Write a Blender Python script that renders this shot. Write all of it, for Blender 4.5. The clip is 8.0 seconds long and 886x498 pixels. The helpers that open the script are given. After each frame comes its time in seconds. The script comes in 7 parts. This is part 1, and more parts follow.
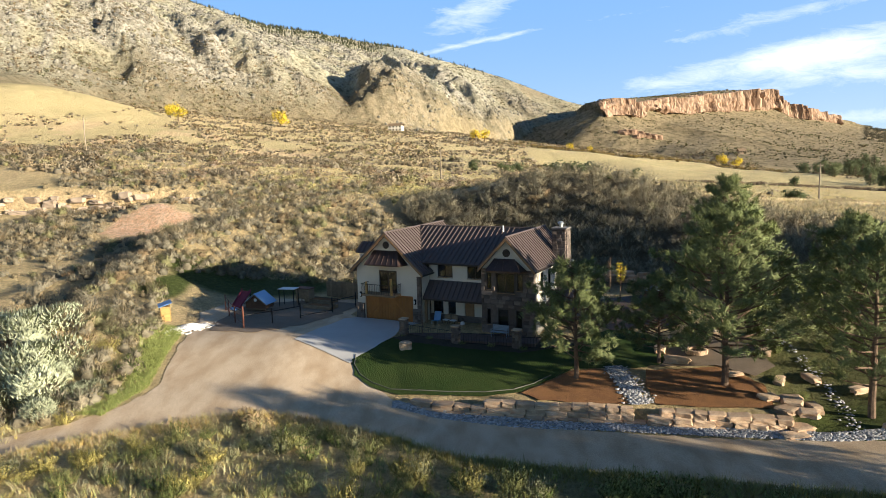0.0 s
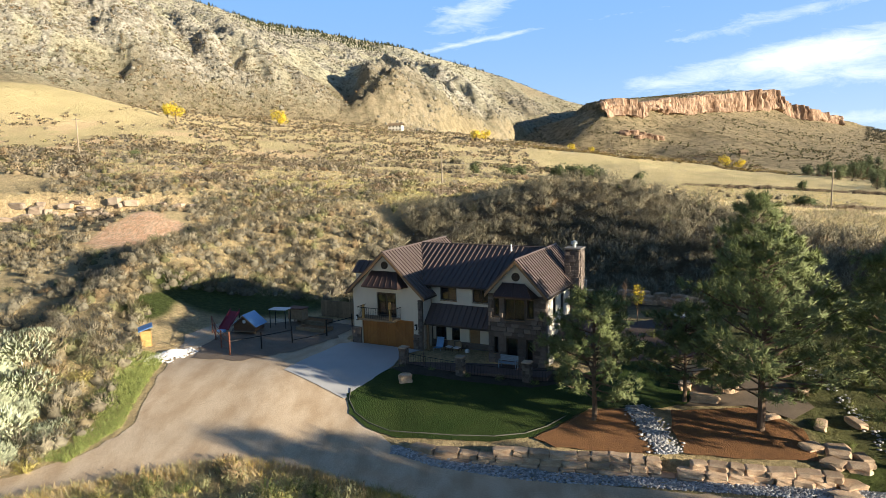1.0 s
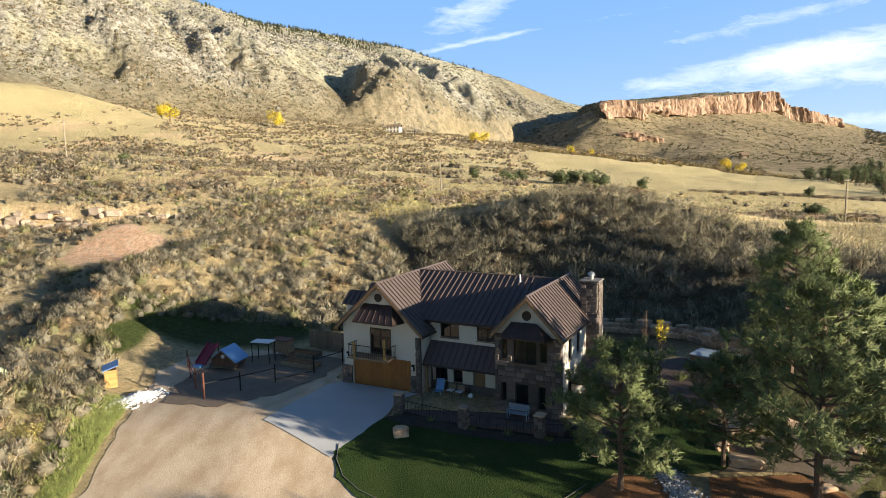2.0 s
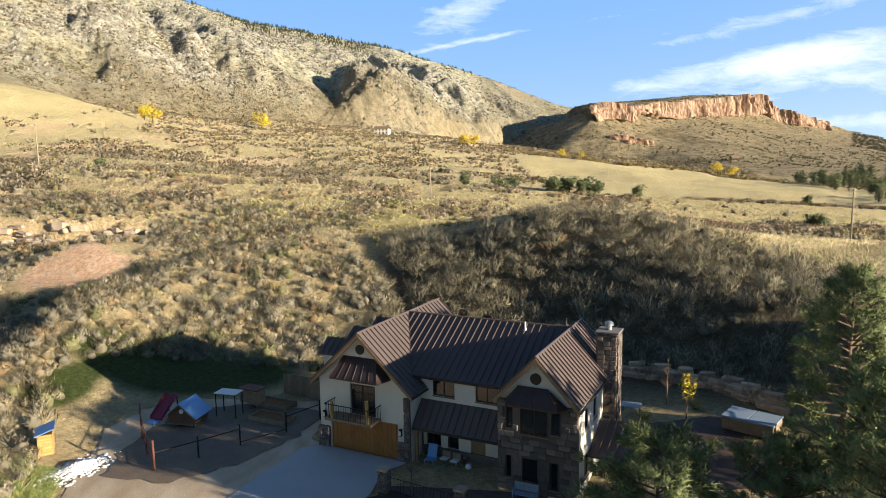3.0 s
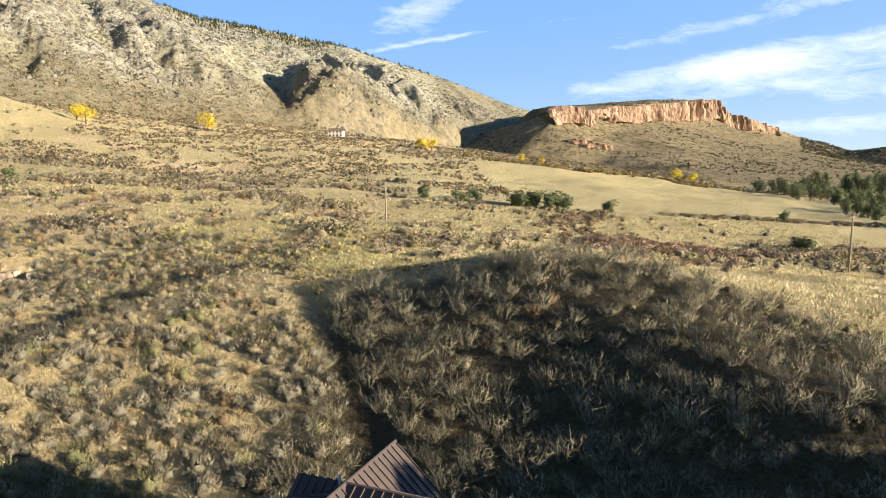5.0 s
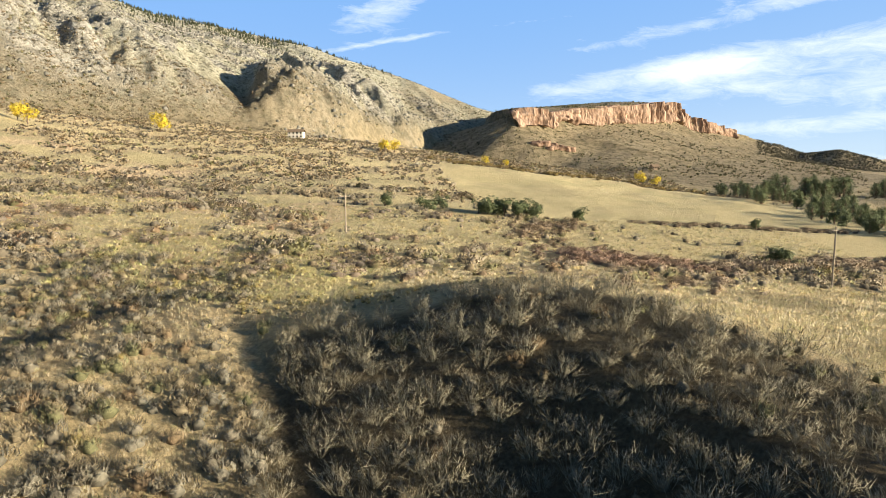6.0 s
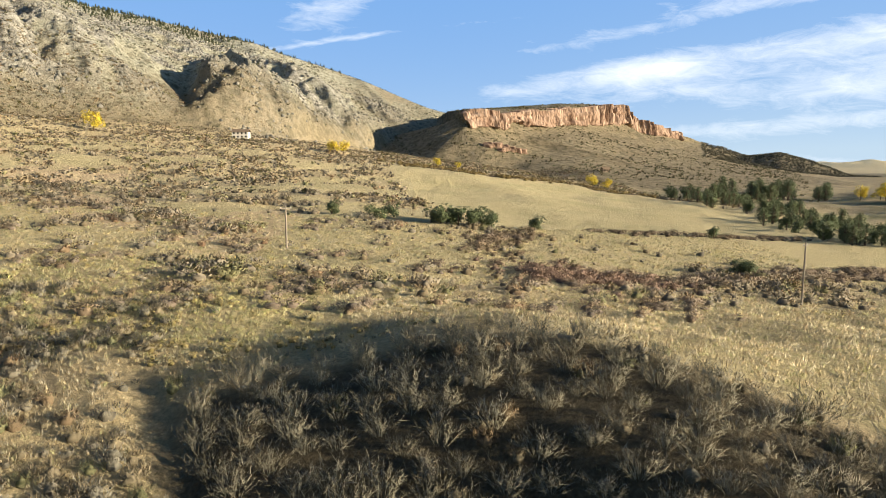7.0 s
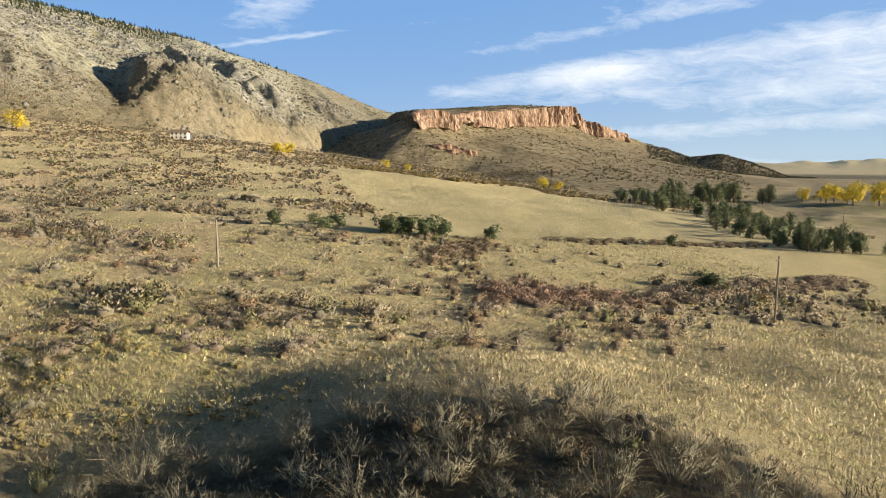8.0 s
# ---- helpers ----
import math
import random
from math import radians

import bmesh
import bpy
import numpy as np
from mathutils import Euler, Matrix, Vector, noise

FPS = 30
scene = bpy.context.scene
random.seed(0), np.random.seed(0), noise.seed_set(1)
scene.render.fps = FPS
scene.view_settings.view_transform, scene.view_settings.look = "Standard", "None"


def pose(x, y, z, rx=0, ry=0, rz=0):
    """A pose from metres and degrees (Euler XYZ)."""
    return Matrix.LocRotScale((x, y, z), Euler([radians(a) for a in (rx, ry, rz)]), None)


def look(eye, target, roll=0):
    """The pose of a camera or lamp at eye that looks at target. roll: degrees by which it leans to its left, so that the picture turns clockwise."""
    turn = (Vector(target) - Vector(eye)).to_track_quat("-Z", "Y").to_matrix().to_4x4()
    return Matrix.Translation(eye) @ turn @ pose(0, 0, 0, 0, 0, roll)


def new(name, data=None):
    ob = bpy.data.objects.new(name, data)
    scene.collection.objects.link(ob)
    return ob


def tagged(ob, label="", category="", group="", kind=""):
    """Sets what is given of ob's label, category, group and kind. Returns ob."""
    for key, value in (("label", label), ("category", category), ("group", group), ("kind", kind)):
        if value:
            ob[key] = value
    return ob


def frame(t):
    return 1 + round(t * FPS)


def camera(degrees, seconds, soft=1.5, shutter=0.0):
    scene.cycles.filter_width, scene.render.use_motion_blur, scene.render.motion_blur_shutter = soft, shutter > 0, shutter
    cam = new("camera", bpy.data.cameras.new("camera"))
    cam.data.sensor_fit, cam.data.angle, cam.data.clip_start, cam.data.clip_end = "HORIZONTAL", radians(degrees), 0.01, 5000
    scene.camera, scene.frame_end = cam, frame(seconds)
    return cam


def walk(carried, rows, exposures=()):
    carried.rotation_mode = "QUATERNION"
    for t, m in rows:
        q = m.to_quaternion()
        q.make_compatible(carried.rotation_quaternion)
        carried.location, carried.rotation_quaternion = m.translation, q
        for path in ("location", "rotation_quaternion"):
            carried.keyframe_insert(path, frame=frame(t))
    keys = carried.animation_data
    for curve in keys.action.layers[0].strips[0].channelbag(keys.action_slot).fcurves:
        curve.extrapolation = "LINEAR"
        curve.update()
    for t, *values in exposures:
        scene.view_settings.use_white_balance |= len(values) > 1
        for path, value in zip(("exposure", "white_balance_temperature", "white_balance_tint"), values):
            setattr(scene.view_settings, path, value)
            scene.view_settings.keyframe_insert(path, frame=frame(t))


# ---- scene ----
import mathutils

cam = camera(66.5, 8.0, soft=0.8)
PATH = [
    (0, (1.441, -19.181, 17.626), (1.361, -17.2, 17.361), -1.6),
    (0.5, (1.18, -16.909, 18.172), (1.101, -14.928, 17.906), -1.5),
    (1, (0.976, -14.191, 18.873), (0.897, -12.211, 18.605), -1.4),
    (1.5, (0.772, -11.059, 19.58), (0.692, -9.078, 19.312), -1.3),
    (3, (0.026, 0.118, 22.242), (-0.013, 2.1, 21.975), -1.0),
    (3.5, (-0.171, 4.637, 23.22), (-0.188, 6.618, 22.952), -0.9),
    (4, (-0.338, 9.602, 24.163), (-0.32, 11.584, 23.894), -0.7),
    (5.5, (-0.356, 24.706, 26.659), (-0.219, 26.684, 26.39), -0.4),
    (6, (-0.081, 29.894, 27.506), (0.117, 31.866, 27.237), -0.3),
    (6.5, (0.454, 35.313, 28.429), (0.718, 37.277, 28.16), -0.1),
    (7, (1.213, 40.887, 29.261), (1.553, 42.839, 28.991), 0.0),
    (7.5, (2.036, 46.724, 29.963), (2.45, 48.662, 29.694), 0.0),
    (8, (3.115, 52.454, 30.692), (3.6, 54.375, 30.423), 0.1),
]
EXPOSURE = 1.12
walk(cam, [(t, look(eye, target, roll)) for t, eye, target, roll in PATH], [(0.0, EXPOSURE + 0.08), (3.5, EXPOSURE + 0.06), (6.5, EXPOSURE - 0.08), (8.0, EXPOSURE - 0.34)])

# ---- light: a low sun from the right and a little behind the camera's first stand ----
SUN_ELEV, SUN_ANGLE = 11.0, -27.0      # degrees; the angle is counted from +x towards +y
sun_way = Vector((math.cos(radians(SUN_ANGLE)) * math.cos(radians(SUN_ELEV)),
                  math.sin(radians(SUN_ANGLE)) * math.cos(radians(SUN_ELEV)), math.sin(radians(SUN_ELEV))))
sun = new("sun", bpy.data.lights.new("sun", "SUN"))
sun.data.energy, sun.data.angle, sun.data.color = 5.6, radians(0.6), (1.0, 0.885, 0.71)
sun.matrix_world = look(sun_way * 300, (0, 0, 0))
world = bpy.data.worlds.new("world")
scene.world = world
world.use_nodes = True
wn = world.node_tree.nodes
sky = wn.new("ShaderNodeTexSky")
sky.sky_type, sky.sun_disc = "NISHITA", False
sky.sun_elevation, sky.sun_rotation = radians(SUN_ELEV + 5), radians(90 - SUN_ANGLE)
sky.air_density, sky.dust_density, sky.ozone_density = 1.0, 0.1, 4.5
wn["Background"].inputs["Strength"].default_value = 0.058
world.node_tree.links.new(sky.outputs["Color"], wn["Background"].inputs["Color"])


# ---- materials ----
def mat(name, color, rough=0.8, metal=0.0, vary=0.25, scale=6.0, fine=60.0, bump=0.3, dist=0.02, second=None, tint=None,
        by_object=0.0, by_island=0.0, spread=0.5, coords="Object", spec=0.3, stretch=None):
    """A surface with variation at two scales and a fine relief. A named vertex colour of hue and painted shade
    multiplies it.
    """
    m = bpy.data.materials.new(name)
    m.use_nodes = True
    n, l = m.node_tree.nodes, m.node_tree.links
    b = n["Principled BSDF"]
    b.inputs["Roughness"].default_value, b.inputs["Metallic"].default_value = rough, metal
    b.inputs["Specular IOR Level"].default_value = spec
    tc = n.new("ShaderNodeTexCoord")
    big, small = n.new("ShaderNodeTexNoise"), n.new("ShaderNodeTexNoise")
    for node, s, d in ((big, scale, 4), (small, fine, 3)):
        node.inputs["Scale"].default_value, node.inputs["Detail"].default_value = s, d
        if stretch:
            mp = n.new("ShaderNodeMapping")
            mp.inputs["Scale"].default_value = stretch
            l.new(tc.outputs[coords], mp.inputs["Vector"])
            l.new(mp.outputs["Vector"], node.inputs["Vector"])
        else:
            l.new(tc.outputs[coords], node.inputs["Vector"])
    ramp = n.new("ShaderNodeMapRange")
    ramp.inputs["From Min"].default_value, ramp.inputs["From Max"].default_value = 0.5 - spread * 0.5, 0.5 + spread * 0.5
    l.new(big.outputs["Fac"], ramp.inputs["Value"])
    mix = n.new("ShaderNodeMix")
    mix.data_type = "RGBA"
    other = second or tuple(c * (1 - vary) for c in color)
    mix.inputs["A"].default_value, mix.inputs["B"].default_value = (*color, 1), (*other, 1)
    l.new(ramp.outputs["Result"], mix.inputs["Factor"])
    hsv = n.new("ShaderNodeHueSaturation")
    l.new(mix.outputs["Result"], hsv.inputs["Color"])
    val = n.new("ShaderNodeMapRange")
    val.inputs["To Min"].default_value, val.inputs["To Max"].default_value = 1 - vary, 1 + vary
    val.inputs["From Min"].default_value, val.inputs["From Max"].default_value = 0.25, 0.75
    l.new(small.outputs["Fac"], val.inputs["Value"])
    last = val.outputs["Result"]
    for amount, node, out in ((by_object, "ShaderNodeObjectInfo", "Random"), (by_island, "ShaderNodeNewGeometry", "Random Per Island")):
        if amount:
            r, k, mul = n.new(node), n.new("ShaderNodeMapRange"), n.new("ShaderNodeMath")
            k.inputs["To Min"].default_value, k.inputs["To Max"].default_value = 1 - amount, 1 + amount
            mul.operation = "MULTIPLY"
            l.new(r.outputs[out], k.inputs["Value"])
            l.new(k.outputs["Result"], mul.inputs[0])
            l.new(last, mul.inputs[1])
            last = mul.outputs["Value"]
    l.new(last, hsv.inputs["Value"])
    col = hsv.outputs["Color"]
    if tint:
        a, mul = n.new("ShaderNodeAttribute"), n.new("ShaderNodeMix")
        a.attribute_name = tint
        mul.data_type, mul.blend_type = "RGBA", "MULTIPLY"
        mul.inputs["Factor"].default_value = 1.0
        l.new(col, mul.inputs["A"])
        l.new(a.outputs["Color"], mul.inputs["B"])
        col = mul.outputs["Result"]
    l.new(col, b.inputs["Base Color"])
    if bump:
        bp = n.new("ShaderNodeBump")
        bp.inputs["Strength"].default_value, bp.inputs["Distance"].default_value = bump, dist
        l.new(small.outputs["Fac"], bp.inputs["Height"])
        l.new(bp.outputs["Normal"], b.inputs["Normal"])
    return m


def ground_material():
    """Dry grass, leaf-strewn scrub, red earth, grey crags and painted shade, each where the land's own attributes put
    it.
    """
    m = bpy.data.materials.new("dry_land")
    m.use_nodes = True
    n, l = m.node_tree.nodes, m.node_tree.links
    b = n["Principled BSDF"]
    b.inputs["Roughness"].default_value, b.inputs["Specular IOR Level"].default_value = 0.95, 0.1
    tc = n.new("ShaderNodeTexCoord")

    def noisy(scale, detail=5, rough=0.6):
        t = n.new("ShaderNodeTexNoise")
        t.inputs["Scale"].default_value, t.inputs["Detail"].default_value, t.inputs["Roughness"].default_value = scale, detail, rough
        l.new(tc.outputs["Object"], t.inputs["Vector"])
        return t.outputs["Fac"]

    def ranged(v, lo, hi):
        r = n.new("ShaderNodeMapRange")
        r.inputs["From Min"].default_value, r.inputs["From Max"].default_value = lo, hi
        l.new(v, r.inputs["Value"])
        return r.outputs["Result"]

    def blend(fac, a, c):
        x = n.new("ShaderNodeMix")
        x.data_type = "RGBA"
        l.new(fac, x.inputs["Factor"])
        for sock, v in (("A", a), ("B", c)):
            if isinstance(v, tuple):
                x.inputs[sock].default_value = (*v, 1)
            else:
                l.new(v, x.inputs[sock])
        return x.outputs["Result"]

    def zone(name):
        a = n.new("ShaderNodeAttribute")
        a.attribute_name = name
        return a.outputs["Fac"]

    scrub = blend(ranged(noisy(0.9), 0.35, 0.65), (0.69, 0.545, 0.295), (0.54, 0.42, 0.22))
    scrub = blend(ranged(noisy(0.06), 0.4, 0.7), scrub, (0.55, 0.42, 0.235))
    gold = blend(ranged(noisy(1.7), 0.3, 0.7), (0.68, 0.555, 0.29), (0.59, 0.475, 0.235))
    gold = blend(ranged(noisy(0.03), 0.48, 0.72), gold, (0.50, 0.42, 0.205))
    earth = blend(ranged(noisy(0.8), 0.35, 0.65), (0.86, 0.61, 0.42), (0.76, 0.47, 0.29))
    rock = blend(ranged(noisy(0.13, 10, 0.85), 0.44, 0.55), (0.60, 0.55, 0.44), (0.24, 0.22, 0.17))
    fell = blend(ranged(noisy(0.05, 6, 0.65), 0.4, 0.62), (0.62, 0.575, 0.405), (0.49, 0.45, 0.31))
    fell = blend(ranged(noisy(0.16, 9, 0.85), 0.49, 0.57), fell, (0.16, 0.15, 0.09))
    fell = blend(ranged(noisy(0.012, 4, 0.6), 0.5, 0.66), fell, blend(ranged(noisy(0.2, 5, 0.7), 0.4, 0.6), (0.46, 0.39, 0.255), (0.34, 0.285, 0.18)))
    green = blend(ranged(noisy(2.5), 0.3, 0.7), (0.10, 0.125, 0.035), (0.065, 0.085, 0.025))
    col = blend(zone("gold"), scrub, gold)
    col = blend(zone("fell"), col, fell)
    col = blend(zone("rock"), col, rock)
    # dead-leaf ground, coloured dark to paint in the shade between the mound's shrubs
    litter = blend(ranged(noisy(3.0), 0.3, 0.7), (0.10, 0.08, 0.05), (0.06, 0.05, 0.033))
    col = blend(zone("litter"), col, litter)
    col = blend(zone("talus"), col, blend(ranged(noisy(0.12, 6, 0.7), 0.45, 0.58), (0.27, 0.215, 0.13), (0.13, 0.11, 0.062)))
    col = blend(zone("earth"), col, earth)
    col = blend(zone("green"), col, green)
    speck, tone = n.new("ShaderNodeMapRange"), n.new("ShaderNodeHueSaturation")
    speck.inputs["From Min"].default_value, speck.inputs["From Max"].default_value = 0.3, 0.7
    speck.inputs["To Min"].default_value, speck.inputs["To Max"].default_value = 0.5, 1.42
    l.new(noisy(2.2, 8, 0.8), speck.inputs["Value"])
    l.new(speck.outputs["Result"], tone.inputs["Value"])
    l.new(col, tone.inputs["Color"])
    l.new(tone.outputs["Color"], b.inputs["Base Color"])
    near, far = n.new("ShaderNodeBump"), n.new("ShaderNodeBump")
    near.inputs["Strength"].default_value, near.inputs["Distance"].default_value = 0.6, 0.10
    l.new(noisy(7.0, 4), near.inputs["Height"])
    far.inputs["Strength"].default_value = 1.0
    deep = n.new("ShaderNodeMapRange")
    deep.inputs["To Min"].default_value, deep.inputs["To Max"].default_value = 2.0, 3.6
    l.new(zone("fell"), deep.inputs["Value"])
    l.new(deep.outputs["Result"], far.inputs["Distance"])
    l.new(noisy(0.30, 8, 0.8), far.inputs["Height"])
    l.new(near.outputs["Normal"], far.inputs["Normal"])
    l.new(far.outputs["Normal"], b.inputs["Normal"])
    return m


LAND = ground_material()
GRAVEL = mat("gravel_road", (0.54, 0.425, 0.295), 0.95, vary=0.2, scale=0.42, fine=9.0, bump=0.5, dist=0.025, spread=0.34, stretch=(1.7, 0.8, 1), second=(0.41, 0.30, 0.19), spec=0.1)
CONCRETE = mat("concrete", (0.42, 0.415, 0.40), 0.85, vary=0.10, scale=0.8, fine=30.0, bump=0.2, dist=0.01)
LAWN = mat("lawn_turf", (0.028, 0.052, 0.012), 0.9, vary=0.45, scale=0.5, fine=11.0, bump=1.0, dist=0.10, second=(0.046, 0.064, 0.017), spec=0.1)
MULCH = mat("bark_mulch", (0.26, 0.13, 0.055), 0.95, vary=0.55, scale=1.2, fine=16.0, bump=1.0, dist=0.08, second=(0.19, 0.095, 0.045), spec=0.1)
PATIO = mat("patio_pavers", (0.12, 0.085, 0.07), 0.85, vary=0.3, scale=2.0, fine=14.0, bump=0.4, dist=0.02, by_object=0.25)
STUCCO = mat("cream_stucco", (0.66, 0.60, 0.49), 0.9, vary=0.07, scale=1.2, fine=50.0, bump=0.35, dist=0.01)
STONE = mat("brown_wall_stone", (0.17, 0.135, 0.11), 0.85, vary=0.3, scale=3.0, fine=20.0, bump=0.7, dist=0.03, by_object=0.4, by_island=0.4)
ROOF = mat("bronze_standing_seam", (0.115, 0.088, 0.078), 0.5, 0.0, vary=0.12, scale=0.8, fine=18.0, bump=0.08, dist=0.01, spec=0.22)
COPPER = mat("copper_awning", (0.09, 0.06, 0.05), 0.4, 0.5, vary=0.2, scale=1.5, fine=20.0, bump=0.1, dist=0.01)
FASCIA = mat("stained_fascia", (0.30, 0.18, 0.09), 0.6, vary=0.25, scale=3.0, fine=24.0, bump=0.2, dist=0.01)
GARAGE = mat("orange_cedar", (0.36, 0.15, 0.04), 0.45, vary=0.2, scale=2.0, fine=30.0, bump=0.2, dist=0.01, by_object=0.12)
FRAME = mat("dark_window_frame", (0.055, 0.04, 0.03), 0.5, vary=0.2, scale=4.0, fine=30.0, bump=0.1)
IRON = mat("black_iron", (0.03, 0.028, 0.026), 0.5, 0.6, vary=0.3, scale=5.0, fine=40.0, bump=0.2, dist=0.005)
RUST = mat("rusty_red_steel", (0.17, 0.065, 0.04), 0.75, 0.2, vary=0.4, scale=5.0, fine=40.0, bump=0.3, dist=0.005)
WOOD = mat("weathered_wood", (0.27, 0.19, 0.115), 0.85, vary=0.3, scale=2.5, fine=25.0, bump=0.4, dist=0.01, by_object=0.2)
CEDAR = mat("honey_cedar", (0.50, 0.30, 0.10), 0.7, vary=0.25, scale=3.0, fine=25.0, bump=0.3, dist=0.01, by_object=0.15)
BOULDER = mat("tan_sandstone", (0.56, 0.43, 0.29), 0.9, vary=0.22, scale=1.6, fine=14.0, bump=0.8, dist=0.05, second=(0.36, 0.22, 0.13), by_object=0.3)
COBBLE = mat("river_cobble", (0.37, 0.36, 0.345), 0.8, vary=0.2, scale=3.0, fine=20.0, bump=0.4, dist=0.02, by_island=0.5)
WHITE_ROCK = mat("white_quartz", (0.72, 0.70, 0.66), 0.8, vary=0.15, scale=3.0, fine=20.0, bump=0.4, dist=0.02, by_island=0.25)
BARK = mat("pine_bark", (0.20, 0.135, 0.09), 0.95, vary=0.4, scale=4.0, fine=22.0, bump=0.9, dist=0.03, second=(0.11, 0.075, 0.05))
NEEDLES = mat("pine_needles", (0.15, 0.185, 0.06), 0.6, vary=0.25, scale=0.8, fine=6.0, bump=0, by_island=0.3, second=(0.18, 0.20, 0.075))
DARK_NEEDLES = mat("juniper_needles", (0.14, 0.165, 0.07), 0.75, vary=0.25, scale=0.5, fine=4.0, bump=0, by_island=0.2)
YELLOW = mat("autumn_leaves", (0.78, 0.60, 0.06), 0.7, vary=0.2, scale=0.5, fine=4.0, bump=0, by_island=0.2)
TWIGS = mat("scrub_twigs", (0.29, 0.25, 0.17), 0.85, vary=0.10, scale=0.3, fine=3.0, bump=0, by_island=0.2, tint="tint", spec=0.15)
TWIGS_FAR = mat("far_scrub_twigs", (0.285, 0.245, 0.175), 0.9, vary=0.18, scale=0.4, fine=2.2, bump=0, by_island=0.07, tint="tint", spec=0.1)
TWIGS_OB = mat("scrub_twigs_near", (0.33, 0.29, 0.19), 0.85, vary=0.15, scale=0.8, fine=3.0, bump=0, by_object=0.22, by_island=0.2, tint="tint", spec=0.15)
STRAW = mat("dry_grass_blades", (0.59, 0.50, 0.325), 0.8, vary=0.12, scale=0.2, fine=2.0, bump=0, by_island=0.15, tint="tint", spec=0.15)
CLIFF = mat("red_sandstone_cliff", (0.39, 0.27, 0.185), 0.95, vary=0.45, scale=0.11, fine=0.30, bump=1.0, dist=2.5, second=(0.20, 0.125, 0.08), spec=0.1, stretch=(1, 1, 0.22), spread=0.3)
POLE = mat("grey_pole_wood", (0.34, 0.28, 0.20), 0.9, vary=0.3, scale=1.0, fine=12.0, bump=0.3, dist=0.01)
BLUE = mat("faded_blue_plastic", (0.20, 0.38, 0.62), 0.55, vary=0.12, scale=3.0, fine=30.0, bump=0.1)
PALE = mat("pale_paint", (0.70, 0.70, 0.68), 0.6, vary=0.1, scale=3.0, fine=30.0, bump=0.1)
MAROON = mat("maroon_paint", (0.24, 0.04, 0.06), 0.6, vary=0.2, scale=3.0, fine=30.0, bump=0.1)


def glass_material():
    m = bpy.data.materials.new("window_glass")
    m.use_nodes = True
    b = m.node_tree.nodes["Principled BSDF"]
    b.inputs["Base Color"].default_value = (0.03, 0.035, 0.04, 1)
    b.inputs["Roughness"].default_value, b.inputs["Metallic"].default_value = 0.06, 0.0
    b.inputs["Transmission Weight"].default_value = 0.6
    b.inputs["Specular IOR Level"].default_value = 0.8
    return m


GLASS = glass_material()


# ---- mesh helpers ----
def mesh_object(name, verts, faces, material, parent=None, label="", smooth=False):
    me = bpy.data.meshes.new(name)
    me.from_pydata([tuple(v) for v in verts], [], faces)
    me.materials.append(material)
    if smooth:
        me.polygons.foreach_set("use_smooth", [True] * len(me.polygons))
    me.update()
    ob = new(name, me)
    if parent:
        ob.parent = parent
    return tagged(ob, label)


def array_mesh(name, verts, quads, material, smooth=False, normals=None):
    """A mesh from numpy arrays: verts (n, 3) and faces (m, 3 or 4)."""
    me = bpy.data.meshes.new(name)
    m, k = quads.shape
    me.vertices.add(len(verts))
    me.vertices.foreach_set("co", np.ascontiguousarray(verts, dtype=np.float32).ravel())
    me.loops.add(m * k)
    me.loops.foreach_set("vertex_index", np.ascontiguousarray(quads, dtype=np.int32).ravel())
    me.polygons.add(m)
    me.polygons.foreach_set("loop_start", np.arange(0, m * k, k, dtype=np.int32))
    if smooth:
        me.polygons.foreach_set("use_smooth", np.ones(m, dtype=bool))
    me.materials.append(material)
    me.update(calc_edges=True)
    if normals is not None:
        me.polygons.foreach_set("use_smooth", np.ones(m, dtype=bool))
        me.normals_split_custom_set_from_vertices(normals.astype(np.float32))
    return me


def leafy(tris, centres, up=0.45, mix=0.65):
    """Turns loose leaf triangles outwards and gives them soft normals, so that a clump is lit as a rounded mass."""
    t = tris.reshape(-1, 3, 3)
    out = t.mean(1) - centres
    out /= np.linalg.norm(out, axis=1)[:, None] + 1e-6
    out[:, 2] += up
    g = np.cross(t[:, 1] - t[:, 0], t[:, 2] - t[:, 0])
    g /= np.linalg.norm(g, axis=1)[:, None] + 1e-9
    flip = (g * out).sum(1) < 0
    t[flip] = t[flip][:, ::-1]
    g[flip] = -g[flip]
    c = centres[:, None, :] if centres.ndim == 2 else centres
    each = t - c
    each /= np.linalg.norm(each, axis=2)[..., None] + 1e-6
    each[..., 2] += up
    n = each * mix + g[:, None, :] * (1 - mix)
    n /= np.linalg.norm(n, axis=2)[..., None] + 1e-6
    return t.reshape(-1, 3), n.reshape(-1, 3)


def part(name, bm, material, parent, label="", smooth=False):
    """Links a bmesh as one mesh object under a thing or a part."""
    me = bpy.data.meshes.new(name)
    bm.to_mesh(me)
    bm.free()
    me.materials.append(material)
    if smooth:
        me.polygons.foreach_set("use_smooth", [True] * len(me.polygons))
    ob = new(name, me)
    if parent:
        ob.parent = parent
    return tagged(ob, label)


def thing(name, m, label, category, group="", kind=""):
    ob = new(name)
    ob.matrix_world = m
    ob.empty_display_size = 0.2
    return tagged(ob, label, category, group, kind)


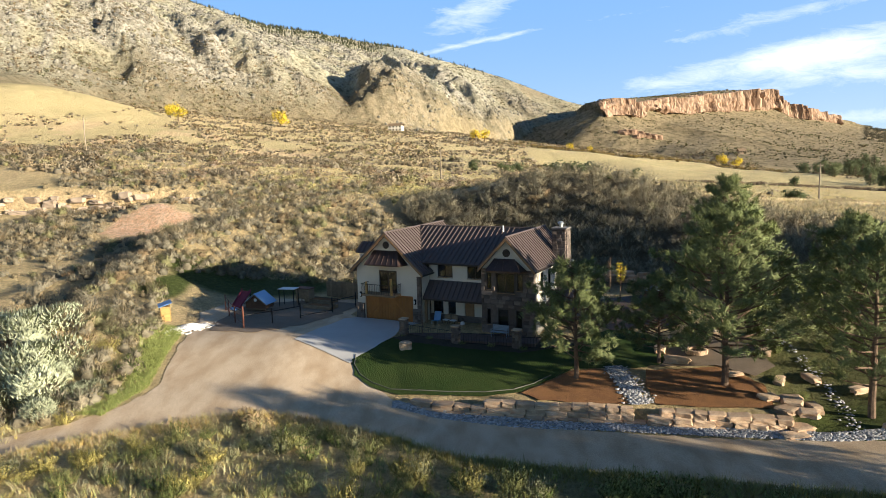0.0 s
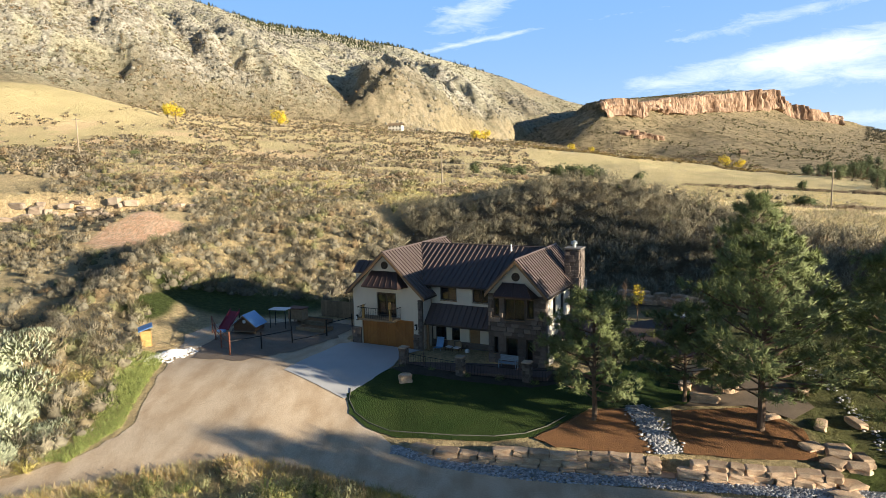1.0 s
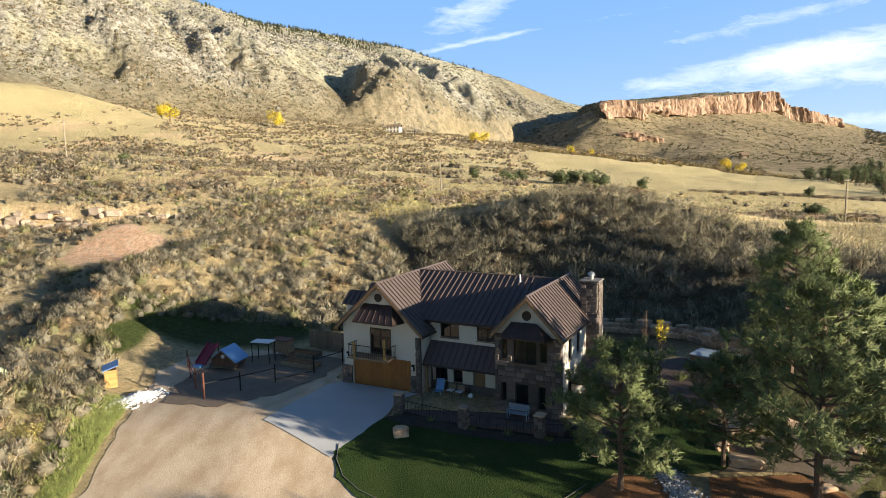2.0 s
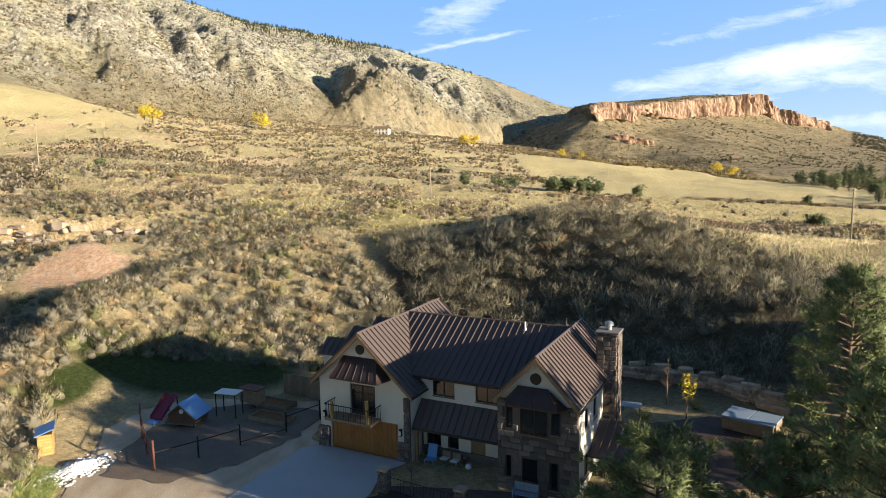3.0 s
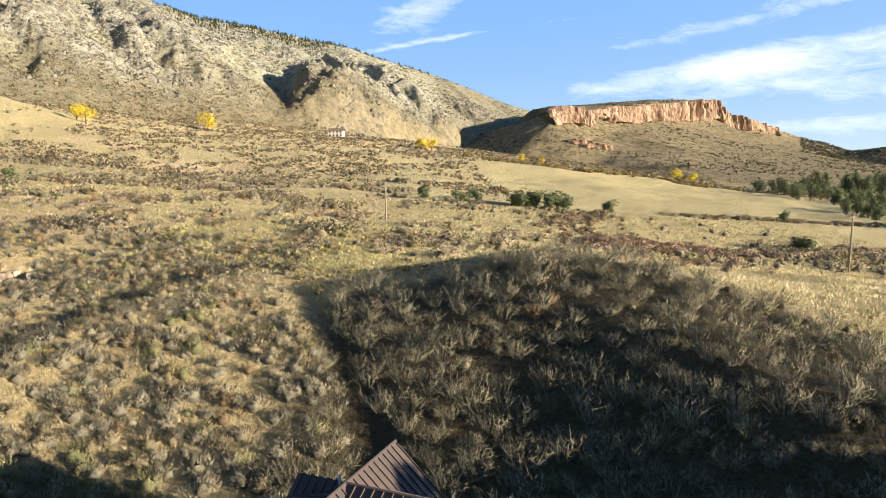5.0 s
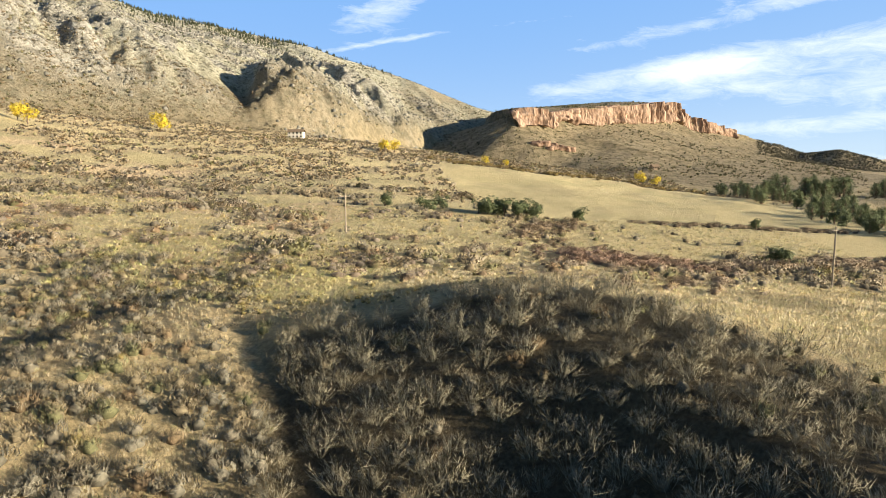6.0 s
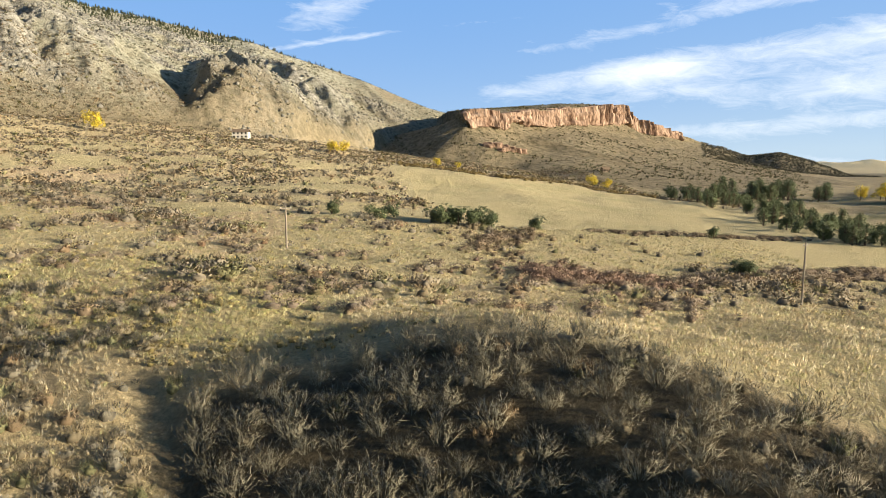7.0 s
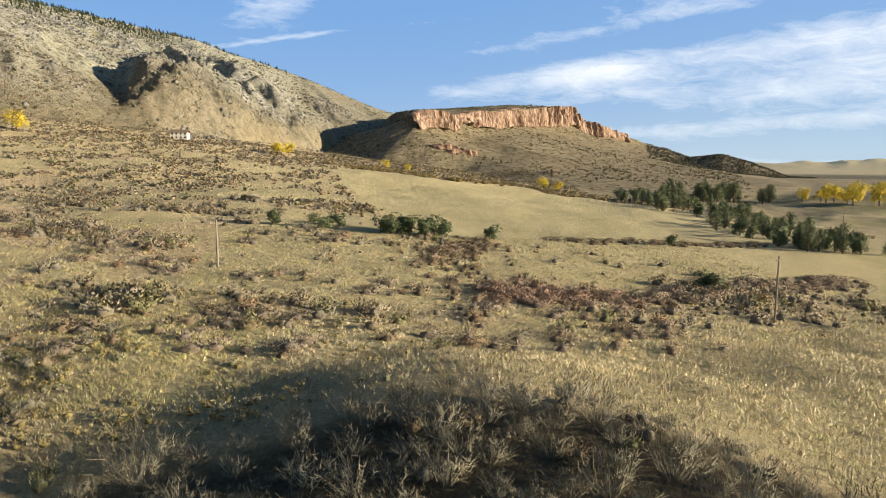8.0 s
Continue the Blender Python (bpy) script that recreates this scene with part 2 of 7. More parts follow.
def box(bm, x0, x1, y0, y1, z0, z1, bevel=0.0, m=None):
    r = bmesh.ops.create_cube(bm, size=1.0)
    vs = r["verts"]
    for v in vs:
        v.co = Vector(((x0 + x1) / 2 + v.co.x * (x1 - x0), (y0 + y1) / 2 + v.co.y * (y1 - y0), (z0 + z1) / 2 + v.co.z * (z1 - z0)))
    if bevel:
        es = list({e for v in vs for e in v.link_edges})
        bmesh.ops.bevel(bm, geom=es, offset=bevel, segments=1, affect="EDGES")
    if m is not None:
        bmesh.ops.transform(bm, matrix=m, verts=[v for v in bm.verts if v.is_valid] if len(bm.verts) <= 24 else vs)
    return bm


def box_part(name, material, parent, x0, x1, y0, y1, z0, z1, bevel=0.015, label=""):
    return part(name, box(bmesh.new(), x0, x1, y0, y1, z0, z1, bevel), material, parent, label)


def tube(bm, a, b, r0, r1=None, sides=8):
    a, b = Vector(a), Vector(b)
    r1 = r0 if r1 is None else r1
    m = Matrix.Translation((a + b) / 2) @ (b - a).to_track_quat("Z", "Y").to_matrix().to_4x4()
    bmesh.ops.create_cone(bm, cap_ends=True, segments=sides, radius1=r0, radius2=r1, depth=(b - a).length, matrix=m)
    return bm


def prism(bm, poly, way):
    """A closed solid: a polygon of 3D points and its copy moved by way."""
    way = Vector(way)
    a = [bm.verts.new(Vector(p)) for p in poly]
    b = [bm.verts.new(Vector(p) + way) for p in poly]
    bm.faces.new(a)
    bm.faces.new(b[::-1])
    k = len(a)
    for i in range(k):
        bm.faces.new((a[i], b[i], b[(i + 1) % k], a[(i + 1) % k]))
    bmesh.ops.recalc_face_normals(bm, faces=bm.faces)
    return bm


# ---- noise on arrays ----
def lattice(ix, iy, seed):
    h = (ix.astype(np.int64) * 374761393 + iy.astype(np.int64) * 668265263 + seed * 1442695041) & 0xFFFFFFFF
    h = ((h ^ (h >> 13)) * 1274126177) & 0xFFFFFFFF
    return ((h ^ (h >> 16)) & 0xFFFFFF) / float(0xFFFFFF)


def vnoise(x, y, seed=0):
    ix, iy = np.floor(x), np.floor(y)
    fx, fy = x - ix, y - iy
    fx, fy = fx * fx * fx * (fx * (fx * 6 - 15) + 10), fy * fy * fy * (fy * (fy * 6 - 15) + 10)
    a, b = lattice(ix, iy, seed), lattice(ix + 1, iy, seed)
    c, d = lattice(ix, iy + 1, seed), lattice(ix + 1, iy + 1, seed)
    return (a + (b - a) * fx) + ((c + (d - c) * fx) - (a + (b - a) * fx)) * fy


def fbm(x, y, octaves=4, seed=0, ridged=False):
    total, amp, norm = 0.0, 1.0, 0.0
    for k in range(octaves):
        v = vnoise(x * 2 ** k + 17.3 * k, y * 2 ** k - 9.1 * k, seed + k)
        v = 1 - np.abs(2 * v - 1) if ridged else v
        total, norm, amp = total + amp * v, norm + amp, amp * 0.5
    return total / norm


def step01(a, b, v):
    t = np.clip((v - a) / (b - a), 0, 1)
    return t * t * (3 - 2 * t)


# ---- the lie of the land ----
def plain(x, y):
    """The open slope: its height along x = 0 and its tilt to the right, by distance."""
    ys = (-200, 55, 70, 80, 100, 125, 150, 180, 230, 300, 500, 700, 1000)
    a = np.interp(y, ys, (3.0, 4.6, 6.3, 7.6, 9.2, 10.6, 11.0, 11.3, 12.3, 14.0, 27.0, 42.0, 48.0))
    b = np.interp(y, ys, (0.0, 0.0, 0.01, 0.01, -0.01, -0.07, -0.10, -0.10, -0.068, -0.075, -0.11, -0.15, -0.16))
    h = a + b * np.clip(x, -600, 400)
    low = -5.0 - np.clip((y - 600) / 400, 0, 1) * 6
    return np.where(h < low + 4, low + 4 * np.exp(np.minimum(0, (h - low - 4) / 4)), h)


def wall_line(x):
    return np.interp(x, (-4, -1.5, 2, 6, 9.5, 13, 17.5, 20.5, 23), (28.2, 26.9, 26.0, 25.2, 24.7, 23.9, 22.9, 22.2, 21.6))


def yard(x, y):
    h = 0.05 + 2.4 * step01(23, 41, y)
    d = y - wall_line(x)
    bed = step01(-0.1, 0.4, d) * (1 - step01(2, 11, d)) * np.interp(x, (-4.5, -2.5, 2, 12, 20, 22, 24), (0, 0.35, 0.7, 0.95, 0.95, 0.7, 0))
    h = h + 0.7 * bed + 0.55 * step01(-7, -15, x) * step01(21, 27, y) * step01(44, 34, y)
    h = h + 0.55 * step01(10, 14, x) * step01(38, 45, y) * (1 - step01(26, 32, x))
    return h - 0.7 * step01(18, 2, y) * step01(-60, 20, x)


def toe_line(x):
    return np.interp(x, (-60, -46, -38, -30, -22, -8, 8, 14, 18, 22, 26, 32, 45, 80), (34, 38, 43, 59, 61, 59, 57, 56.5, 50.5, 45, 38.5, 30, 20, 8))


def mound_edge(x):
    """Where the tall brush of the mound gives way to open grass."""
    return np.interp(x, (-16, -5, 10, 20, 30, 36, 45, 52, 70), (96, 98, 98.5, 95, 87, 80, 67, 60, 45))


def land(x, y):
    """Height and the weights of the ground's zones at the places x, y (arrays)."""
    az, d = np.degrees(np.arctan2(x, y + 20)), np.hypot(x, y + 20)
    front = np.where(y > -20, 1.0, 0.0)
    p = plain(x, y)
    # the mound behind the house, and the spur whose shadow lies on it
    p = p + 5.6 * np.exp(-np.where(x < 18, ((x - 18) / 20) ** 2, ((x - 18) / 21) ** 2) - ((y - 96) / np.where(y < 96, 17, 22)) ** 2)
    p = p + np.interp(x, (1, 26, 36, 50, 80), (0, 2.9, 2.2, 1.0, 0.3)) * step01(50, 62, y) * (1 - step01(76, 102, y))
    # its crest falls away as an open grassy shoulder to the right
    line = mound_edge(x)
    # a broken ledge of pale stone across the slope on the left
    ledge = 107 + 0.10 * (x + 60) + 3 * fbm(x * 0.08, x * 0 + 3.3, 3, 5)
    p = p + 2.2 * step01(-0.8, 0.8, y - ledge) * step01(-46, -56, x) * (1 - step01(0, 26, y - ledge)) - 1.5 * step01(-46, -56, x) * step01(22, 0, ledge - y) * step01(-2, 0, ledge - y)
    rough = fbm(x * 0.07, y * 0.07, 4, 11) - 0.5
    p = p + rough * 1.5 * step01(60, 110, y) + (fbm(x * 0.013, y * 0.013, 3, 21) - 0.5) * 9 * step01(150, 420, y)
    # the yard's bench, cut into the slope
    t = step01(0, 30, y - toe_line(x))
    h = yard(x, y) * (1 - t) + p * t
    gully = x - np.interp(y, (60, 69, 74, 79, 89, 98, 110), (-2.5, -3.6, -4.6, -6.0, -10.0, -14.0, -20))
    h = h - 1.1 * np.exp(-(gully / 2.2) ** 2) * step01(60, 68, y) * (1 - step01(94, 104, y))
    # the steep spur to the right, which shades the hillside behind the house
    q, k = x * 0.454 + y * 0.891, x * 0.891 - y * 0.454
    # its top lies out of view and is sized for the shadow it throws
    low_hill = 16.5 * np.exp(-0.5 * ((q - 56) / np.where(q < 56, 13, 14)) ** 2 - 0.5 * ((k - 58) / np.where(k < 58, 27, 40)) ** 2)
    h = h + low_hill
    # a bank along the gully on the left
    bank = x - np.interp(y, (25, 33, 44, 65, 80, 95), (-38, -36.5, -37.5, -38.5, -44, -52)) + 1.5 * (fbm(x * 0.08, y * 0.08, 3, 25) - 0.5)
    h = h + 2.0 * step01(0, 8, x + 44 - 0.42 * (y - 75)) * step01(40, 10, x + 44 - 0.42 * (y - 75)) * step01(42, 58, y) * (1 - step01(100, 118, y))
    h = h + 1.9 * step01(-2.5, 0.8, bank) * step01(13, 2, bank) * step01(24, 34, y) * (1 - step01(64, 78, y)) - 0.7 * np.exp(-((bank + 5) / 5) ** 2) * step01(24, 34, y) * (1 - step01(64, 78, y))
    # the bare red cut in the slope
    h = h + 3.0 * step01(84, 89.5, y + 0.25 * (x + 50)) * np.exp(-((x + 51) / 10) ** 2) * (1 - step01(90, 106, y))
    # a grassy knoll far on the left
    h = h + 22 * np.exp(-((x + 290) / 90) ** 2 - ((y - 420) / 80) ** 2)
    # the mountain: toe and crest by bearing
    crest = np.interp(az, (-75, -45, -32, -21.8, -18.9, -16.8, -14.7, -12, -10.2, -7.5, -4.8, -2.9, -1.1, 1.2, 3.5, 5.8, 8.1, 9.9, 12, 16, 20),
                      (420, 420, 378, 304, 282, 268, 260, 252, 245, 233, 222, 206, 195, 179, 161, 139, 118, 106, 86, 50, 0))
    dt = np.interp(az, (-75, -45, -32, -23, -14.7, -8, -2.3, 2, 6, 10.2, 14, 20), (500, 500, 560, 620, 665, 690, 745, 870, 960, 1040, 1100, 1150))
    s = (d - dt) / (1300 - dt)
    f = np.where(s < 1, 0.10 * step01(0, 0.3, s) + 0.90 * np.clip(s, 0, 1) ** 1.08, 1 - 0.25 * np.clip(s - 1, 0, 2)) * front
    lift = np.maximum(crest - h, 0) * f
    # leaning ribs, and crags in patches on the lower face
    across = np.radians(az) * d + 0.45 * d
    body = step01(0.02, 0.14, s) * step01(1.0, 0.9, s) * front * step01(16, 10, az)
    craggy = body * (1 - 0.8 * step01(0.45, 0.85, s)) * step01(11, 2, az) * (0.35 + 0.65 * step01(0.40, 0.55, fbm(x * 0.008, y * 0.008, 3, 35)))
    crag = fbm(across / 36, d / 85, 3, 41, True)
    lift = lift + body * (15 * (fbm(across / 115, d / 300, 3, 31, True) - 0.55) + 4 * (fbm(x * 0.05, y * 0.05, 3, 53) - 0.5))
    lift = lift + craggy * (9 * (crag - 0.6) + 9.0 * (fbm(across / 15, d / 30, 3, 43, True) - 0.6))
    # spurs: each rises steeply to the right of a gully and falls gently away beyond
    steep = np.zeros_like(h)
    for a0, d0, a1, d1, high, wide, away, deep in ((-10.0, 672, -10.1, 880, 42, 66, 110, 5), (2.4, 850, -4.9, 1040, 25, 34, 110, 6), (-0.5, 850, -3.4, 960, 9, 20, 50, 3),
                                                   (-17.6, 690, -21.4, 960, 14, 30, 90, 7), (-20.5, 690, -24, 930, 10, 26, 70, 5), (-27, 640, -31, 900, 14, 30, 90, 7), (5.5, 1000, 2.5, 1120, 10, 26, 80, 4)):
        k0 = np.clip((d - d0) / (d1 - d0), 0, 1)
        off = np.radians(az - (a0 + (a1 - a0) * k0)) * d + 26 * (fbm(x * 0.02, y * 0.02, 3, 33) - 0.5) + 13 * (fbm(x * 0.08, y * 0.08, 2, 34) - 0.5)
        along = step01(d0 - 10, d0 + 45, d) * (1 - step01(d1 - 110, d1 + 130, d))
        flank = step01(0, wide, off)
        face = flank * (1 - step01(wide, wide * 2.2, off)) * along
        lift = lift + along * (high * flank * np.exp(-np.maximum(off - wide, 0) / away) - deep * np.exp(-np.abs(off) / 16)) + along * step01(-5, wide, off) * np.exp(-np.maximum(off - wide, 0) / away) * (high * 0.62) * (fbm(across / 30, d / 75, 4, 39, True) - 0.6)
        steep = np.maximum(steep, face * min(1, high / 20))
    h = h + lift * step01(-0.02, 0.05, s)
    # the mesa: talus falling away from its rim, a flat top behind, the cliff between them
    rise = np.full_like(h, -99.0)
    talus = np.zeros_like(h)
    sel = np.nonzero((d > 480) & (d < 2300) & (az > -4) & (az < 44) & (y > 0))[0]
    if len(sel):
        dist, mz, mc, side = to_rim(x[sel], y[sel])
        dist = dist + (fbm(x[sel] * 0.012, y[sel] * 0.012, 4, 61) - 0.5) * 46 * step01(0, 60, dist)
        dist = np.maximum(dist, 0)
        fall = (mz - mc + 12) * (1 - np.exp(-dist / (112.0 + 75 * step01(14, 22, az[sel])))) * 0.98
        face = mz - mc - fall - dist * 0.02
        back = np.where(dist < 2, mz - mc, mz + 5 * (fbm(x[sel] * 0.012, y[sel] * 0.012, 3, 63) - 0.5) + 0.09 * np.minimum(dist, 70) - np.maximum(dist - 160, 0) * 0.25)
        rise[sel] = np.where((side > 0) & (mc > 1), back, np.where(side > 0, mz - fall * 1.3, face))
        talus[sel] = step01(-4, 6, rise[sel] - h[sel])
    h = np.maximum(h, rise)
    # a wooded hill beyond the mesa, and low ranges at the edge of sight
    hill = np.interp(az, (28.5, 31, 32.7, 35, 37, 38.9, 41.1), (-5, 25, 33, 40, 25, 3, -20)) + 6 * (fbm(az * 1.2, d * 0.01, 4, 71) - 0.5)
    w = step01(1350, 1560, d) * (1 - step01(1700, 2100, d)) * front * step01(28, 31, az)
    h = np.where(w > 0, np.maximum(h, -9 + (hill + 9) * w), h)
    far = step01(3300, 4100, d) * front * step01(12, 25, az)
    h = h + far * (110 * fbm(az * 0.3, d * 0.0012, 4, 81) * step01(30, 48, az))
    h = h - step01(900, 2500, d) * 14 * step01(24, 38, az)
    zones = {}
    n1 = fbm(x * 0.03, y * 0.03, 4, 91)
    near_edge = np.interp(x, (48, 62, 75, 97, 112, 131, 190), (231, 227, 219, 207, 195, 187, 176)) + 5 * (n1 - 0.5)
    far_edge = np.interp(x, (36, 104, 176, 216, 260), (486, 500, 520, 480, 400)) + 12 * (n1 - 0.5)
    field = step01(0, 5, y - near_edge) * step01(0, 7, x - 34 - 0.03 * np.abs(y - 330) + 6 * (n1 - 0.5)) * (1 - step01(-6, 8, y - far_edge)) * (1 - step01(215, 260, x))
    crest_grass = step01(-2, 3, y - line - 5 * (n1 - .5)) * (1 - step01(128, 142, y)) * step01(-16, -6, x) * (1 - step01(100, 130, x))
    patches = step01(0.49, 0.56, n1) * step01(102, 118, y) * (1 - step01(420, 560, y))
    knoll = np.exp(-((x + 290) / 85) ** 2 - ((y - 420) / 75) ** 2)
    zones["gold"] = np.clip(np.maximum.reduce([field, crest_grass * 0.9, patches * 0.85, step01(0.3, 0.6, knoll)]), 0, 1)
    zones["fell"] = step01(-0.02, 0.06, s) * front * step01(14, 9, az)
    zones["rock"] = 0.9 * np.clip(np.maximum(1.5 * craggy * step01(0.52, 0.70, crag), 0.8 * steep), 0, 1)
    apron = 0.75 * step01(-0.06, 0.0, s) * (1 - step01(0.03, 0.16, s + 0.16 * (fbm(x * 0.012, y * 0.012, 4, 95) - 0.5))) * front * step01(14, 9, az)
    zones["talus"] = np.maximum(np.maximum(talus * 0.9, apron), step01(1330, 1450, d) * front * step01(29, 32, az) * (1 - step01(2200, 2600, d)))
    # painted shade: darkens the mound's ground as far as its tall brush
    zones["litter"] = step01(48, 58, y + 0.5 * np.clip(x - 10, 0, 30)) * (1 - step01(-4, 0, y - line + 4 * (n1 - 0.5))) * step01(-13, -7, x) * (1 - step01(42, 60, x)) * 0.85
    # the far hill gets the same dark colour, for its shade and woods
    zones["litter"] = np.maximum(zones["litter"], 0.75 * step01(0.2, 0.6, w) * step01(30, 32, az))
    vale = step01(0, 30, y - far_edge) * step01(30, 60, x) * (1 - step01(1100, 1500, y))
    zones["talus"] = np.maximum(zones["talus"], 0.55 * vale)
    red = np.exp(-((x + 50) / 9.0) ** 2 - ((y - 85.5) / 6.5) ** 2)
    pale = step01(-1.2, 0.0, y - ledge) * (1 - step01(0.5, 2.0, y - ledge)) * step01(-47, -55, x)
    red2 = step01(0.63, 0.68, fbm(x * 0.05, y * 0.03, 4, 111)) * step01(110, 140, y) * (1 - step01(360, 460, y)) * step01(30, -10, x)
    zones["earth"] = np.clip(np.maximum.reduce([step01(0.35, 0.6, red + 0.35 * (n1 - 0.5) + 0.5 * (fbm(x * 0.3, y * 0.3, 3, 97) - 0.5)), red2 * 0.3, pale * 0.25]), 0, 1)
    zones["green"] = np.clip(step01(0.35, 0.6, np.exp(-((x + 25) / 12) ** 2 - ((y - 60) / 7) ** 2)) + step01(0.4, 0.7, np.exp(-((x + 32) / 3) ** 2 - ((y - 52) / 5) ** 2)) + 0.6 * step01(26, 18, y) * step01(-8, 10, x) + 0.85 * step01(20.5, 22.5, x) * (1 - step01(34, 42, x)) * step01(17, 21, y) * (1 - step01(40, 46, y))
                             + step01(0.5, 0.8, np.exp(-((x + 25.5) / 2.5) ** 2 - ((y - 33) / 6) ** 2)), 0, 1) * step01(75, 60, y) + 0.4 * step01(230, 270, x) * step01(300, 340, y) * (1 - step01(520, 600, y)) * step01(0.35, 0.55, n1)
    return h, zones


RIM = []        # the mesa's rim: x, y, height, height of its cliff, from bearings and distances
for bearing, away, top_z, cliff_h in ((-2, 1090, 40, 0), (1.6, 1055, 47, 0), (4.9, 1000, 56, 0), (8.1, 940, 67, 0), (10.6, 893, 75, 2), (11.0, 882, 79, 12), (12, 900, 85, 16), (13.6, 945, 86, 15), (14.2, 965, 84, 5), (14.9, 985, 86, 8), (15.6, 1000, 89, 15), (18.6, 1130, 101, 20),
                                      (22, 1300, 118, 29), (23.5, 1375, 121, 29), (24.4, 1410, 101, 24), (26.4, 1500, 93, 18), (27.9, 1570, 76, 10), (31, 1700, 54, 0), (34, 1800, 22, 0)):
    RIM.append((away * math.sin(radians(bearing)), away * math.cos(radians(bearing)) - 20, top_z, cliff_h))


def to_rim(x, y):
    """Distance to the rim's line, the rim's and the cliff's height at the nearest point, and whether a place lies behind it."""
    best, mz, mc, side = np.full_like(x, 1e9), np.zeros_like(x), np.zeros_like(x), np.zeros_like(x)
    for (x0, y0, z0, c0), (x1, y1, z1, c1) in zip(RIM, RIM[1:]):
        vx, vy = x1 - x0, y1 - y0
        t = np.clip(((x - x0) * vx + (y - y0) * vy) / (vx * vx + vy * vy), 0, 1)
        dd = np.hypot(x - x0 - t * vx, y - y0 - t * vy)
        turn = vx * (y - y0) - vy * (x - x0)
        tie = np.abs(dd - best) < 1e-3
        side = np.where(tie, np.minimum(side, turn), side)
        near = (dd < best) & ~tie
        best = np.where(near, dd, best)
        mz, mc = np.where(near, z0 + (z1 - z0) * t, mz), np.where(near, c0 + (c1 - c0) * t, mc)
        side = np.where(near, turn, side)
    return best, mz, mc, side


def height(x, y):
    return float(land(np.array([float(x)]), np.array([float(y)]))[0][0])


def heights(x, y):
    return land(np.asarray(x, float), np.asarray(y, float))[0]


def build_ground():
    az = np.concatenate([np.arange(-180, -48, 4.0), np.arange(-48, -40, 0.5), np.arange(-40, -34, 0.25), np.arange(-34, 14, 0.165), np.arange(14, 54, 0.22), np.arange(54, 64, 0.5), np.arange(64, 180, 4.0)])
    ds, d = [0.01, 0.4], 0.4
    while d < 4900:
        d += 1.2 if d < 26 else 0.55 if d < 90 else 0.0065 * d if d < 640 else 4.2 if d < 1120 else 7.0 if d < 1650 else 0.03 * d
        ds.append(min(d, 4900))
    ds = np.array(ds)
    aa, dd = np.meshgrid(np.radians(az), ds)
    x, y = np.sin(aa) * dd, np.cos(aa) * dd - 20
    h, zones = land(x.ravel(), y.ravel())
    verts = np.stack([x.ravel(), y.ravel(), h], 1)
    n, m = len(ds), len(az)
    i = np.arange(n * m).reshape(n, m)
    j = np.roll(i, -1, 1)
    quads = np.stack([i[:-1], j[:-1], j[1:], i[1:]], -1).reshape(-1, 4)[:, ::-1]
    me = array_mesh("ground", verts, quads, LAND, True)
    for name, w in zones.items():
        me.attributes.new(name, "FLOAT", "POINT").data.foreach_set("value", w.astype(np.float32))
    return tagged(new("ground", me), "dry scrub-covered foothill ground with crags and golden grass", "ground", kind="structure")


ground = build_ground()

# ---- the house ----
YAW, G0 = -25.5, 2.45
house = thing("house", pose(-9.56, 45.08, 0, 0, 0, YAW), "two-storey cream stucco and stone house with bronze standing-seam roof", "house")
SEAM_RUN = {}


def wall_panel(name, material, origin, along, thick, length, z0, z1, holes=(), top=None, label=""):
    """A wall with openings through it. holes: (a0, a1, z0, z1) along the wall. top: the gable's corners (a, z) above z1."""
    bm = bmesh.new()
    o, a, t = Vector(origin), Vector(along).normalized(), Vector(thick)
    cuts = sorted({0.0, length, *[c for h in holes for c in h[:2]]})
    levels = sorted({z0, z1, *[c for h in holes for c in h[2:]]})
    for c0, c1 in zip(cuts, cuts[1:]):
        run = None
        for l0, l1 in zip(levels, levels[1:]):
            hole = any(h[0] <= (c0 + c1) / 2 <= h[1] and h[2] <= (l0 + l1) / 2 <= h[3] for h in holes)
            if not hole:
                run = (run[0], l1) if run else (l0, l1)
            if (hole or l1 == levels[-1]) and run:
                prism(bm, [o + a * c0 + Vector((0, 0, run[0])), o + a * c1 + Vector((0, 0, run[0])),
                           o + a * c1 + Vector((0, 0, run[1])), o + a * c0 + Vector((0, 0, run[1]))], t)
                run = None
    if top:
        prism(bm, [o + a * c + Vector((0, 0, z)) for c, z in top], t)
    return part(name, bm, material, house, label)


def seam_mesh(length):
    key = round(length, 1)
    if key not in SEAM_RUN:
        bm = bmesh.new()
        box(bm, 0, key, -0.02, 0.02, 0, 0.085)
        me = bpy.data.meshes.new("seam")
        bm.to_mesh(me)
        bm.free()
        me.materials.append(ROOF)
        SEAM_RUN[key] = me
    return SEAM_RUN[key]


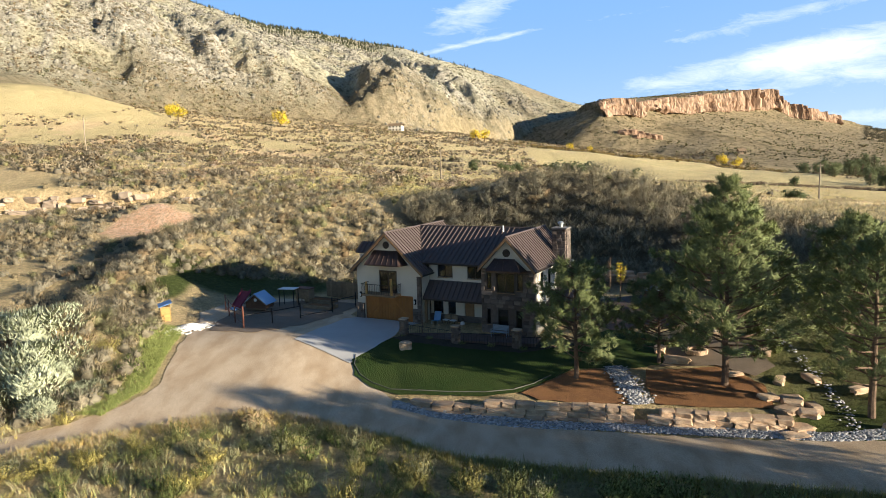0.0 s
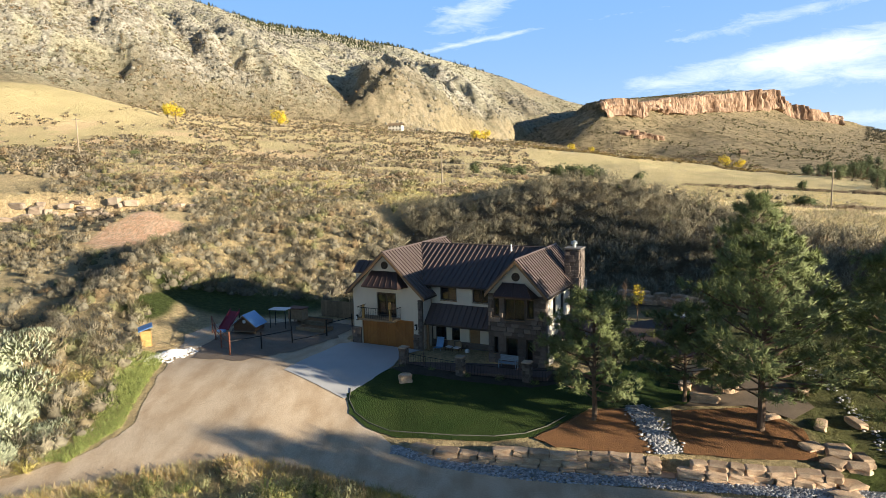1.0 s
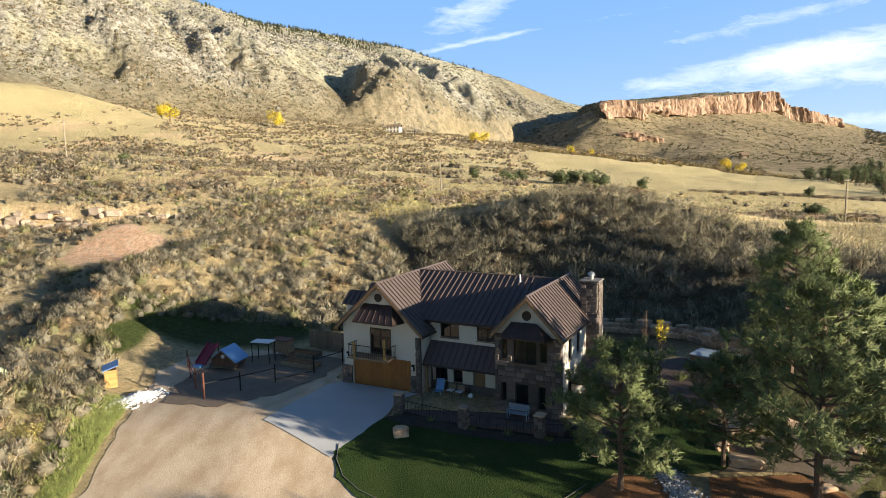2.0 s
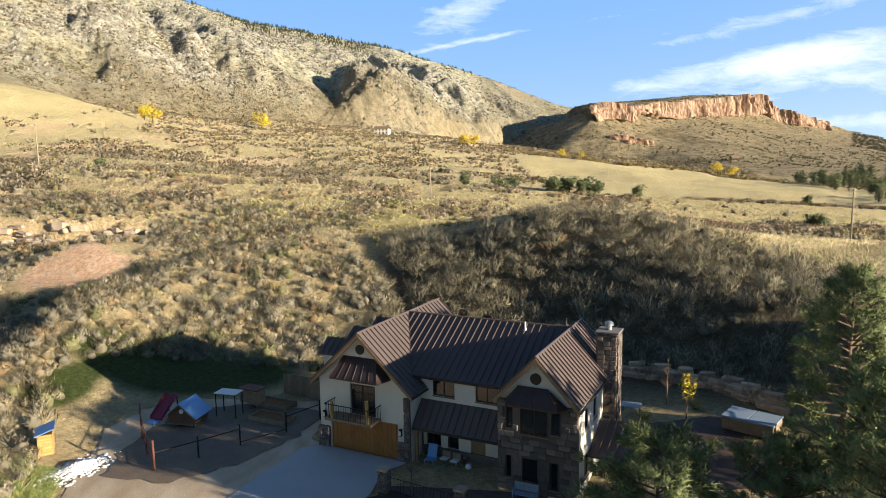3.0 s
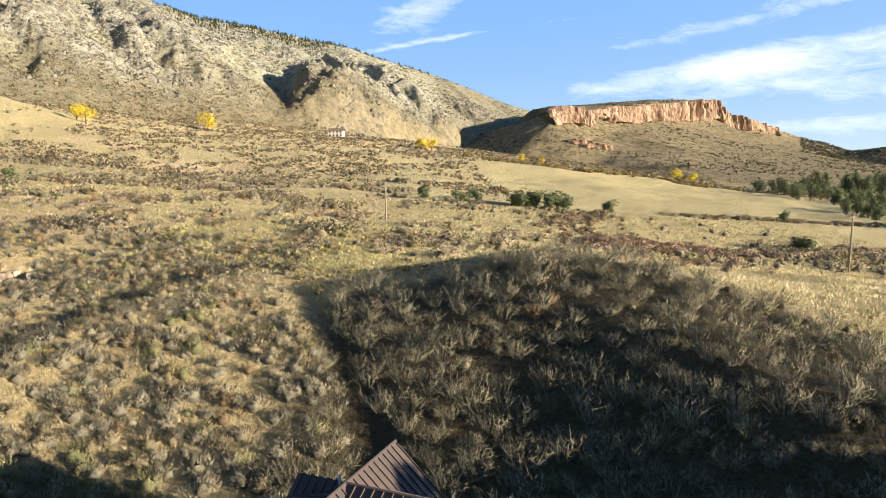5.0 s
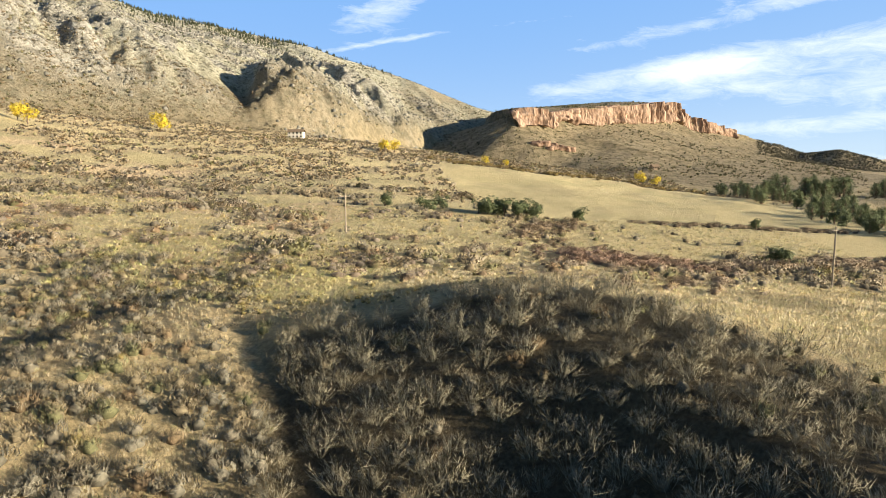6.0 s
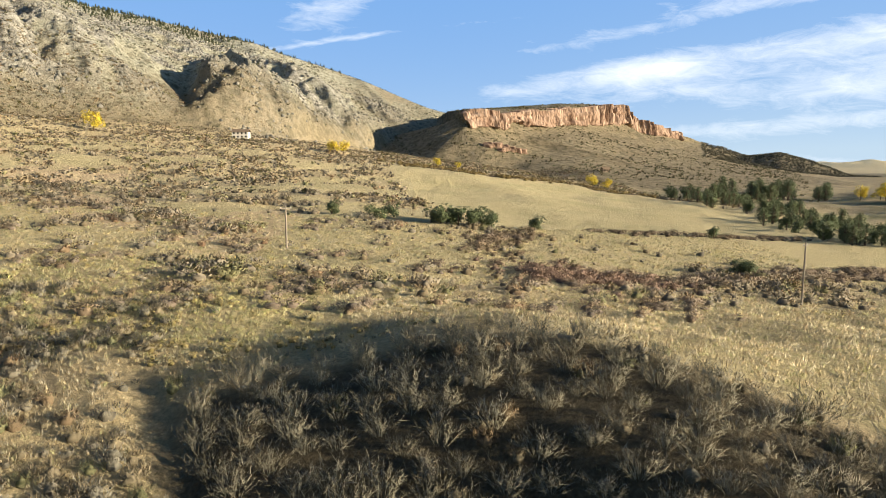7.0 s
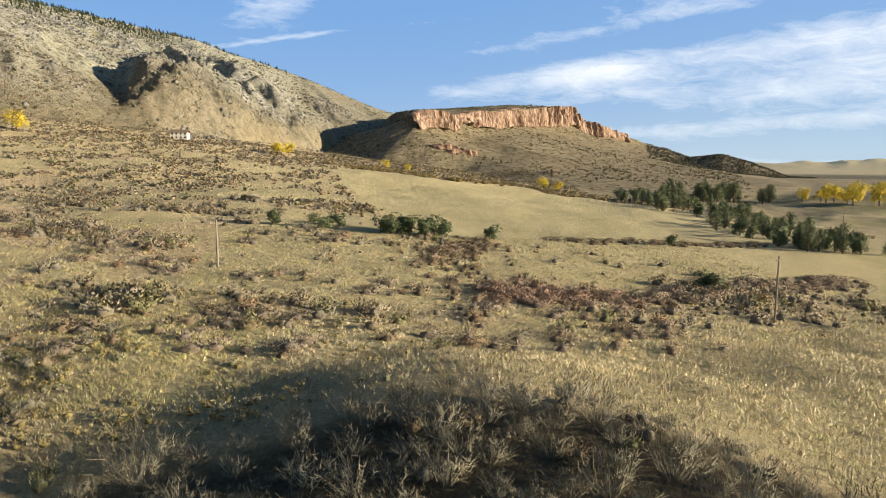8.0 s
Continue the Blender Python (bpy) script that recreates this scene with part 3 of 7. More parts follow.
def roof_slope(poly, pitch=0.49, thick=0.16, label="", material=None, name="roof", parent=None):
    """A roof plane from its corners, first and second along the ridge, with raised seams running down it."""
    pts = [Vector(p) for p in poly]
    nrm = (pts[1] - pts[0]).cross(pts[2] - pts[0]).normalized()
    if nrm.z < 0:
        nrm = -nrm
    e1 = (pts[1] - pts[0]).normalized()
    down = nrm.cross(e1)
    if down.z > 0:
        down = -down
    slab = part(name, prism(bmesh.new(), pts, -nrm * thick), material or ROOF, parent or house, label)
    flat = [((p - pts[0]).dot(e1), (p - pts[0]).dot(down)) for p in pts]
    lo, hi = min(f[0] for f in flat), max(f[0] for f in flat)
    basis = Matrix((down, nrm.cross(down), nrm)).transposed().to_4x4()
    a = lo + 0.06
    while a < hi:
        hits = []
        for (x0, y0), (x1, y1) in zip(flat, flat[1:] + flat[:1]):
            if (x0 - a) * (x1 - a) < 0:
                hits.append(y0 + (y1 - y0) * (a - x0) / (x1 - x0))
        hits.sort()
        for y0, y1 in zip(hits[::2], hits[1::2]):
            if y1 - y0 > 0.3:
                ob = new("seam", seam_mesh(y1 - y0 - 0.06))
                ob.parent = slab
                ob.matrix_local = Matrix.Translation(pts[0] + e1 * a + down * (y0 + 0.03) + nrm * 0.002) @ basis
        a += pitch
    return slab


RL, ZR, SL = 3.535, 10.92, 0.93            # left wing: ridge line, height, fall
RR, SR = 15.94, 1.06                       # right wing
W_RIDGE, W_EAVE, Z_EAVE = 6.44, 1.3, 8.05  # main roof
VB = RL + (ZR - Z_EAVE) / SL
VR = RR - (ZR - Z_EAVE) / SR
W_BACK = 2 * W_RIDGE - W_EAVE
# walls
wall_panel("front_wall", STUCCO, (0, 0, 0), (1, 0, 0), (0, 0.25, 0), 7.07, G0, 7.55,
           [(0.86, 6.2, G0, 4.98), (2.5, 4.5, 5.15, 7.3)], [(0, 7.55), (7.07, 7.55), (RL + 0.1, ZR - 0.26), (RL - 0.1, ZR - 0.26)], "cream stucco gable wall")
wall_panel("side_wall", STUCCO, (0, 11.2, 0), (0, -1, 0), (0.25, 0, 0), 10.94, G0, 7.5)
wall_panel("side_wall", STUCCO, (7.07, 0.26, 0), (0, 1, 0), (-0.25, 0, 0), 1.4, G0, 7.4)
wall_panel("back_wall", STUCCO, (0.25, 11.0, 0), (1, 0, 0), (0, 0.2, 0), 17.9, G0, 7.45, (), [(-0.2, 7.45), (6.8, 7.45), (RL - 0.2, ZR - 0.3)])
wall_panel("main_wall", STUCCO, (7.08, 1.7, 0), (1, 0, 0), (0, 0.25, 0), 6.4, G0, 8.0,
           [(0.86, 2.45, 6.68, 7.88), (3.95, 5.5, 6.68, 7.85), (1.9, 2.7, 3.2, 4.4), (3.6, 4.6, G0, 4.55), (0.35, 1.4, 3.2, 4.4)], label="cream stucco wall with ribbon windows")
wall_panel("stone_wall", STONE, (13.45, -0.5, 0), (1, 0, 0), (0, 0.3, 0), 4.87, G0, 8.1,
           [(1.4, 3.08, 6.05, 7.75), (3.3, 3.85, 6.3, 7.75), (0.5, 0.95, 6.3, 7.75), (1.5, 2.5, 3.1, 4.6), (3.2, 3.75, 2.9, 4.6), (0.45, 0.85, 3.2, 4.6)], label="brown rubble stone wall of the bay")
wall_panel("gable_wall", STUCCO, (13.45, -0.5, 0), (1, 0, 0), (0, 0.25, 0), 4.87, 8.104, 8.12, (),
           [(0, 8.12), (4.87, 8.12), (RR - 13.45 + 0.1, ZR - 0.3), (RR - 13.45 - 0.1, ZR - 0.3)])
wall_panel("side_wall", STUCCO, (18.32, -0.19, 0), (0, 1, 0), (-0.25, 0, 0), 9.2, G0, 8.1, [(1.2, 2.0, 6.2, 7.7), (3.2, 4.0, 6.2, 7.7), (1.2, 2.2, 3.2, 4.7)], label="sunlit cream side wall")
wall_panel("side_wall", STUCCO, (13.45, -0.19, 0), (0, 1, 0), (0.25, 0, 0), 1.88, G0, 8.0)
# roofs
roof_slope([(RL, -0.5, ZR), (RL, W_RIDGE, ZR), (VB, W_EAVE, Z_EAVE), (7.55, 1.69, ZR - SL * (7.55 - RL)), (7.55, -0.5, ZR - SL * (7.55 - RL))], label="bronze standing-seam roof slope")
roof_slope([(RL, W_RIDGE, ZR), (RL, 11.5, ZR), (7.4, 11.5, ZR - SL * (7.4 - RL)), (VB, W_BACK, Z_EAVE)])
roof_slope([(RL, -0.5, ZR), (RL, 11.5, ZR), (-0.45, 11.5, ZR - SL * (RL + 0.45)), (-0.45, -0.5, ZR - SL * (RL + 0.45))])
roof_slope([(RL, W_RIDGE, ZR), (RR, W_RIDGE, ZR), (VR, W_EAVE, Z_EAVE), (VB, W_EAVE, Z_EAVE)])
roof_slope([(RL, W_RIDGE, ZR), (RR, W_RIDGE, ZR), (VR, W_BACK, Z_EAVE), (VB, W_BACK, Z_EAVE)])
roof_slope([(RR, -1.0, ZR), (RR, 9.2, ZR), (18.55, 9.2, ZR - SR * (18.55 - RR)), (18.55, -1.0, ZR - SR * (18.55 - RR))])
roof_slope([(RR, -1.0, ZR), (RR, W_RIDGE, ZR), (VR, W_EAVE, Z_EAVE), (13.33, -1.0, ZR - SR * (RR - 13.33))])
roof_slope([(RR, W_RIDGE, ZR), (RR, 9.2, ZR), (14.3, 9.2, ZR - SR * (RR - 14.3))])
roof_slope([(7.1, 1.7, 6.36), (13.4, 1.7, 6.36), (13.4, 0.25, 4.88), (7.1, 0.25, 4.88)], label="dark porch roof")
# three small gabled dormers on the left slope
for w0 in (2.0, 5.3, 8.6):
    for s in (-1, 1):
        roof_slope([(2.15, w0, 9.72), (-0.65, w0, 9.72), (-0.65, w0 + s * 1.15, 8.78), (1.15, w0 + s * 1.15, 8.78)], thick=0.1, name="dormer_roof")
        part("dormer_cheek", prism(bmesh.new(), [(-0.2, w0 + s * 1.0, 7.45), (-0.2, w0 + s * 1.0, 8.76), (1.2, w0 + s * 1.0, 8.76)], (0, -s * 0.12, 0)), STUCCO, house)
    face = part("dormer_face", prism(bmesh.new(), [(-0.2, w0 - 0.99, 7.3), (-0.2, w0 + 0.99, 7.3), (-0.2, w0 + 0.99, 8.74), (-0.2, w0, 9.56), (-0.2, w0 - 0.99, 8.74)], (-0.12, 0, 0)), STUCCO, house)
    box_part("window", GLASS, face, -0.345, -0.325, w0 - 0.45, w0 + 0.45, 7.7, 8.75, 0)
for a, b in (((RL, -0.5), (RL, 11.5)), ((RL, W_RIDGE), (RR, W_RIDGE)), ((RR, -1.0), (RR, 9.2))):
    bm = bmesh.new()
    tube(bm, (*a, ZR + 0.015), (*b, ZR + 0.015), 0.09, sides=6)
    part("ridge_cap", bm, ROOF, house)


def rake(a, b, w, wide=0.26):
    """A stained board under the roof's edge from a to b (u, z), in the plane w."""
    a, b = Vector((a[0], w, a[1])), Vector((b[0], w, b[1]))
    bm = prism(bmesh.new(), [a, b, b - Vector((0, 0, wide)), a - Vector((0, 0, wide))], (0, 0.06, 0))
    part("rake_board", bm, FASCIA, house)


for u0, u1, rid, s, w in ((-0.45, 7.55, RL, SL, -0.52), (13.33, 18.55, RR, SR, -1.02)):
    rake((u0, ZR - s * (rid - u0) - 0.05), (rid, ZR - 0.05), w)
    rake((rid, ZR - 0.05), (u1, ZR - s * (u1 - rid) - 0.05), w)
for u, w0, w1, z in ((7.57, -0.5, 1.68, ZR - SL * (7.57 - RL)), (18.57, -1.0, 9.2, ZR - SR * (18.57 - RR)), (-0.47, -0.5, 11.5, ZR - SL * (RL + .47))):
    box_part("gutter", FRAME, house, u - 0.05, u + 0.07, w0, w1, z - 0.18, z - 0.04)
box_part("gutter", FRAME, house, VB, VR, W_EAVE - 0.08, W_EAVE + 0.03, Z_EAVE - 0.17, Z_EAVE - 0.03)
box_part("gutter", FRAME, house, 7.12, 13.4, 0.16, 0.27, 4.72, 4.86)
for z0, z1, w in ((G0, 7.1, -0.06), (G0, 4.7, 1.62)):
    bm = bmesh.new()
    tube(bm, (7.16, w, z0), (7.16, w, z1), 0.045)
    part("downpipe", bm, FRAME, house)


def window(u0, u1, z0, z1, w, mullions=1, side=None, deep=0.12):
    """A framed window set into a wall's opening: frame, sill, and its panes."""
    if side is None:
        m = Matrix.Translation((u0, w, z0))
    else:
        m = Matrix.Translation((side, w, z0)) @ Matrix.Rotation(radians(90), 4, "Z")
    wide, high = u1 - u0, z1 - z0
    ob = new("window")
    ob.parent = house
    ob.matrix_local = m
    t = 0.07
    bm = bmesh.new()
    for x0, x1, y0, y1 in ((0, wide, 0, t), (0, wide, high - t, high), (0, t, t, high - t), (wide - t, wide, t, high - t)):
        box(bm, x0, x1, deep - 0.05, deep + 0.05, y0, y1)
    step = (wide - 2 * t) / (mullions + 1)
    for k in range(mullions):
        c = t + step * (k + 1)
        box(bm, c - 0.03, c + 0.03, deep - 0.04, deep + 0.04, t, high - t)
    part("window_frame", bm, FRAME, ob)
    for k in range(mullions + 1):
        pane = box_part("pane", GLASS, ob, t + step * k + 0.02, t + step * (k + 1) - 0.02, deep - 0.006, deep + 0.006, t, high - t, 0)
        pane.visible_shadow = False
    box_part("sill", FASCIA, ob, -0.05, wide + 0.05, -0.05, deep - 0.06, -0.07, -0.005)
    return ob


for u0, u1, z0, z1, w, k in ((7.94, 9.53, 6.68, 7.88, 1.7, 1), (11.03, 12.58, 6.68, 7.85, 1.7, 1), (8.98, 9.78, 3.2, 4.4, 1.7, 0), (7.43, 8.48, 3.2, 4.4, 1.7, 0),
                             (14.85, 16.53, 6.05, 7.75, -0.5, 1), (16.75, 17.3, 6.3, 7.75, -0.5, 0), (13.95, 14.4, 6.3, 7.75, -0.5, 0),
                             (14.95, 15.95, 3.1, 4.6, -0.5, 0), (16.65, 17.2, 2.9, 4.6, -0.5, 0), (13.9, 14.3, 3.2, 4.6, -0.5, 0)):
    window(u0, u1, z0, z1, w, k)
for w0, w1, z0, z1 in ((1.01, 1.81, 6.2, 7.7), (3.01, 3.81, 6.2, 7.7), (1.01, 2.01, 3.2, 4.7)):
    window(0, w1 - w0, z0, z1, w0, 0, 18.32)
# rooms behind the panes
INTERIOR = mat("room_plaster", (0.42, 0.36, 0.28), 0.9, vary=0.1)
for u0, u1, w0, w1, z0, z1 in ((7.4, 13.4, 5.0, 5.1, G0, 8.0), (13.75, 18.0, 3.2, 3.3, G0, 8.0), (0.3, 6.8, 3.8, 3.9, G0, 7.4)):
    box_part("inner_wall", INTERIOR, house, u0, u1, w0, w1, z0, z1, 0)
for u0, u1, w0, w1 in ((7.4, 13.4, 1.98, 4.98), (13.75, 18.0, -0.17, 3.18), (0.3, 6.8, 0.28, 3.78)):
    for z in (G0 - 0.02, 5.1, 8.0 if u0 > 1 else 7.4):
        box_part("inner_floor", INTERIOR, house, u0, u1, w0, w1, z - 0.1, z, 0)
# garage door: planks, two leaves
leaf = box_part("garage_door", GARAGE, house, 0.88, 6.18, 0.14, 0.2, G0 + 0.02, 4.96, 0, "honey-orange cedar garage door")
for k in range(2):
    for j in range(7):
        x0 = 0.95 + 2.62 * k + 0.35 * j
        box_part("plank", GARAGE, leaf, x0, x0 + 0.335, 0.105, 0.138, G0 + 0.12, 4.86, 0.008)
for x0, x1 in ((0.88, 0.94), (3.44, 3.56), (6.12, 6.18)):
    box_part("stile", GARAGE, leaf, x0, x1, 0.085, 0.138, G0 + 0.02, 4.96, 0.008)
for z in (G0 + 0.02, 4.86):
    box_part("rail", GARAGE, leaf, 0.95, 6.11, 0.08, 0.138, z, z + 0.1, 0.008)
for k in range(2):
    a0, a1 = 0.98 + 2.6 * k, 3.4 + 2.6 * k
    bm = prism(bmesh.new(), [(a0, 0.085, 4.8 if k else G0 + 0.15), (a0 + 0.22, 0.085, 4.8 if k else G0 + 0.15), (a1, 0.085, G0 + 0.15 if k else 4.8), (a1 - 0.22, 0.085, G0 + 0.15 if k else 4.8)], (0, 0.018, 0))
    part("brace", bm, GARAGE, leaf)
# stone plinths at the garage's corners and up the wing's edge: each stone a piece
stone_shapes = []
srand = random.Random(4)
for k in range(6):
    bm = bmesh.new()
    box(bm, -0.5, 0.5, -0.5, 0.5, -0.5, 0.5, 0.12)
    for v in bm.verts:
        v.co += Vector((srand.uniform(-.05, .05), srand.uniform(-.05, .05), srand.uniform(-.05, .05)))
    me = bpy.data.meshes.new("stone")
    bm.to_mesh(me)
    bm.free()
    me.materials.append(STONE)
    stone_shapes.append(me)


def stone_facing(parent, origin, along, out, length, z0, z1, size=0.34, depth=0.12, holes=(), limit=300, shapes=None):
    """Rubble courses on a face: separate stones with recessed joints."""
    o, a, n = Vector(origin), Vector(along).normalized(), Vector(out).normalized()
    z, made = z0, 0
    basis = Matrix((a, n, Vector((0, 0, 1)))).transposed().to_4x4()
    while z < z1 - 0.06:
        hh = min(srand.uniform(0.6, 1.1) * size, z1 - z)
        c = -srand.uniform(0, 0.3)
        while c < length:
            ww = srand.uniform(0.8, 1.9) * size
            c0, c1 = max(c, 0), min(c + ww, length)
            c += ww
            if c1 - c0 < 0.08 or any(c1 > h[0] + 0.03 and c0 < h[1] - 0.03 and z + hh > h[2] + 0.03 and z < h[3] - 0.03 for h in holes):
                continue
            ob = new("stone", srand.choice(shapes or stone_shapes))
            ob.parent = parent
            dd = depth * srand.uniform(0.8, 1.2)
            ob.matrix_local = (Matrix.Translation(o + a * (c0 + c1) / 2 + n * (dd * 0.25) + Vector((0, 0, z + hh / 2))) @ basis
                               @ Matrix.Diagonal(((c1 - c0) - 0.02, dd, hh - 0.02, 1)))
            made += 1
        z += hh


for u0, u1 in ((-0.08, 0.8), (6.26, 7.1)):
    base = box_part("stone_plinth", STONE, house, u0, u1, -0.2, -0.004, G0, 4.0 if u0 < 1 else 3.85, 0.02, "brown stone plinth beside the garage door")
    stone_facing(base, (u0, -0.2, 0), (1, 0, 0), (0, -1, 0), u1 - u0, G0, 3.95 if u0 < 1 else 3.8, 0.3, 0.1)
quoin = box_part("stone_quoin", STONE, house, 6.72, 7.1, -0.1, -0.004, 3.87, 6.9, 0.02, "stone corner quoin")
stone_facing(quoin, (6.72, -0.1, 0), (1, 0, 0), (0, -1, 0), 0.38, 3.9, 6.9, 0.28, 0.1)
bay = [o for o in house.children if o.name.startswith("stone_wall")][0]
stone_facing(bay, (13.45, -0.5, 0), (1, 0, 0), (0, -1, 0), 4.87, G0, 8.08, 0.40, 0.12,
             [(1.4, 3.08, 6.05, 7.75), (3.3, 3.85, 6.3, 7.75), (0.5, 0.95, 6.3, 7.75), (1.5, 2.5, 3.1, 4.6), (3.2, 3.75, 2.9, 4.6), (0.45, 0.85, 3.2, 4.6)])
low = box_part("stone_base", STONE, house, 7.1, 13.4, 1.62, 1.695, G0, 3.15, 0.01, "low stone base under the porch windows")
stone_facing(low, (7.1, 1.62, 0), (1, 0, 0), (0, -1, 0), 3.5, G0, 3.1, 0.3, 0.1)


def awning(u0, u1, t0, t1, w_top, w_out, z_top, z_out, label):
    """A hipped metal hood: narrow at the wall, wide at its eave, with a soffit."""
    bm = bmesh.new()
    a = [bm.verts.new(p) for p in ((t0, w_top, z_top), (t1, w_top, z_top), (u1, w_top, z_out), (u1 - 0.35, w_out, z_out), (u0 + 0.35, w_out, z_out), (u0, w_top, z_out))]
    low = [bm.verts.new(v.co - Vector((0, 0, 0.1))) for v in a[2:]]
    for f in ((a[0], a[4], a[3], a[1]), (a[1], a[3], a[2]), (a[0], a[5], a[4]), (a[2], a[3], low[1], low[0]), (a[3], a[4], low[2], low[1]),
              (a[4], a[5], low[3], low[2]), (low[0], low[1], low[2], low[3]), (a[0], a[1], a[2], low[0], low[3], a[5])):
        bm.faces.new(f)
    bmesh.ops.recalc_face_normals(bm, faces=bm.faces)
    hood = part("awning", bm, COPPER, house, label)
    n = int((t1 - t0) / 0.4)
    for k in range(n + 1):
        f = k / n
        p, q = Vector((t0 + (t1 - t0) * f, w_top, z_top)), Vector((u0 + 0.35 + (u1 - u0 - 0.7) * f, w_out, z_out))
        bm = bmesh.new()
        tube(bm, p + Vector((0, 0, 0.015)), q + Vector((0, 0, 0.015)), 0.025, sides=4)
        part("seam", bm, COPPER, hood)
    return hood


awning(1.4, 5.75, 2.1, 4.7, -0.01, -1.25, 9.2, 8.0, "copper hood over the balcony door")
awning(13.95, 17.75, 14.8, 16.6, -0.66, -1.5, 9.05, 8.1, "copper hood over the bay windows")
for u, z, w in ((RL - 0.1, 9.72, -0.02), (15.83, 9.52, -0.52)):
    bm = bmesh.new()
    tube(bm, (u, w - 0.04, z), (u, w + 0.018, z), 0.34, sides=20)
    vent = part("round_vent", bm, FRAME, house, "round louvred gable vent")
    for k in range(5):
        dz = -0.22 + 0.11 * k
        half = math.sqrt(0.28 ** 2 - dz ** 2)
        box_part("slat", FRAME, vent, u - half, u + half, w - 0.075, w - 0.042, z + dz - 0.02, z + dz + 0.02, 0)
# balcony over the garage door
deck = box_part("balcony", WOOD, house, 1.3, 4.95, -1.35, -0.005, 5.0, 5.18, 0.02, "small wooden balcony")
for u in (1.85, 4.6):
    box_part("post", CEDAR, deck, u - 0.09, u + 0.09, -1.3, -1.12, 4.95, 6.75 if u > 3 else 6.35, 0.015, "honey cedar balcony post")
for u in (1.3, 4.95):
    box_part("rail", IRON, deck, u - 0.02, u + 0.02, -1.3, -0.01, 6.1, 6.15, 0)
    for k in range(7):
        w = -1.2 + 0.18 * k
        box_part("baluster", IRON, deck, u - 0.01, u + 0.01, w - 0.01, w + 0.01, 5.185, 6.1, 0)
box_part("rail", IRON, deck, 1.32, 4.93, -1.32, -1.28, 6.1, 6.15, 0)
for k in range(18):
    u = 1.5 + 0.19 * k
    box_part("baluster", IRON, deck, u - 0.01, u + 0.01, -1.31, -1.29, 5.185, 6.1, 0)
door = box_part("balcony_door", FRAME, house, 2.52, 4.48, 0.1, 0.16, 5.15, 7.28, 0.01, "dark glazed balcony doors")
for u0, u1 in ((2.62, 3.42), (3.58, 4.38)):
    box_part("pane", GLASS, door, u0, u1, 0.085, 0.098, 5.35, 7.15, 0)
box_part("front_door", FASCIA, house, 10.72, 11.62, 1.78, 1.84, G0, 4.5, 0.01, "varnished front door")
for u, z in ((0.42, 4.9), (6.45, 4.55)):
    lamp = box_part("wall_lantern", IRON, house, u - 0.1, u + 0.1, -0.2, -0.01, z - 0.3, z + 0.2, 0.03, "black iron wall lantern")
    box_part("lantern_glass", PALE, lamp, u - 0.07, u + 0.07, -0.225, -0.202, z - 0.22, z + 0.08, 0.01)
for u in (7.35, 13.2):
    box_part("porch_post", FASCIA, house, u - 0.1, u + 0.1, 0.32, 0.52, G0, 4.72, 0.015)
# chimney
bm = bmesh.new()
box(bm, 17.9, 19.15, 5.55, 6.75, G0, 11.0, 0.02)
chimney = part("chimney", bm, STONE, house, "tall brown stone chimney")
for o, a, n, ln in (((17.9, 5.55, 0), (1, 0, 0), (0, -1, 0), 1.25), ((19.15, 5.55, 0), (0, 1, 0), (1, 0, 0), 1.2), ((17.9, 6.75, 0), (0, -1, 0), (-1, 0, 0), 1.2)):
    stone_facing(chimney, o, a, n, ln, G0 if ln > 1.2 or n[0] > 0 else 8.6, 10.95, 0.33, 0.12)
box_part("chimney_cap", mat("dull_cap_stone", (0.20, 0.18, 0.16), 0.9, vary=0.25, scale=3, fine=20), chimney, 17.78, 19.27, 5.43, 6.87, 11.0, 11.12, 0.02)
bm = bmesh.new()
tube(bm, (18.5, 6.15, 11.12), (18.5, 6.15, 11.42), 0.17, sides=14)
tube(bm, (18.5, 6.15, 11.42), (18.5, 6.15, 11.47), 0.3, 0.26, sides=14)
tube(bm, (18.5, 6.15, 11.55), (18.5, 6.15, 11.68), 0.3, 0.12, sides=14)
tube(bm, (18.5, 6.15, 11.47), (18.5, 6.15, 11.56), 0.2, sides=10)
part("flue_cap", bm, mat("galvanised_flue", (0.4, 0.42, 0.41), 0.45, 0.7, vary=0.1), chimney, "round galvanised flue cap")
for u, w, h in ((12.9, 5.9, 0.55), (2.6, 7.4, 0.7)):
    z = ZR - (W_RIDGE - w) * 0.56 if u > 5 else ZR - SL * (RL - u)
    bm = bmesh.new()
    tube(bm, (u, w, z - 0.1), (u, w, z + h), 0.06, sides=10)
    tube(bm, (u, w, z - 0.05), (u, w, z + 0.12), 0.14, 0.07, sides=10)
    part("vent_pipe", bm, PALE, house, "white roof vent pipe")
# three small dormers on the far slope of the left wing
for w in (1.6, 4.4, 7.2):
    bm = bmesh.new()
    u0, u1, zt = 0.1, 1.75, 9.35
    prism(bm, [(u0, w, ZR - SL * (RL - u0) - 0.1), (u0, w, zt - 0.35), (u1, w, zt - 0.1), (u1, w, ZR - SL * (RL - u1) - 0.1)], (0, 1.6, 0))
    dormer = part("dormer", bm, STUCCO, house, "small shed dormer")
    roof_slope([(u1 + 0.25, w - 0.2, zt + 0.05), (u1 + 0.25, w + 1.8, zt + 0.05), (u0 - 0.35, w + 1.8, zt - 0.35), (u0 - 0.35, w - 0.2, zt - 0.35)], thick=0.1, name="dormer_roof", parent=dormer)

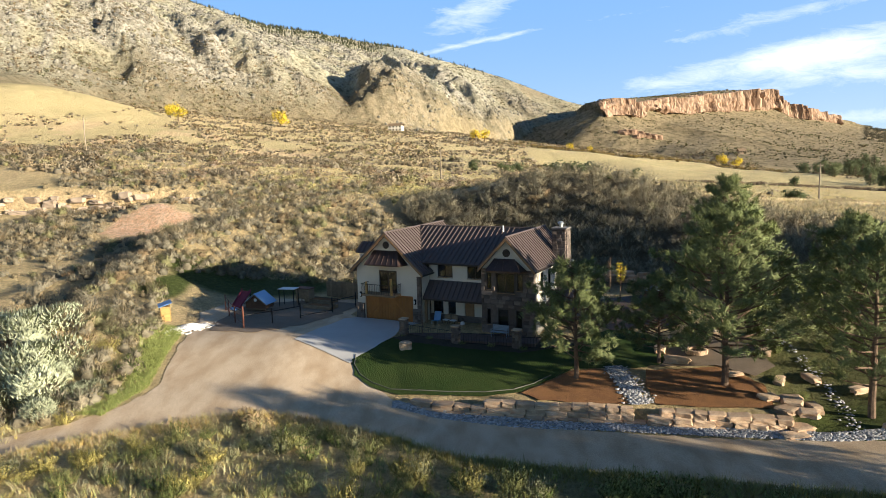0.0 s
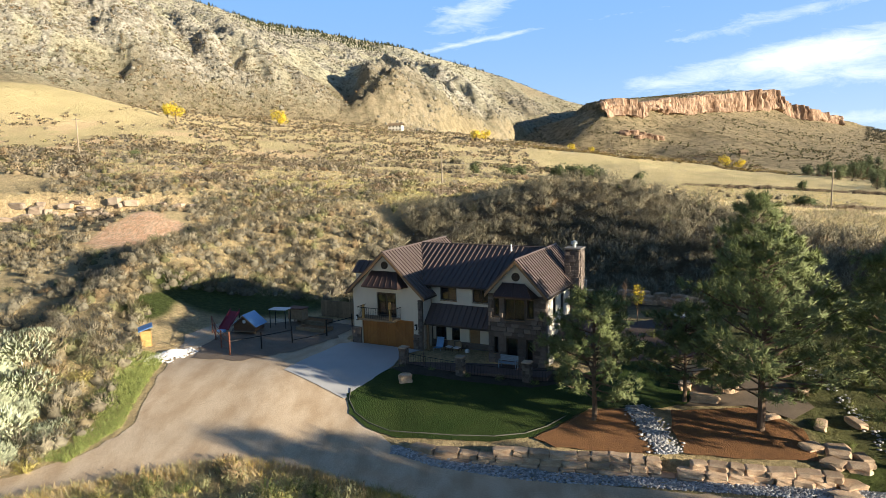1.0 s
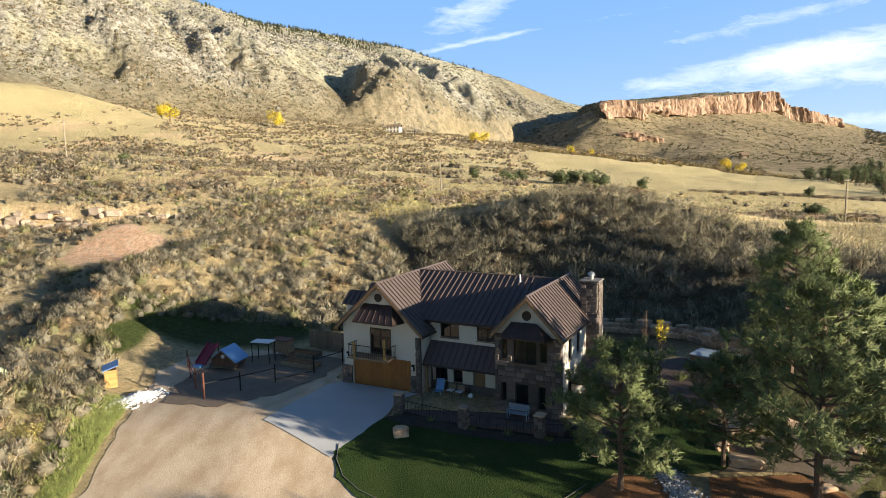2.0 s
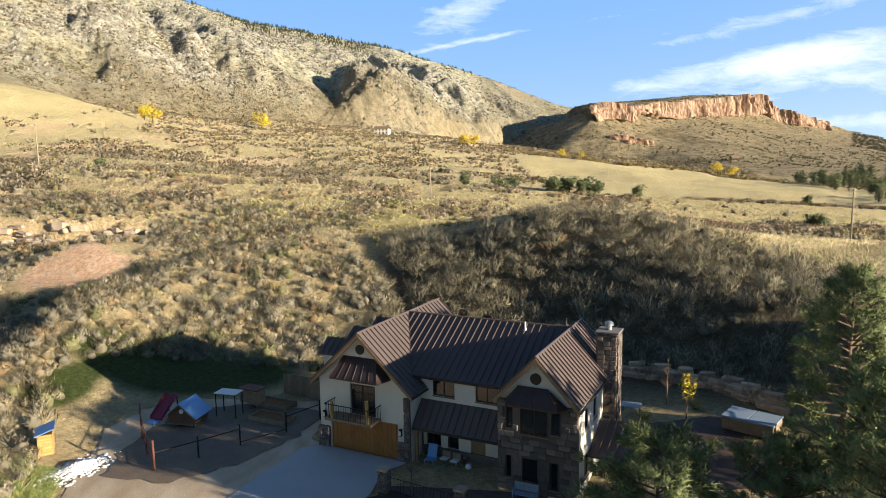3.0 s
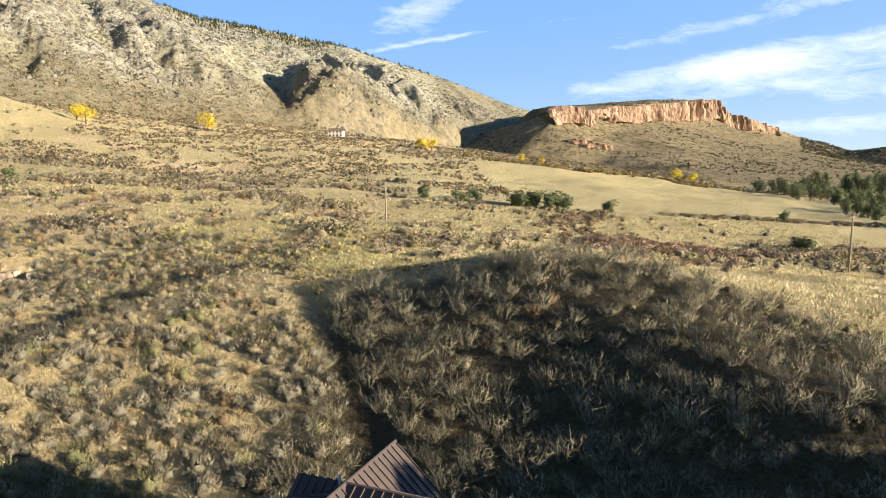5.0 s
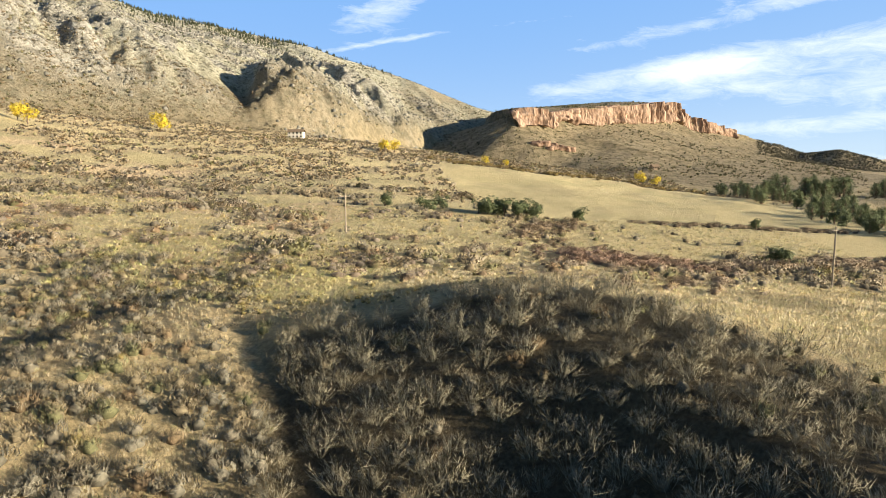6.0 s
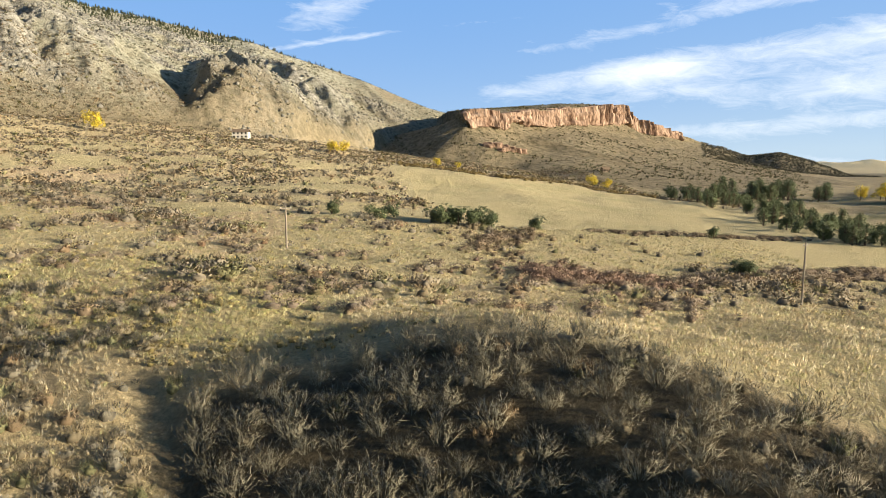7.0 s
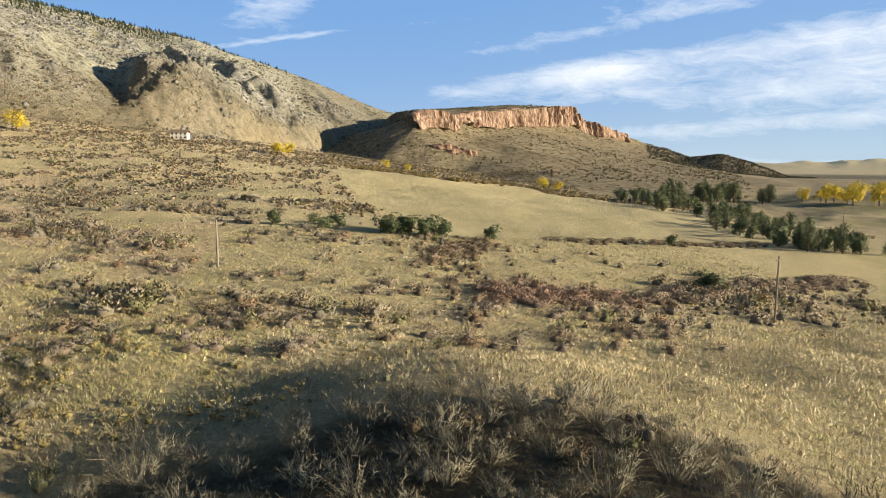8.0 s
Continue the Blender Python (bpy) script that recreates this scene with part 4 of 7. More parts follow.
# ---- yard: road, drive, lawn, beds ----
def patch(name, outline, lift, material, label, category="", step=0.8, wobble=0.25, seed=1, flat=None):
    """A sheet of ground cover laid over the land inside an outline, with an uneven edge."""
    r = random.Random(seed)
    pts, k = [], len(outline)
    for i in range(k):
        a, b = Vector(outline[i]), Vector(outline[(i + 1) % k])
        cuts = max(1, int((b - a).length / step))
        for j in range(cuts):
            q = a.lerp(b, j / cuts)
            pts.append(q + Vector((r.uniform(-wobble, wobble), r.uniform(-wobble, wobble))))
    nb = len(pts)
    edges = [(i, (i + 1) % nb) for i in range(nb)]
    xs, ys = [q.x for q in pts], [q.y for q in pts]
    inner = []
    x = min(xs)
    while x < max(xs):
        y = min(ys)
        while y < max(ys):
            inner.append(Vector((x + r.uniform(-.1, .1) * step, y + r.uniform(-.1, .1) * step)))
            y += step
        x += step
    vs, _, fs, *_ = mathutils.geometry.delaunay_2d_cdt(pts + inner, edges, [], 1, 1e-4)
    z = heights([v.x for v in vs], [v.y for v in vs]) if flat is None else np.full(len(vs), flat)
    ob = mesh_object(name, [(v.x, v.y, float(h) + lift) for v, h in zip(vs, z)], [tuple(f) for f in fs], material, smooth=True)
    for poly in ob.data.polygons:
        if poly.normal.z < 0:
            poly.flip()
    return tagged(ob, label, category or name, kind="structure")


H2W = pose(-9.56, 45.08, 0, 0, 0, YAW)


def hw(u, w):
    p = H2W @ Vector((u, w, 0))
    return (p.x, p.y)


patch("road", [(-90, -20), (-60, 0), (-40, 12), (-30, 18), (-25.4, 21.2), (-20.5, 23.3), (-14.2, 25.1), (-9.3, 24.5), (-3.6, 21.5), (0.1, 18.8), (6.5, 17), (12.4, 15.9), (17.8, 14.6), (32, 11.5), (60, 4), (110, -10),
               (112, -3), (62, 12), (34, 17.5), (25.4, 19.4), (17.1, 20.6), (10.7, 21.9), (3.7, 23.4), (-4.2, 27.4), (-6.5, 30), (-8.2, 33), (-5, 40), (-10.5, 46), (-9, 53), (-15, 54), (-22, 53.5), (-25, 51), (-26.2, 47.5), (-24.9, 43), (-23.7, 37.5), (-22.2, 28.8), (-23.9, 25.5), (-30, 22), (-42, 17), (-62, 5), (-92, -15)], 0.035, GRAVEL, "sunlit tan gravel drive with tyre-worn tracks", step=0.6, wobble=0.16)
patch("driveway", [hw(0.1, -0.15), hw(-0.9, -1.2), (-13.8, 36.8), (-8.4, 33.0), (-5.3, 38.2), (-4.9, 40.5), hw(7.0, -0.2)], 0.085, CONCRETE, "pale concrete garage apron", "driveway", 0.7, 0.02)
patch("lawn", [(-8.3, 33.6), (-7.7, 31.2), (-6.3, 29.4), (-4.3, 28.3), (-1.5, 27.5), (2.1, 26.7), (4.8, 27.2), (6.7, 28.6), (9, 30.6), (11.6, 30.5), (13.5, 30.3), (16, 31), (17, 35), (14, 38), (10, 36), (5.5, 34.6), (0, 36), (-4.5, 37.8), (-5.6, 37.6)],
      0.09, LAWN, "mown green lawn in front of the house", step=0.5, wobble=0.08)
edging = bmesh.new()
rim = [(-8.15, 34.4), (-8.0, 32.8), (-7.3, 31.2), (-6.1, 29.9), (-4.6, 28.95), (-2.6, 28.3), (0.0, 27.7), (2.4, 27.35), (4.4, 27.6), (5.9, 28.4), (7.2, 29.6)]
for (x0, y0), (x1, y1) in zip(rim, rim[1:]):
    tube(edging, (x0, y0, height(x0, y0) + 0.12), (x1, y1, height(x1, y1) + 0.09), 0.04, sides=6)
tagged(part("lawn_edging", edging, mat("edging_strip", (0.13, 0.125, 0.10), 0.8, vary=0.2), None), "thin grey edging strip curving along the lawn", "edging", kind="structure")
patch("mulch_bed", [(6.9, 28.5), (4.9, 27.1), (6.0, 25.9), (9.0, 25.2), (12.0, 24.7), (11.9, 28.9), (11.4, 30.3), (9, 30.4)], 0.10, MULCH, "rust-brown bark mulch bed behind the wall", "mulch", 0.6, 0.1)
patch("mulch_bed", [(13.6, 24.6), (13.7, 28), (14.4, 30), (19.6, 30), (21.6, 27), (20.8, 23.2), (17.5, 23.6)], 0.10, MULCH, "rust-brown bark mulch bed under the tall pine", "mulch", 0.6, 0.1)
patch("garden_bed", [(-5.4, 37.6), (-4.6, 36.9), (0, 35.2), (5.3, 33.8), (10, 35), (9, 36.5), (5.2, 35.2), (0.2, 36.6), (-4.4, 38.4)], 0.13, mat("dark_soil", (0.06, 0.05, 0.035), 0.95, vary=0.4, scale=2, fine=15, bump=0.8, dist=0.05), "dark planted soil border along the patio", "flower bed", 0.5, 0.1)
patch("rear_patio", [hw(19.3, 5), hw(19.5, 9.5), hw(24.5, 12.5), hw(29.5, 10.0), hw(29, 5), hw(24, 3.0)], 0.10, PATIO, "shaded stone patio beside the house", "patio", 0.7, 0.1)
patch("fire_patio", [(15.5, 30.5), (17, 33.5), (20, 34.5), (23, 33), (23.5, 29.5), (21.5, 28.2), (19.5, 30.2)], 0.11, mat("sand_flags", (0.19, 0.145, 0.10), 0.95, vary=0.25, scale=1.2, fine=12, bump=0.5, dist=0.03), "sandy seating circle under the pines", "patio", 0.6, 0.1)
# pen soil, its colour darkened to stand in for deep shade
patch("pen_ground", [(-22.5, 40), (-23.5, 45), (-22, 51), (-16, 53.5), (-10.5, 51), (-11.5, 46.5), (-14.5, 42), (-18, 39)], 0.075, mat("trodden_soil", (0.20, 0.15, 0.105), 0.95, vary=0.25, scale=0.8, fine=10, bump=0.6, dist=0.04), "trodden soil of the poultry pen, darkened for its shade", "ground", 0.9, 0.3)
slab = prism(bmesh.new(), [(*hw(u, w), 1.4) for u, w in ((7.12, -4.0), (12.4, -3.7), (17.7, -2.7), (19.0, -2.4), (19.0, -0.45), (13.5, -0.45), (13.4, 1.6), (7.12, 1.6))], (0, 0, 1.02))
tagged(part("patio", slab, PATIO, None), "dark red-brown paved front patio", "patio", kind="structure")

# ---- things in the yard ----
def rock_mesh(name, seed, material, jag=0.16, bevel=0.14, flat=0.0):
    """A quarried block about one metre each way: bevelled, with uneven faces."""
    r = random.Random(seed)
    bm = bmesh.new()
    box(bm, -0.5, 0.5, -0.5, 0.5, -0.5, 0.5, bevel)
    bmesh.ops.subdivide_edges(bm, edges=[e for e in bm.edges if e.calc_length() > 0.4], cuts=1, use_grid_fill=True)
    for v in bm.verts:
        v.co += Vector((r.uniform(-jag, jag), r.uniform(-jag, jag), r.uniform(-jag, jag) * (0.4 if v.co.z > 0.3 else 0.7))) * 0.5
    me = bpy.data.meshes.new(name)
    bm.to_mesh(me)
    bm.free()
    me.materials.append(material)
    return me


boulders = [rock_mesh("boulder", 20 + k, BOULDER) for k in range(8)]
brand = random.Random(6)
wall_blocks = [rock_mesh("stone", 120 + k, BOULDER, 0.15, 0.07) for k in range(8)]


def on_ground(x, y):
    return height(x, y)


# the dry-laid retaining wall, broken by a cobbled runnel
wall = thing("retaining_wall", pose(8, 24, 0), "dry-laid tan sandstone block wall along the drive", "wall", kind="")
for course in range(3):
    x = -3.4 + 0.4 * course if course < 2 else 2.2
    while x < 20.6:
        long_, high = brand.uniform(0.75, 1.65), brand.uniform(0.37, 0.44)
        cx = x + long_ / 2
        x += long_ + 0.02
        if course and 12.0 < cx < 13.3:
            continue
        y = float(wall_line(np.array([cx]))[0])
        dy = float(wall_line(np.array([cx + 0.5]))[0] - wall_line(np.array([cx - 0.5]))[0])
        ob = new("stone", brand.choice(wall_blocks))
        ob.parent = wall
        ob.matrix_local = pose(cx - 8, y - 24 - 0.75 + 0.22 * course + brand.uniform(-0.1, 0.1), 0.14 + 0.375 * course, brand.uniform(-3, 3), brand.uniform(-3, 3), math.degrees(math.atan(dy)) + brand.uniform(-6, 6)) @ Matrix.Diagonal((long_, brand.uniform(0.6, 0.85), high, 1))


def boulder(x, y, sx, sy, sz, turn, label="flat tan sandstone slab", up=0.0, group="sandstone slabs"):
    ob = new("boulder", brand.choice(boulders))
    ob.matrix_world = pose(x, y, on_ground(x, y) + up + sz * 0.28, brand.uniform(-4, 4), brand.uniform(-4, 4), turn) @ Matrix.Diagonal((sx, sy, sz, 1))
    return tagged(ob, label, "rock", group)


for x, y, sx, sy, sz, a in ((21.6, 21.6, 1.5, 1.2, 0.3, 10), (21.4, 23.0, 1.4, 1.2, 0.35, 40), (22.6, 22.6, 1.3, 1.1, 0.5, -20), (20.9, 20.6, 1.6, 0.9, 0.25, 5), (22.4, 24.4, 1.5, 1.3, 0.45, 70), (21.0, 24.8, 1.3, 1.0, 0.4, 20), (23.4, 23.6, 1.2, 0.8, 0.6, 95), (20.2, 28.6, 1.2, 0.8, 0.35, 10), (23.0, 27.6, 1.5, 0.7, 0.4, 60)):
    boulder(x, y, sx, sy, sz, a)
for x, y, sx, sy, sz, a in ((26.8, 20.6, 1.3, 0.6, 0.4, -30), (27.6, 25.6, 1.8, 0.7, 0.45, 20), (25.2, 27.6, 1.4, 0.7, 0.4, 100), (17.0, 31.2, 1.9, 0.9, 0.6, -15), (18.0, 34.6, 1.6, 0.8, 0.6, 10), (21.5, 34.6, 1.5, 0.8, 0.6, -20), (23.6, 31.5, 1.5, 0.8, 0.6, 70), (16.2, 33.2, 1.2, 0.8, 0.6, 80)):
    boulder(x, y, sx, sy, sz, a)
boulder(-4.1, 35.4, 1.0, 0.7, 0.75, 10, "large tan garden boulder beside the lawn", 0.1)
# retaining blocks behind the rear patio
for k in range(22):
    f = k / 21
    x, y = 13.5 + 8.5 * f + 1.5 * math.sin(f * 3), 56.5 - 11 * f ** 1.3
    for c in range(2 if k % 3 else 3):
        ob = boulder(x + brand.uniform(-.2, .2), y + 0.4 * c, brand.uniform(1.0, 1.7), 0.7, 0.5, -50 * f + brand.uniform(-8, 8), "shaded sandstone block of the rear garden wall", 0.35 * c, "rear garden wall")


def stones(name, places, size, material, label, category, flatten=0.7):
    """Many small loose stones in one mesh of kind stuff."""
    base = [(0, 0, 1), (1, 0, 0), (0, 1, 0), (-1, 0, 0), (0, -1, 0), (0.6, 0.6, 0.55), (-0.6, 0.6, 0.5), (-0.6, -0.6, 0.55), (0.6, -0.6, 0.5)]
    faces = np.array([(0, 5, 6), (0, 6, 7), (0, 7, 8), (0, 8, 5), (5, 1, 2), (5, 2, 6), (6, 2, 3), (6, 3, 7), (7, 3, 4), (7, 4, 8), (8, 4, 1), (8, 1, 5)])
    q = np.random.default_rng(len(places))
    n = len(places)
    v = np.array(base)[None] * q.uniform(0.7, 1.3, (n, 9, 1)) * (size * q.uniform(0.6, 1.5, n))[:, None, None] * np.array((1, 1, flatten))
    a = q.uniform(0, 6.28, n)[:, None]
    v = np.stack([v[..., 0] * np.cos(a) * 1.25 - v[..., 1] * np.sin(a), v[..., 0] * np.sin(a) * 1.25 + v[..., 1] * np.cos(a), v[..., 2]], -1) + places[:, None, :]
    f = faces[None] + 9 * np.arange(n)[:, None, None]
    me = array_mesh(name, v.reshape(-1, 3), f.reshape(-1, 3), material)
    return tagged(new(name, me), label, category, kind="stuff")


gq = np.random.default_rng(3)
x = gq.uniform(-4.3, 27, 5200)
y = wall_line(x) - 0.85 - gq.uniform(0, 1, 5200) ** 1.2 * np.interp(x, (-4, 5, 14, 22, 27), (0.9, 1.6, 1.3, 1.1, 1.2))
x2, t2 = gq.normal(0, 0.38, 1300), gq.uniform(0, 1, 1300)
x, y = np.concatenate([x, 12.6 + x2 - 0.5 * t2]), np.concatenate([y, 24.6 + 6.2 * t2])
x3, t3 = gq.normal(0, 0.25, 160), gq.uniform(0, 1, 160)
x, y = np.concatenate([x, 24.6 + x3 + 1.2 * np.sin(t3 * 3)]), np.concatenate([y, 20.5 + 15 * t3])
up = np.where((x > 11) & (x < 14) & (y > 24.3), 0.10, 0.02)
stones("river_cobbles", np.stack([x, y, heights(x, y) + up], 1), 0.085, COBBLE, "grey river cobbles along the wall's foot", "cobbles")
u, v = gq.normal(0, 1, 900), gq.normal(0, 1, 900)
x, y = -24.7 + u * 0.5 + v * 0.30, 41.2 + v * 1.0 - u * 0.2
z = heights(x, y) + 0.42 * np.exp(-0.6 * (u ** 2 + v ** 2)) + 0.02
stones("white_rock_pile", np.stack([x, y, z], 1), 0.10, WHITE_ROCK, "heap of white quartz rocks beside the drive", "rocks")


# stone gate pillars along the patio
def pillar(x, y, high):
    z = on_ground(x, y) - 0.05
    ob = thing("stone_pillar", pose(x, y, z, 0, 0, YAW), "square brown stone pillar with flat cap", "pillar", "patio pillars")
    core = box_part("shaft", STONE, ob, -0.27, 0.27, -0.27, 0.27, 0, high, 0.02)
    for o, a, n in (((-0.27, -0.27, 0), (1, 0, 0), (0, -1, 0)), ((0.27, -0.27, 0), (0, 1, 0), (1, 0, 0)), ((-0.27, 0.27, 0), (0, -1, 0), (-1, 0, 0))):
        stone_facing(core, o, a, n, 0.54, 0.02, high - 0.02, 0.24, 0.09)
    box_part("cap", BOULDER, ob, -0.37, 0.37, -0.37, 0.37, high, high + 0.1, 0.03, "flat sandstone cap")


for x, y, h in ((0.1, 36.2, 1.55), (5.1, 34.9, 1.6), (-4.5, 38.4, 1.5)):
    pillar(x, y, h)


# iron railing between the pillars
def railing(a, b):
    a, b = Vector((*a, on_ground(*a))), Vector((*b, on_ground(*b)))
    ob = thing("iron_railing", pose(*a), "low black iron railing between the patio pillars", "railing", "patio railings")
    for z in (0.15, 1.0):
        bm = bmesh.new()
        tube(bm, Vector((0, 0, z)), b - a + Vector((0, 0, z)), 0.022, sides=6)
        part("rail", bm, IRON, ob)
    n = int((b - a).length / 0.22)
    for k in range(1, n):
        q = (b - a) * k / n
        bm = bmesh.new()
        tube(bm, q + Vector((0, 0, 0.15)), q + Vector((0, 0, 1.0)), 0.011, sides=4)
        part("baluster", bm, IRON, ob)


railing((-4.1, 38.3), (-0.3, 36.5))
railing((0.5, 36.1), (4.7, 35.0))
railing((5.5, 34.8), (7.4, 34.6))


# post-and-rail fence round the pen
fence = thing("pen_fence", pose(-19.6, 41.0, on_ground(-19.6, 41.0)), "rust-red steel pipe fence of the pen", "fence")
fp = [(-19.6, 41.0), (-17.5, 43.0), (-15.3, 45.0), (-12.6, 47.2), (-10.6, 49.6)]
base = fence.matrix_world.translation
for i, (x, y) in enumerate(fp):
    z = on_ground(x, y) - base.z
    bm = bmesh.new()
    tube(bm, (x - base.x, y - base.y, z - 0.1), (x - base.x, y - base.y, z + (2.1 if i == 0 else 1.6)), 0.06 if i else 0.08, sides=8)
    part("post", bm, RUST if i == 0 else IRON, fence)
    if i:
        px, py = fp[i - 1]
        pz = on_ground(px, py) - base.z
        for h in ((1.25,) if i != 3 else (0.3,)):
            bm = bmesh.new()
            tube(bm, (px - base.x, py - base.y, pz + h), (x - base.x, y - base.y, z + h), 0.04, sides=6)
            part("rail", bm, IRON, fence)
# a second run towards the back of the pen
fx = [(-19.6, 41.0), (-21.3, 43.6), (-22.8, 46.2), (-24.0, 48.6)]
for i, (x, y) in enumerate(fx):
    z = on_ground(x, y) - base.z
    if i:
        bm = bmesh.new()
        tube(bm, (x - base.x, y - base.y, z - 0.1), (x - base.x, y - base.y, z + 1.7), 0.06, sides=8)
        part("post", bm, RUST, fence)
        px, py = fx[i - 1]
        pz = on_ground(px, py) - base.z
        for h in (0.5, 1.1, 1.6):
            bm = bmesh.new()
            tube(bm, (px - base.x, py - base.y, pz + h), (x - base.x, y - base.y, z + h), 0.03, sides=6)
            part("rail", bm, RUST, fence)


def playhouse(x, y, turn):
    ob = thing("hen_house", pose(x, y, on_ground(x, y), 0, 0, turn), "small dark wooden hen house with a faded blue roof", "hen house")
    w, d, h = 2.3, 1.7, 0.55
    bm = prism(bmesh.new(), [(-w / 2, -d / 2, 0.3), (w / 2, -d / 2, 0.3), (w / 2, -d / 2, 0.3 + h), (0, -d / 2, 1.75), (-w / 2, -d / 2, 0.3 + h)], (0, d, 0))
    body = part("body", bm, mat("dark_stain", (0.13, 0.075, 0.045), 0.8, vary=0.3, scale=3, fine=30, bump=0.3, dist=0.01), ob)
    for s in (-1, 1):
        bm = prism(bmesh.new(), [(0, -d / 2 - 0.25, 1.84), (0, d / 2 + 0.25, 1.84), (s * (w / 2 + 0.2), d / 2 + 0.25, 0.72), (s * (w / 2 + 0.2), -d / 2 - 0.25, 0.72)], (0, 0, 0.07))
        part("roof", bm, BLUE, ob, "faded blue roof panel")
        a, b = Vector((0, -d / 2 - 0.27, 1.78)), Vector((s * (w / 2 + 0.1), -d / 2 - 0.27, 0.78))
        bm = bmesh.new()
        tube(bm, a, b, 0.05, sides=4)
        part("bargeboard", bm, WOOD, ob)
    bm = bmesh.new()
    tube(bm, (0, -d / 2 - 0.05, 1.2), (0, -d / 2 - 0.01, 1.2), 0.17, sides=14)
    part("round_ornament", bm, PALE, body, "white round ornament")
    for sx in (-1, 1):
        for sy in (-1, 1):
            box_part("leg", WOOD, ob, sx * (w / 2 - 0.1) - 0.05, sx * (w / 2 - 0.1) + 0.05, sy * (d / 2 - 0.1) - 0.05, sy * (d / 2 - 0.1) + 0.05, -0.05, 0.31)
    box_part("doorstep", WOOD, ob, -w / 2, w / 2, -d / 2 - 0.3, -d / 2 - 0.01, 0.25, 0.31)
    return ob


playhouse(-20.6, 49.2, -12)
slide = thing("garden_slide", pose(-22.8, 50.0, on_ground(-22.8, 50.0), 0, 0, -20), "maroon plastic play slide beside the hen house", "slide")
bm = prism(bmesh.new(), [(-0.5, 0.9, 1.5), (0.5, 0.9, 1.5), (0.5, -0.9, 0.15), (-0.5, -0.9, 0.15)], (0, 0, 0.08))
part("chute", bm, MAROON, slide)
for s in (-1, 1):
    bm = prism(bmesh.new(), [(s * 0.52, 0.9, 1.5), (s * 0.52, -0.9, 0.15), (s * 0.52, -0.9, 0.4), (s * 0.52, 0.9, 1.85)], (s * 0.05, 0, 0))
    part("side_rail", bm, MAROON, slide)
    bm = bmesh.new()
    tube(bm, (s * 0.45, 0.95, 0), (s * 0.45, 0.95, 1.6), 0.05)
    part("leg", bm, IRON, slide)
box_part("step", BLUE, slide, -0.4, 0.4, -1.5, -1.0, -0.02, 0.22, 0.04, "pale blue landing pad")
shelter = thing("lean_to_shelter", pose(-17.9, 50.6, on_ground(-17.9, 50.6), 0, 0, -15), "open steel shelter with a pale sheet roof", "shelter")
box_part("roof_sheet", PALE, shelter, -0.95, 0.95, -0.6, 0.6, 1.92, 1.98)
for sx in (-0.85, 0.85):
    for sy in (-0.5, 0.5):
        bm = bmesh.new()
        tube(bm, (sx, sy, -0.05), (sx, sy, 1.92), 0.045)
        part("post", bm, IRON, shelter)
for x, y, a in ((-14.3, 49.6, -25), (-14.9, 52.6, -25)):
    bed = thing("raised_bed", pose(x, y, on_ground(x, y), 0, 0, a), "weathered timber raised garden bed", "garden bed", "raised beds")
    for x0, x1, y0, y1 in ((-1.7, 1.7, -0.75, -0.68), (-1.7, 1.7, 0.68, 0.75), (-1.7, -1.63, -0.67, 0.67), (1.63, 1.7, -0.67, 0.67)):
        box_part("board", WOOD, bed, x0, x1, y0, y1, -0.05, 0.42, 0.01)
    box_part("soil", MULCH, bed, -1.62, 1.62, -0.67, 0.67, 0, 0.3, 0.01, "bare dark soil")
hutch = thing("rabbit_hutch", pose(-16.6, 52.4, on_ground(-16.6, 52.4), 0, 0, -25), "dark wire-fronted wooden hutch", "hutch")
box_part("body", WOOD, hutch, -0.9, 0.9, -0.5, 0.5, 0.5, 1.6)
box_part("lid", RUST, hutch, -1.0, 1.0, -0.65, 0.6, 1.61, 1.68)
for sx in (-0.8, 0.8):
    for sy in (-0.4, 0.4):
        box_part("leg", WOOD, hutch, sx - 0.05, sx + 0.05, sy - 0.05, sy + 0.05, -0.05, 0.5)
# timber screen behind the pen
screen = thing("board_fence", pose(-12.2, 54.4, on_ground(-12.2, 54.4), 0, 0, -25), "dark weathered board fence behind the pen", "fence")
for k in range(24):
    box_part("board", WOOD, screen, -3.0 + 0.25 * k, -2.76 + 0.25 * k, -0.02, 0.02, -0.1, 1.75 + 0.05 * brand.random(), 0.005)
for z in (0.4, 1.4):
    box_part("rail", WOOD, screen, -3.0, 3.0, 0.025, 0.08, z, z + 0.1, 0.005)

# cedar bin with a sloping lid
bin_ = thing("cedar_bin", pose(-27.9, 43.2, on_ground(-27.9, 43.2), 0, 0, -62), "honey-coloured cedar bin with a sloping grey-blue lid", "bin")
for k in range(7):
    z = 0.05 + 0.2 * k
    for x0, x1, y0, y1 in ((-0.8, 0.8, -0.45, -0.41), (-0.8, 0.8, 0.41, 0.45), (-0.8, -0.76, -0.4, 0.4), (0.76, 0.8, -0.4, 0.4)):
        box_part("slat", CEDAR, bin_, x0, x1, y0, y1, z, z + 0.185, 0.006)
bm = prism(bmesh.new(), [(-0.95, -0.6, 1.42), (0.95, -0.6, 1.42), (0.95, 0.6, 1.78), (-0.95, 0.6, 1.78)], (0, 0, 0.05))
part("lid", bm, BLUE, bin_, "grey-blue sloping lid")


# patio furniture
def on_patio(name, u, w, turn, label, category, z=2.42, group=""):
    return thing(name, H2W @ pose(u, w, z, 0, 0, turn), label, category, group)


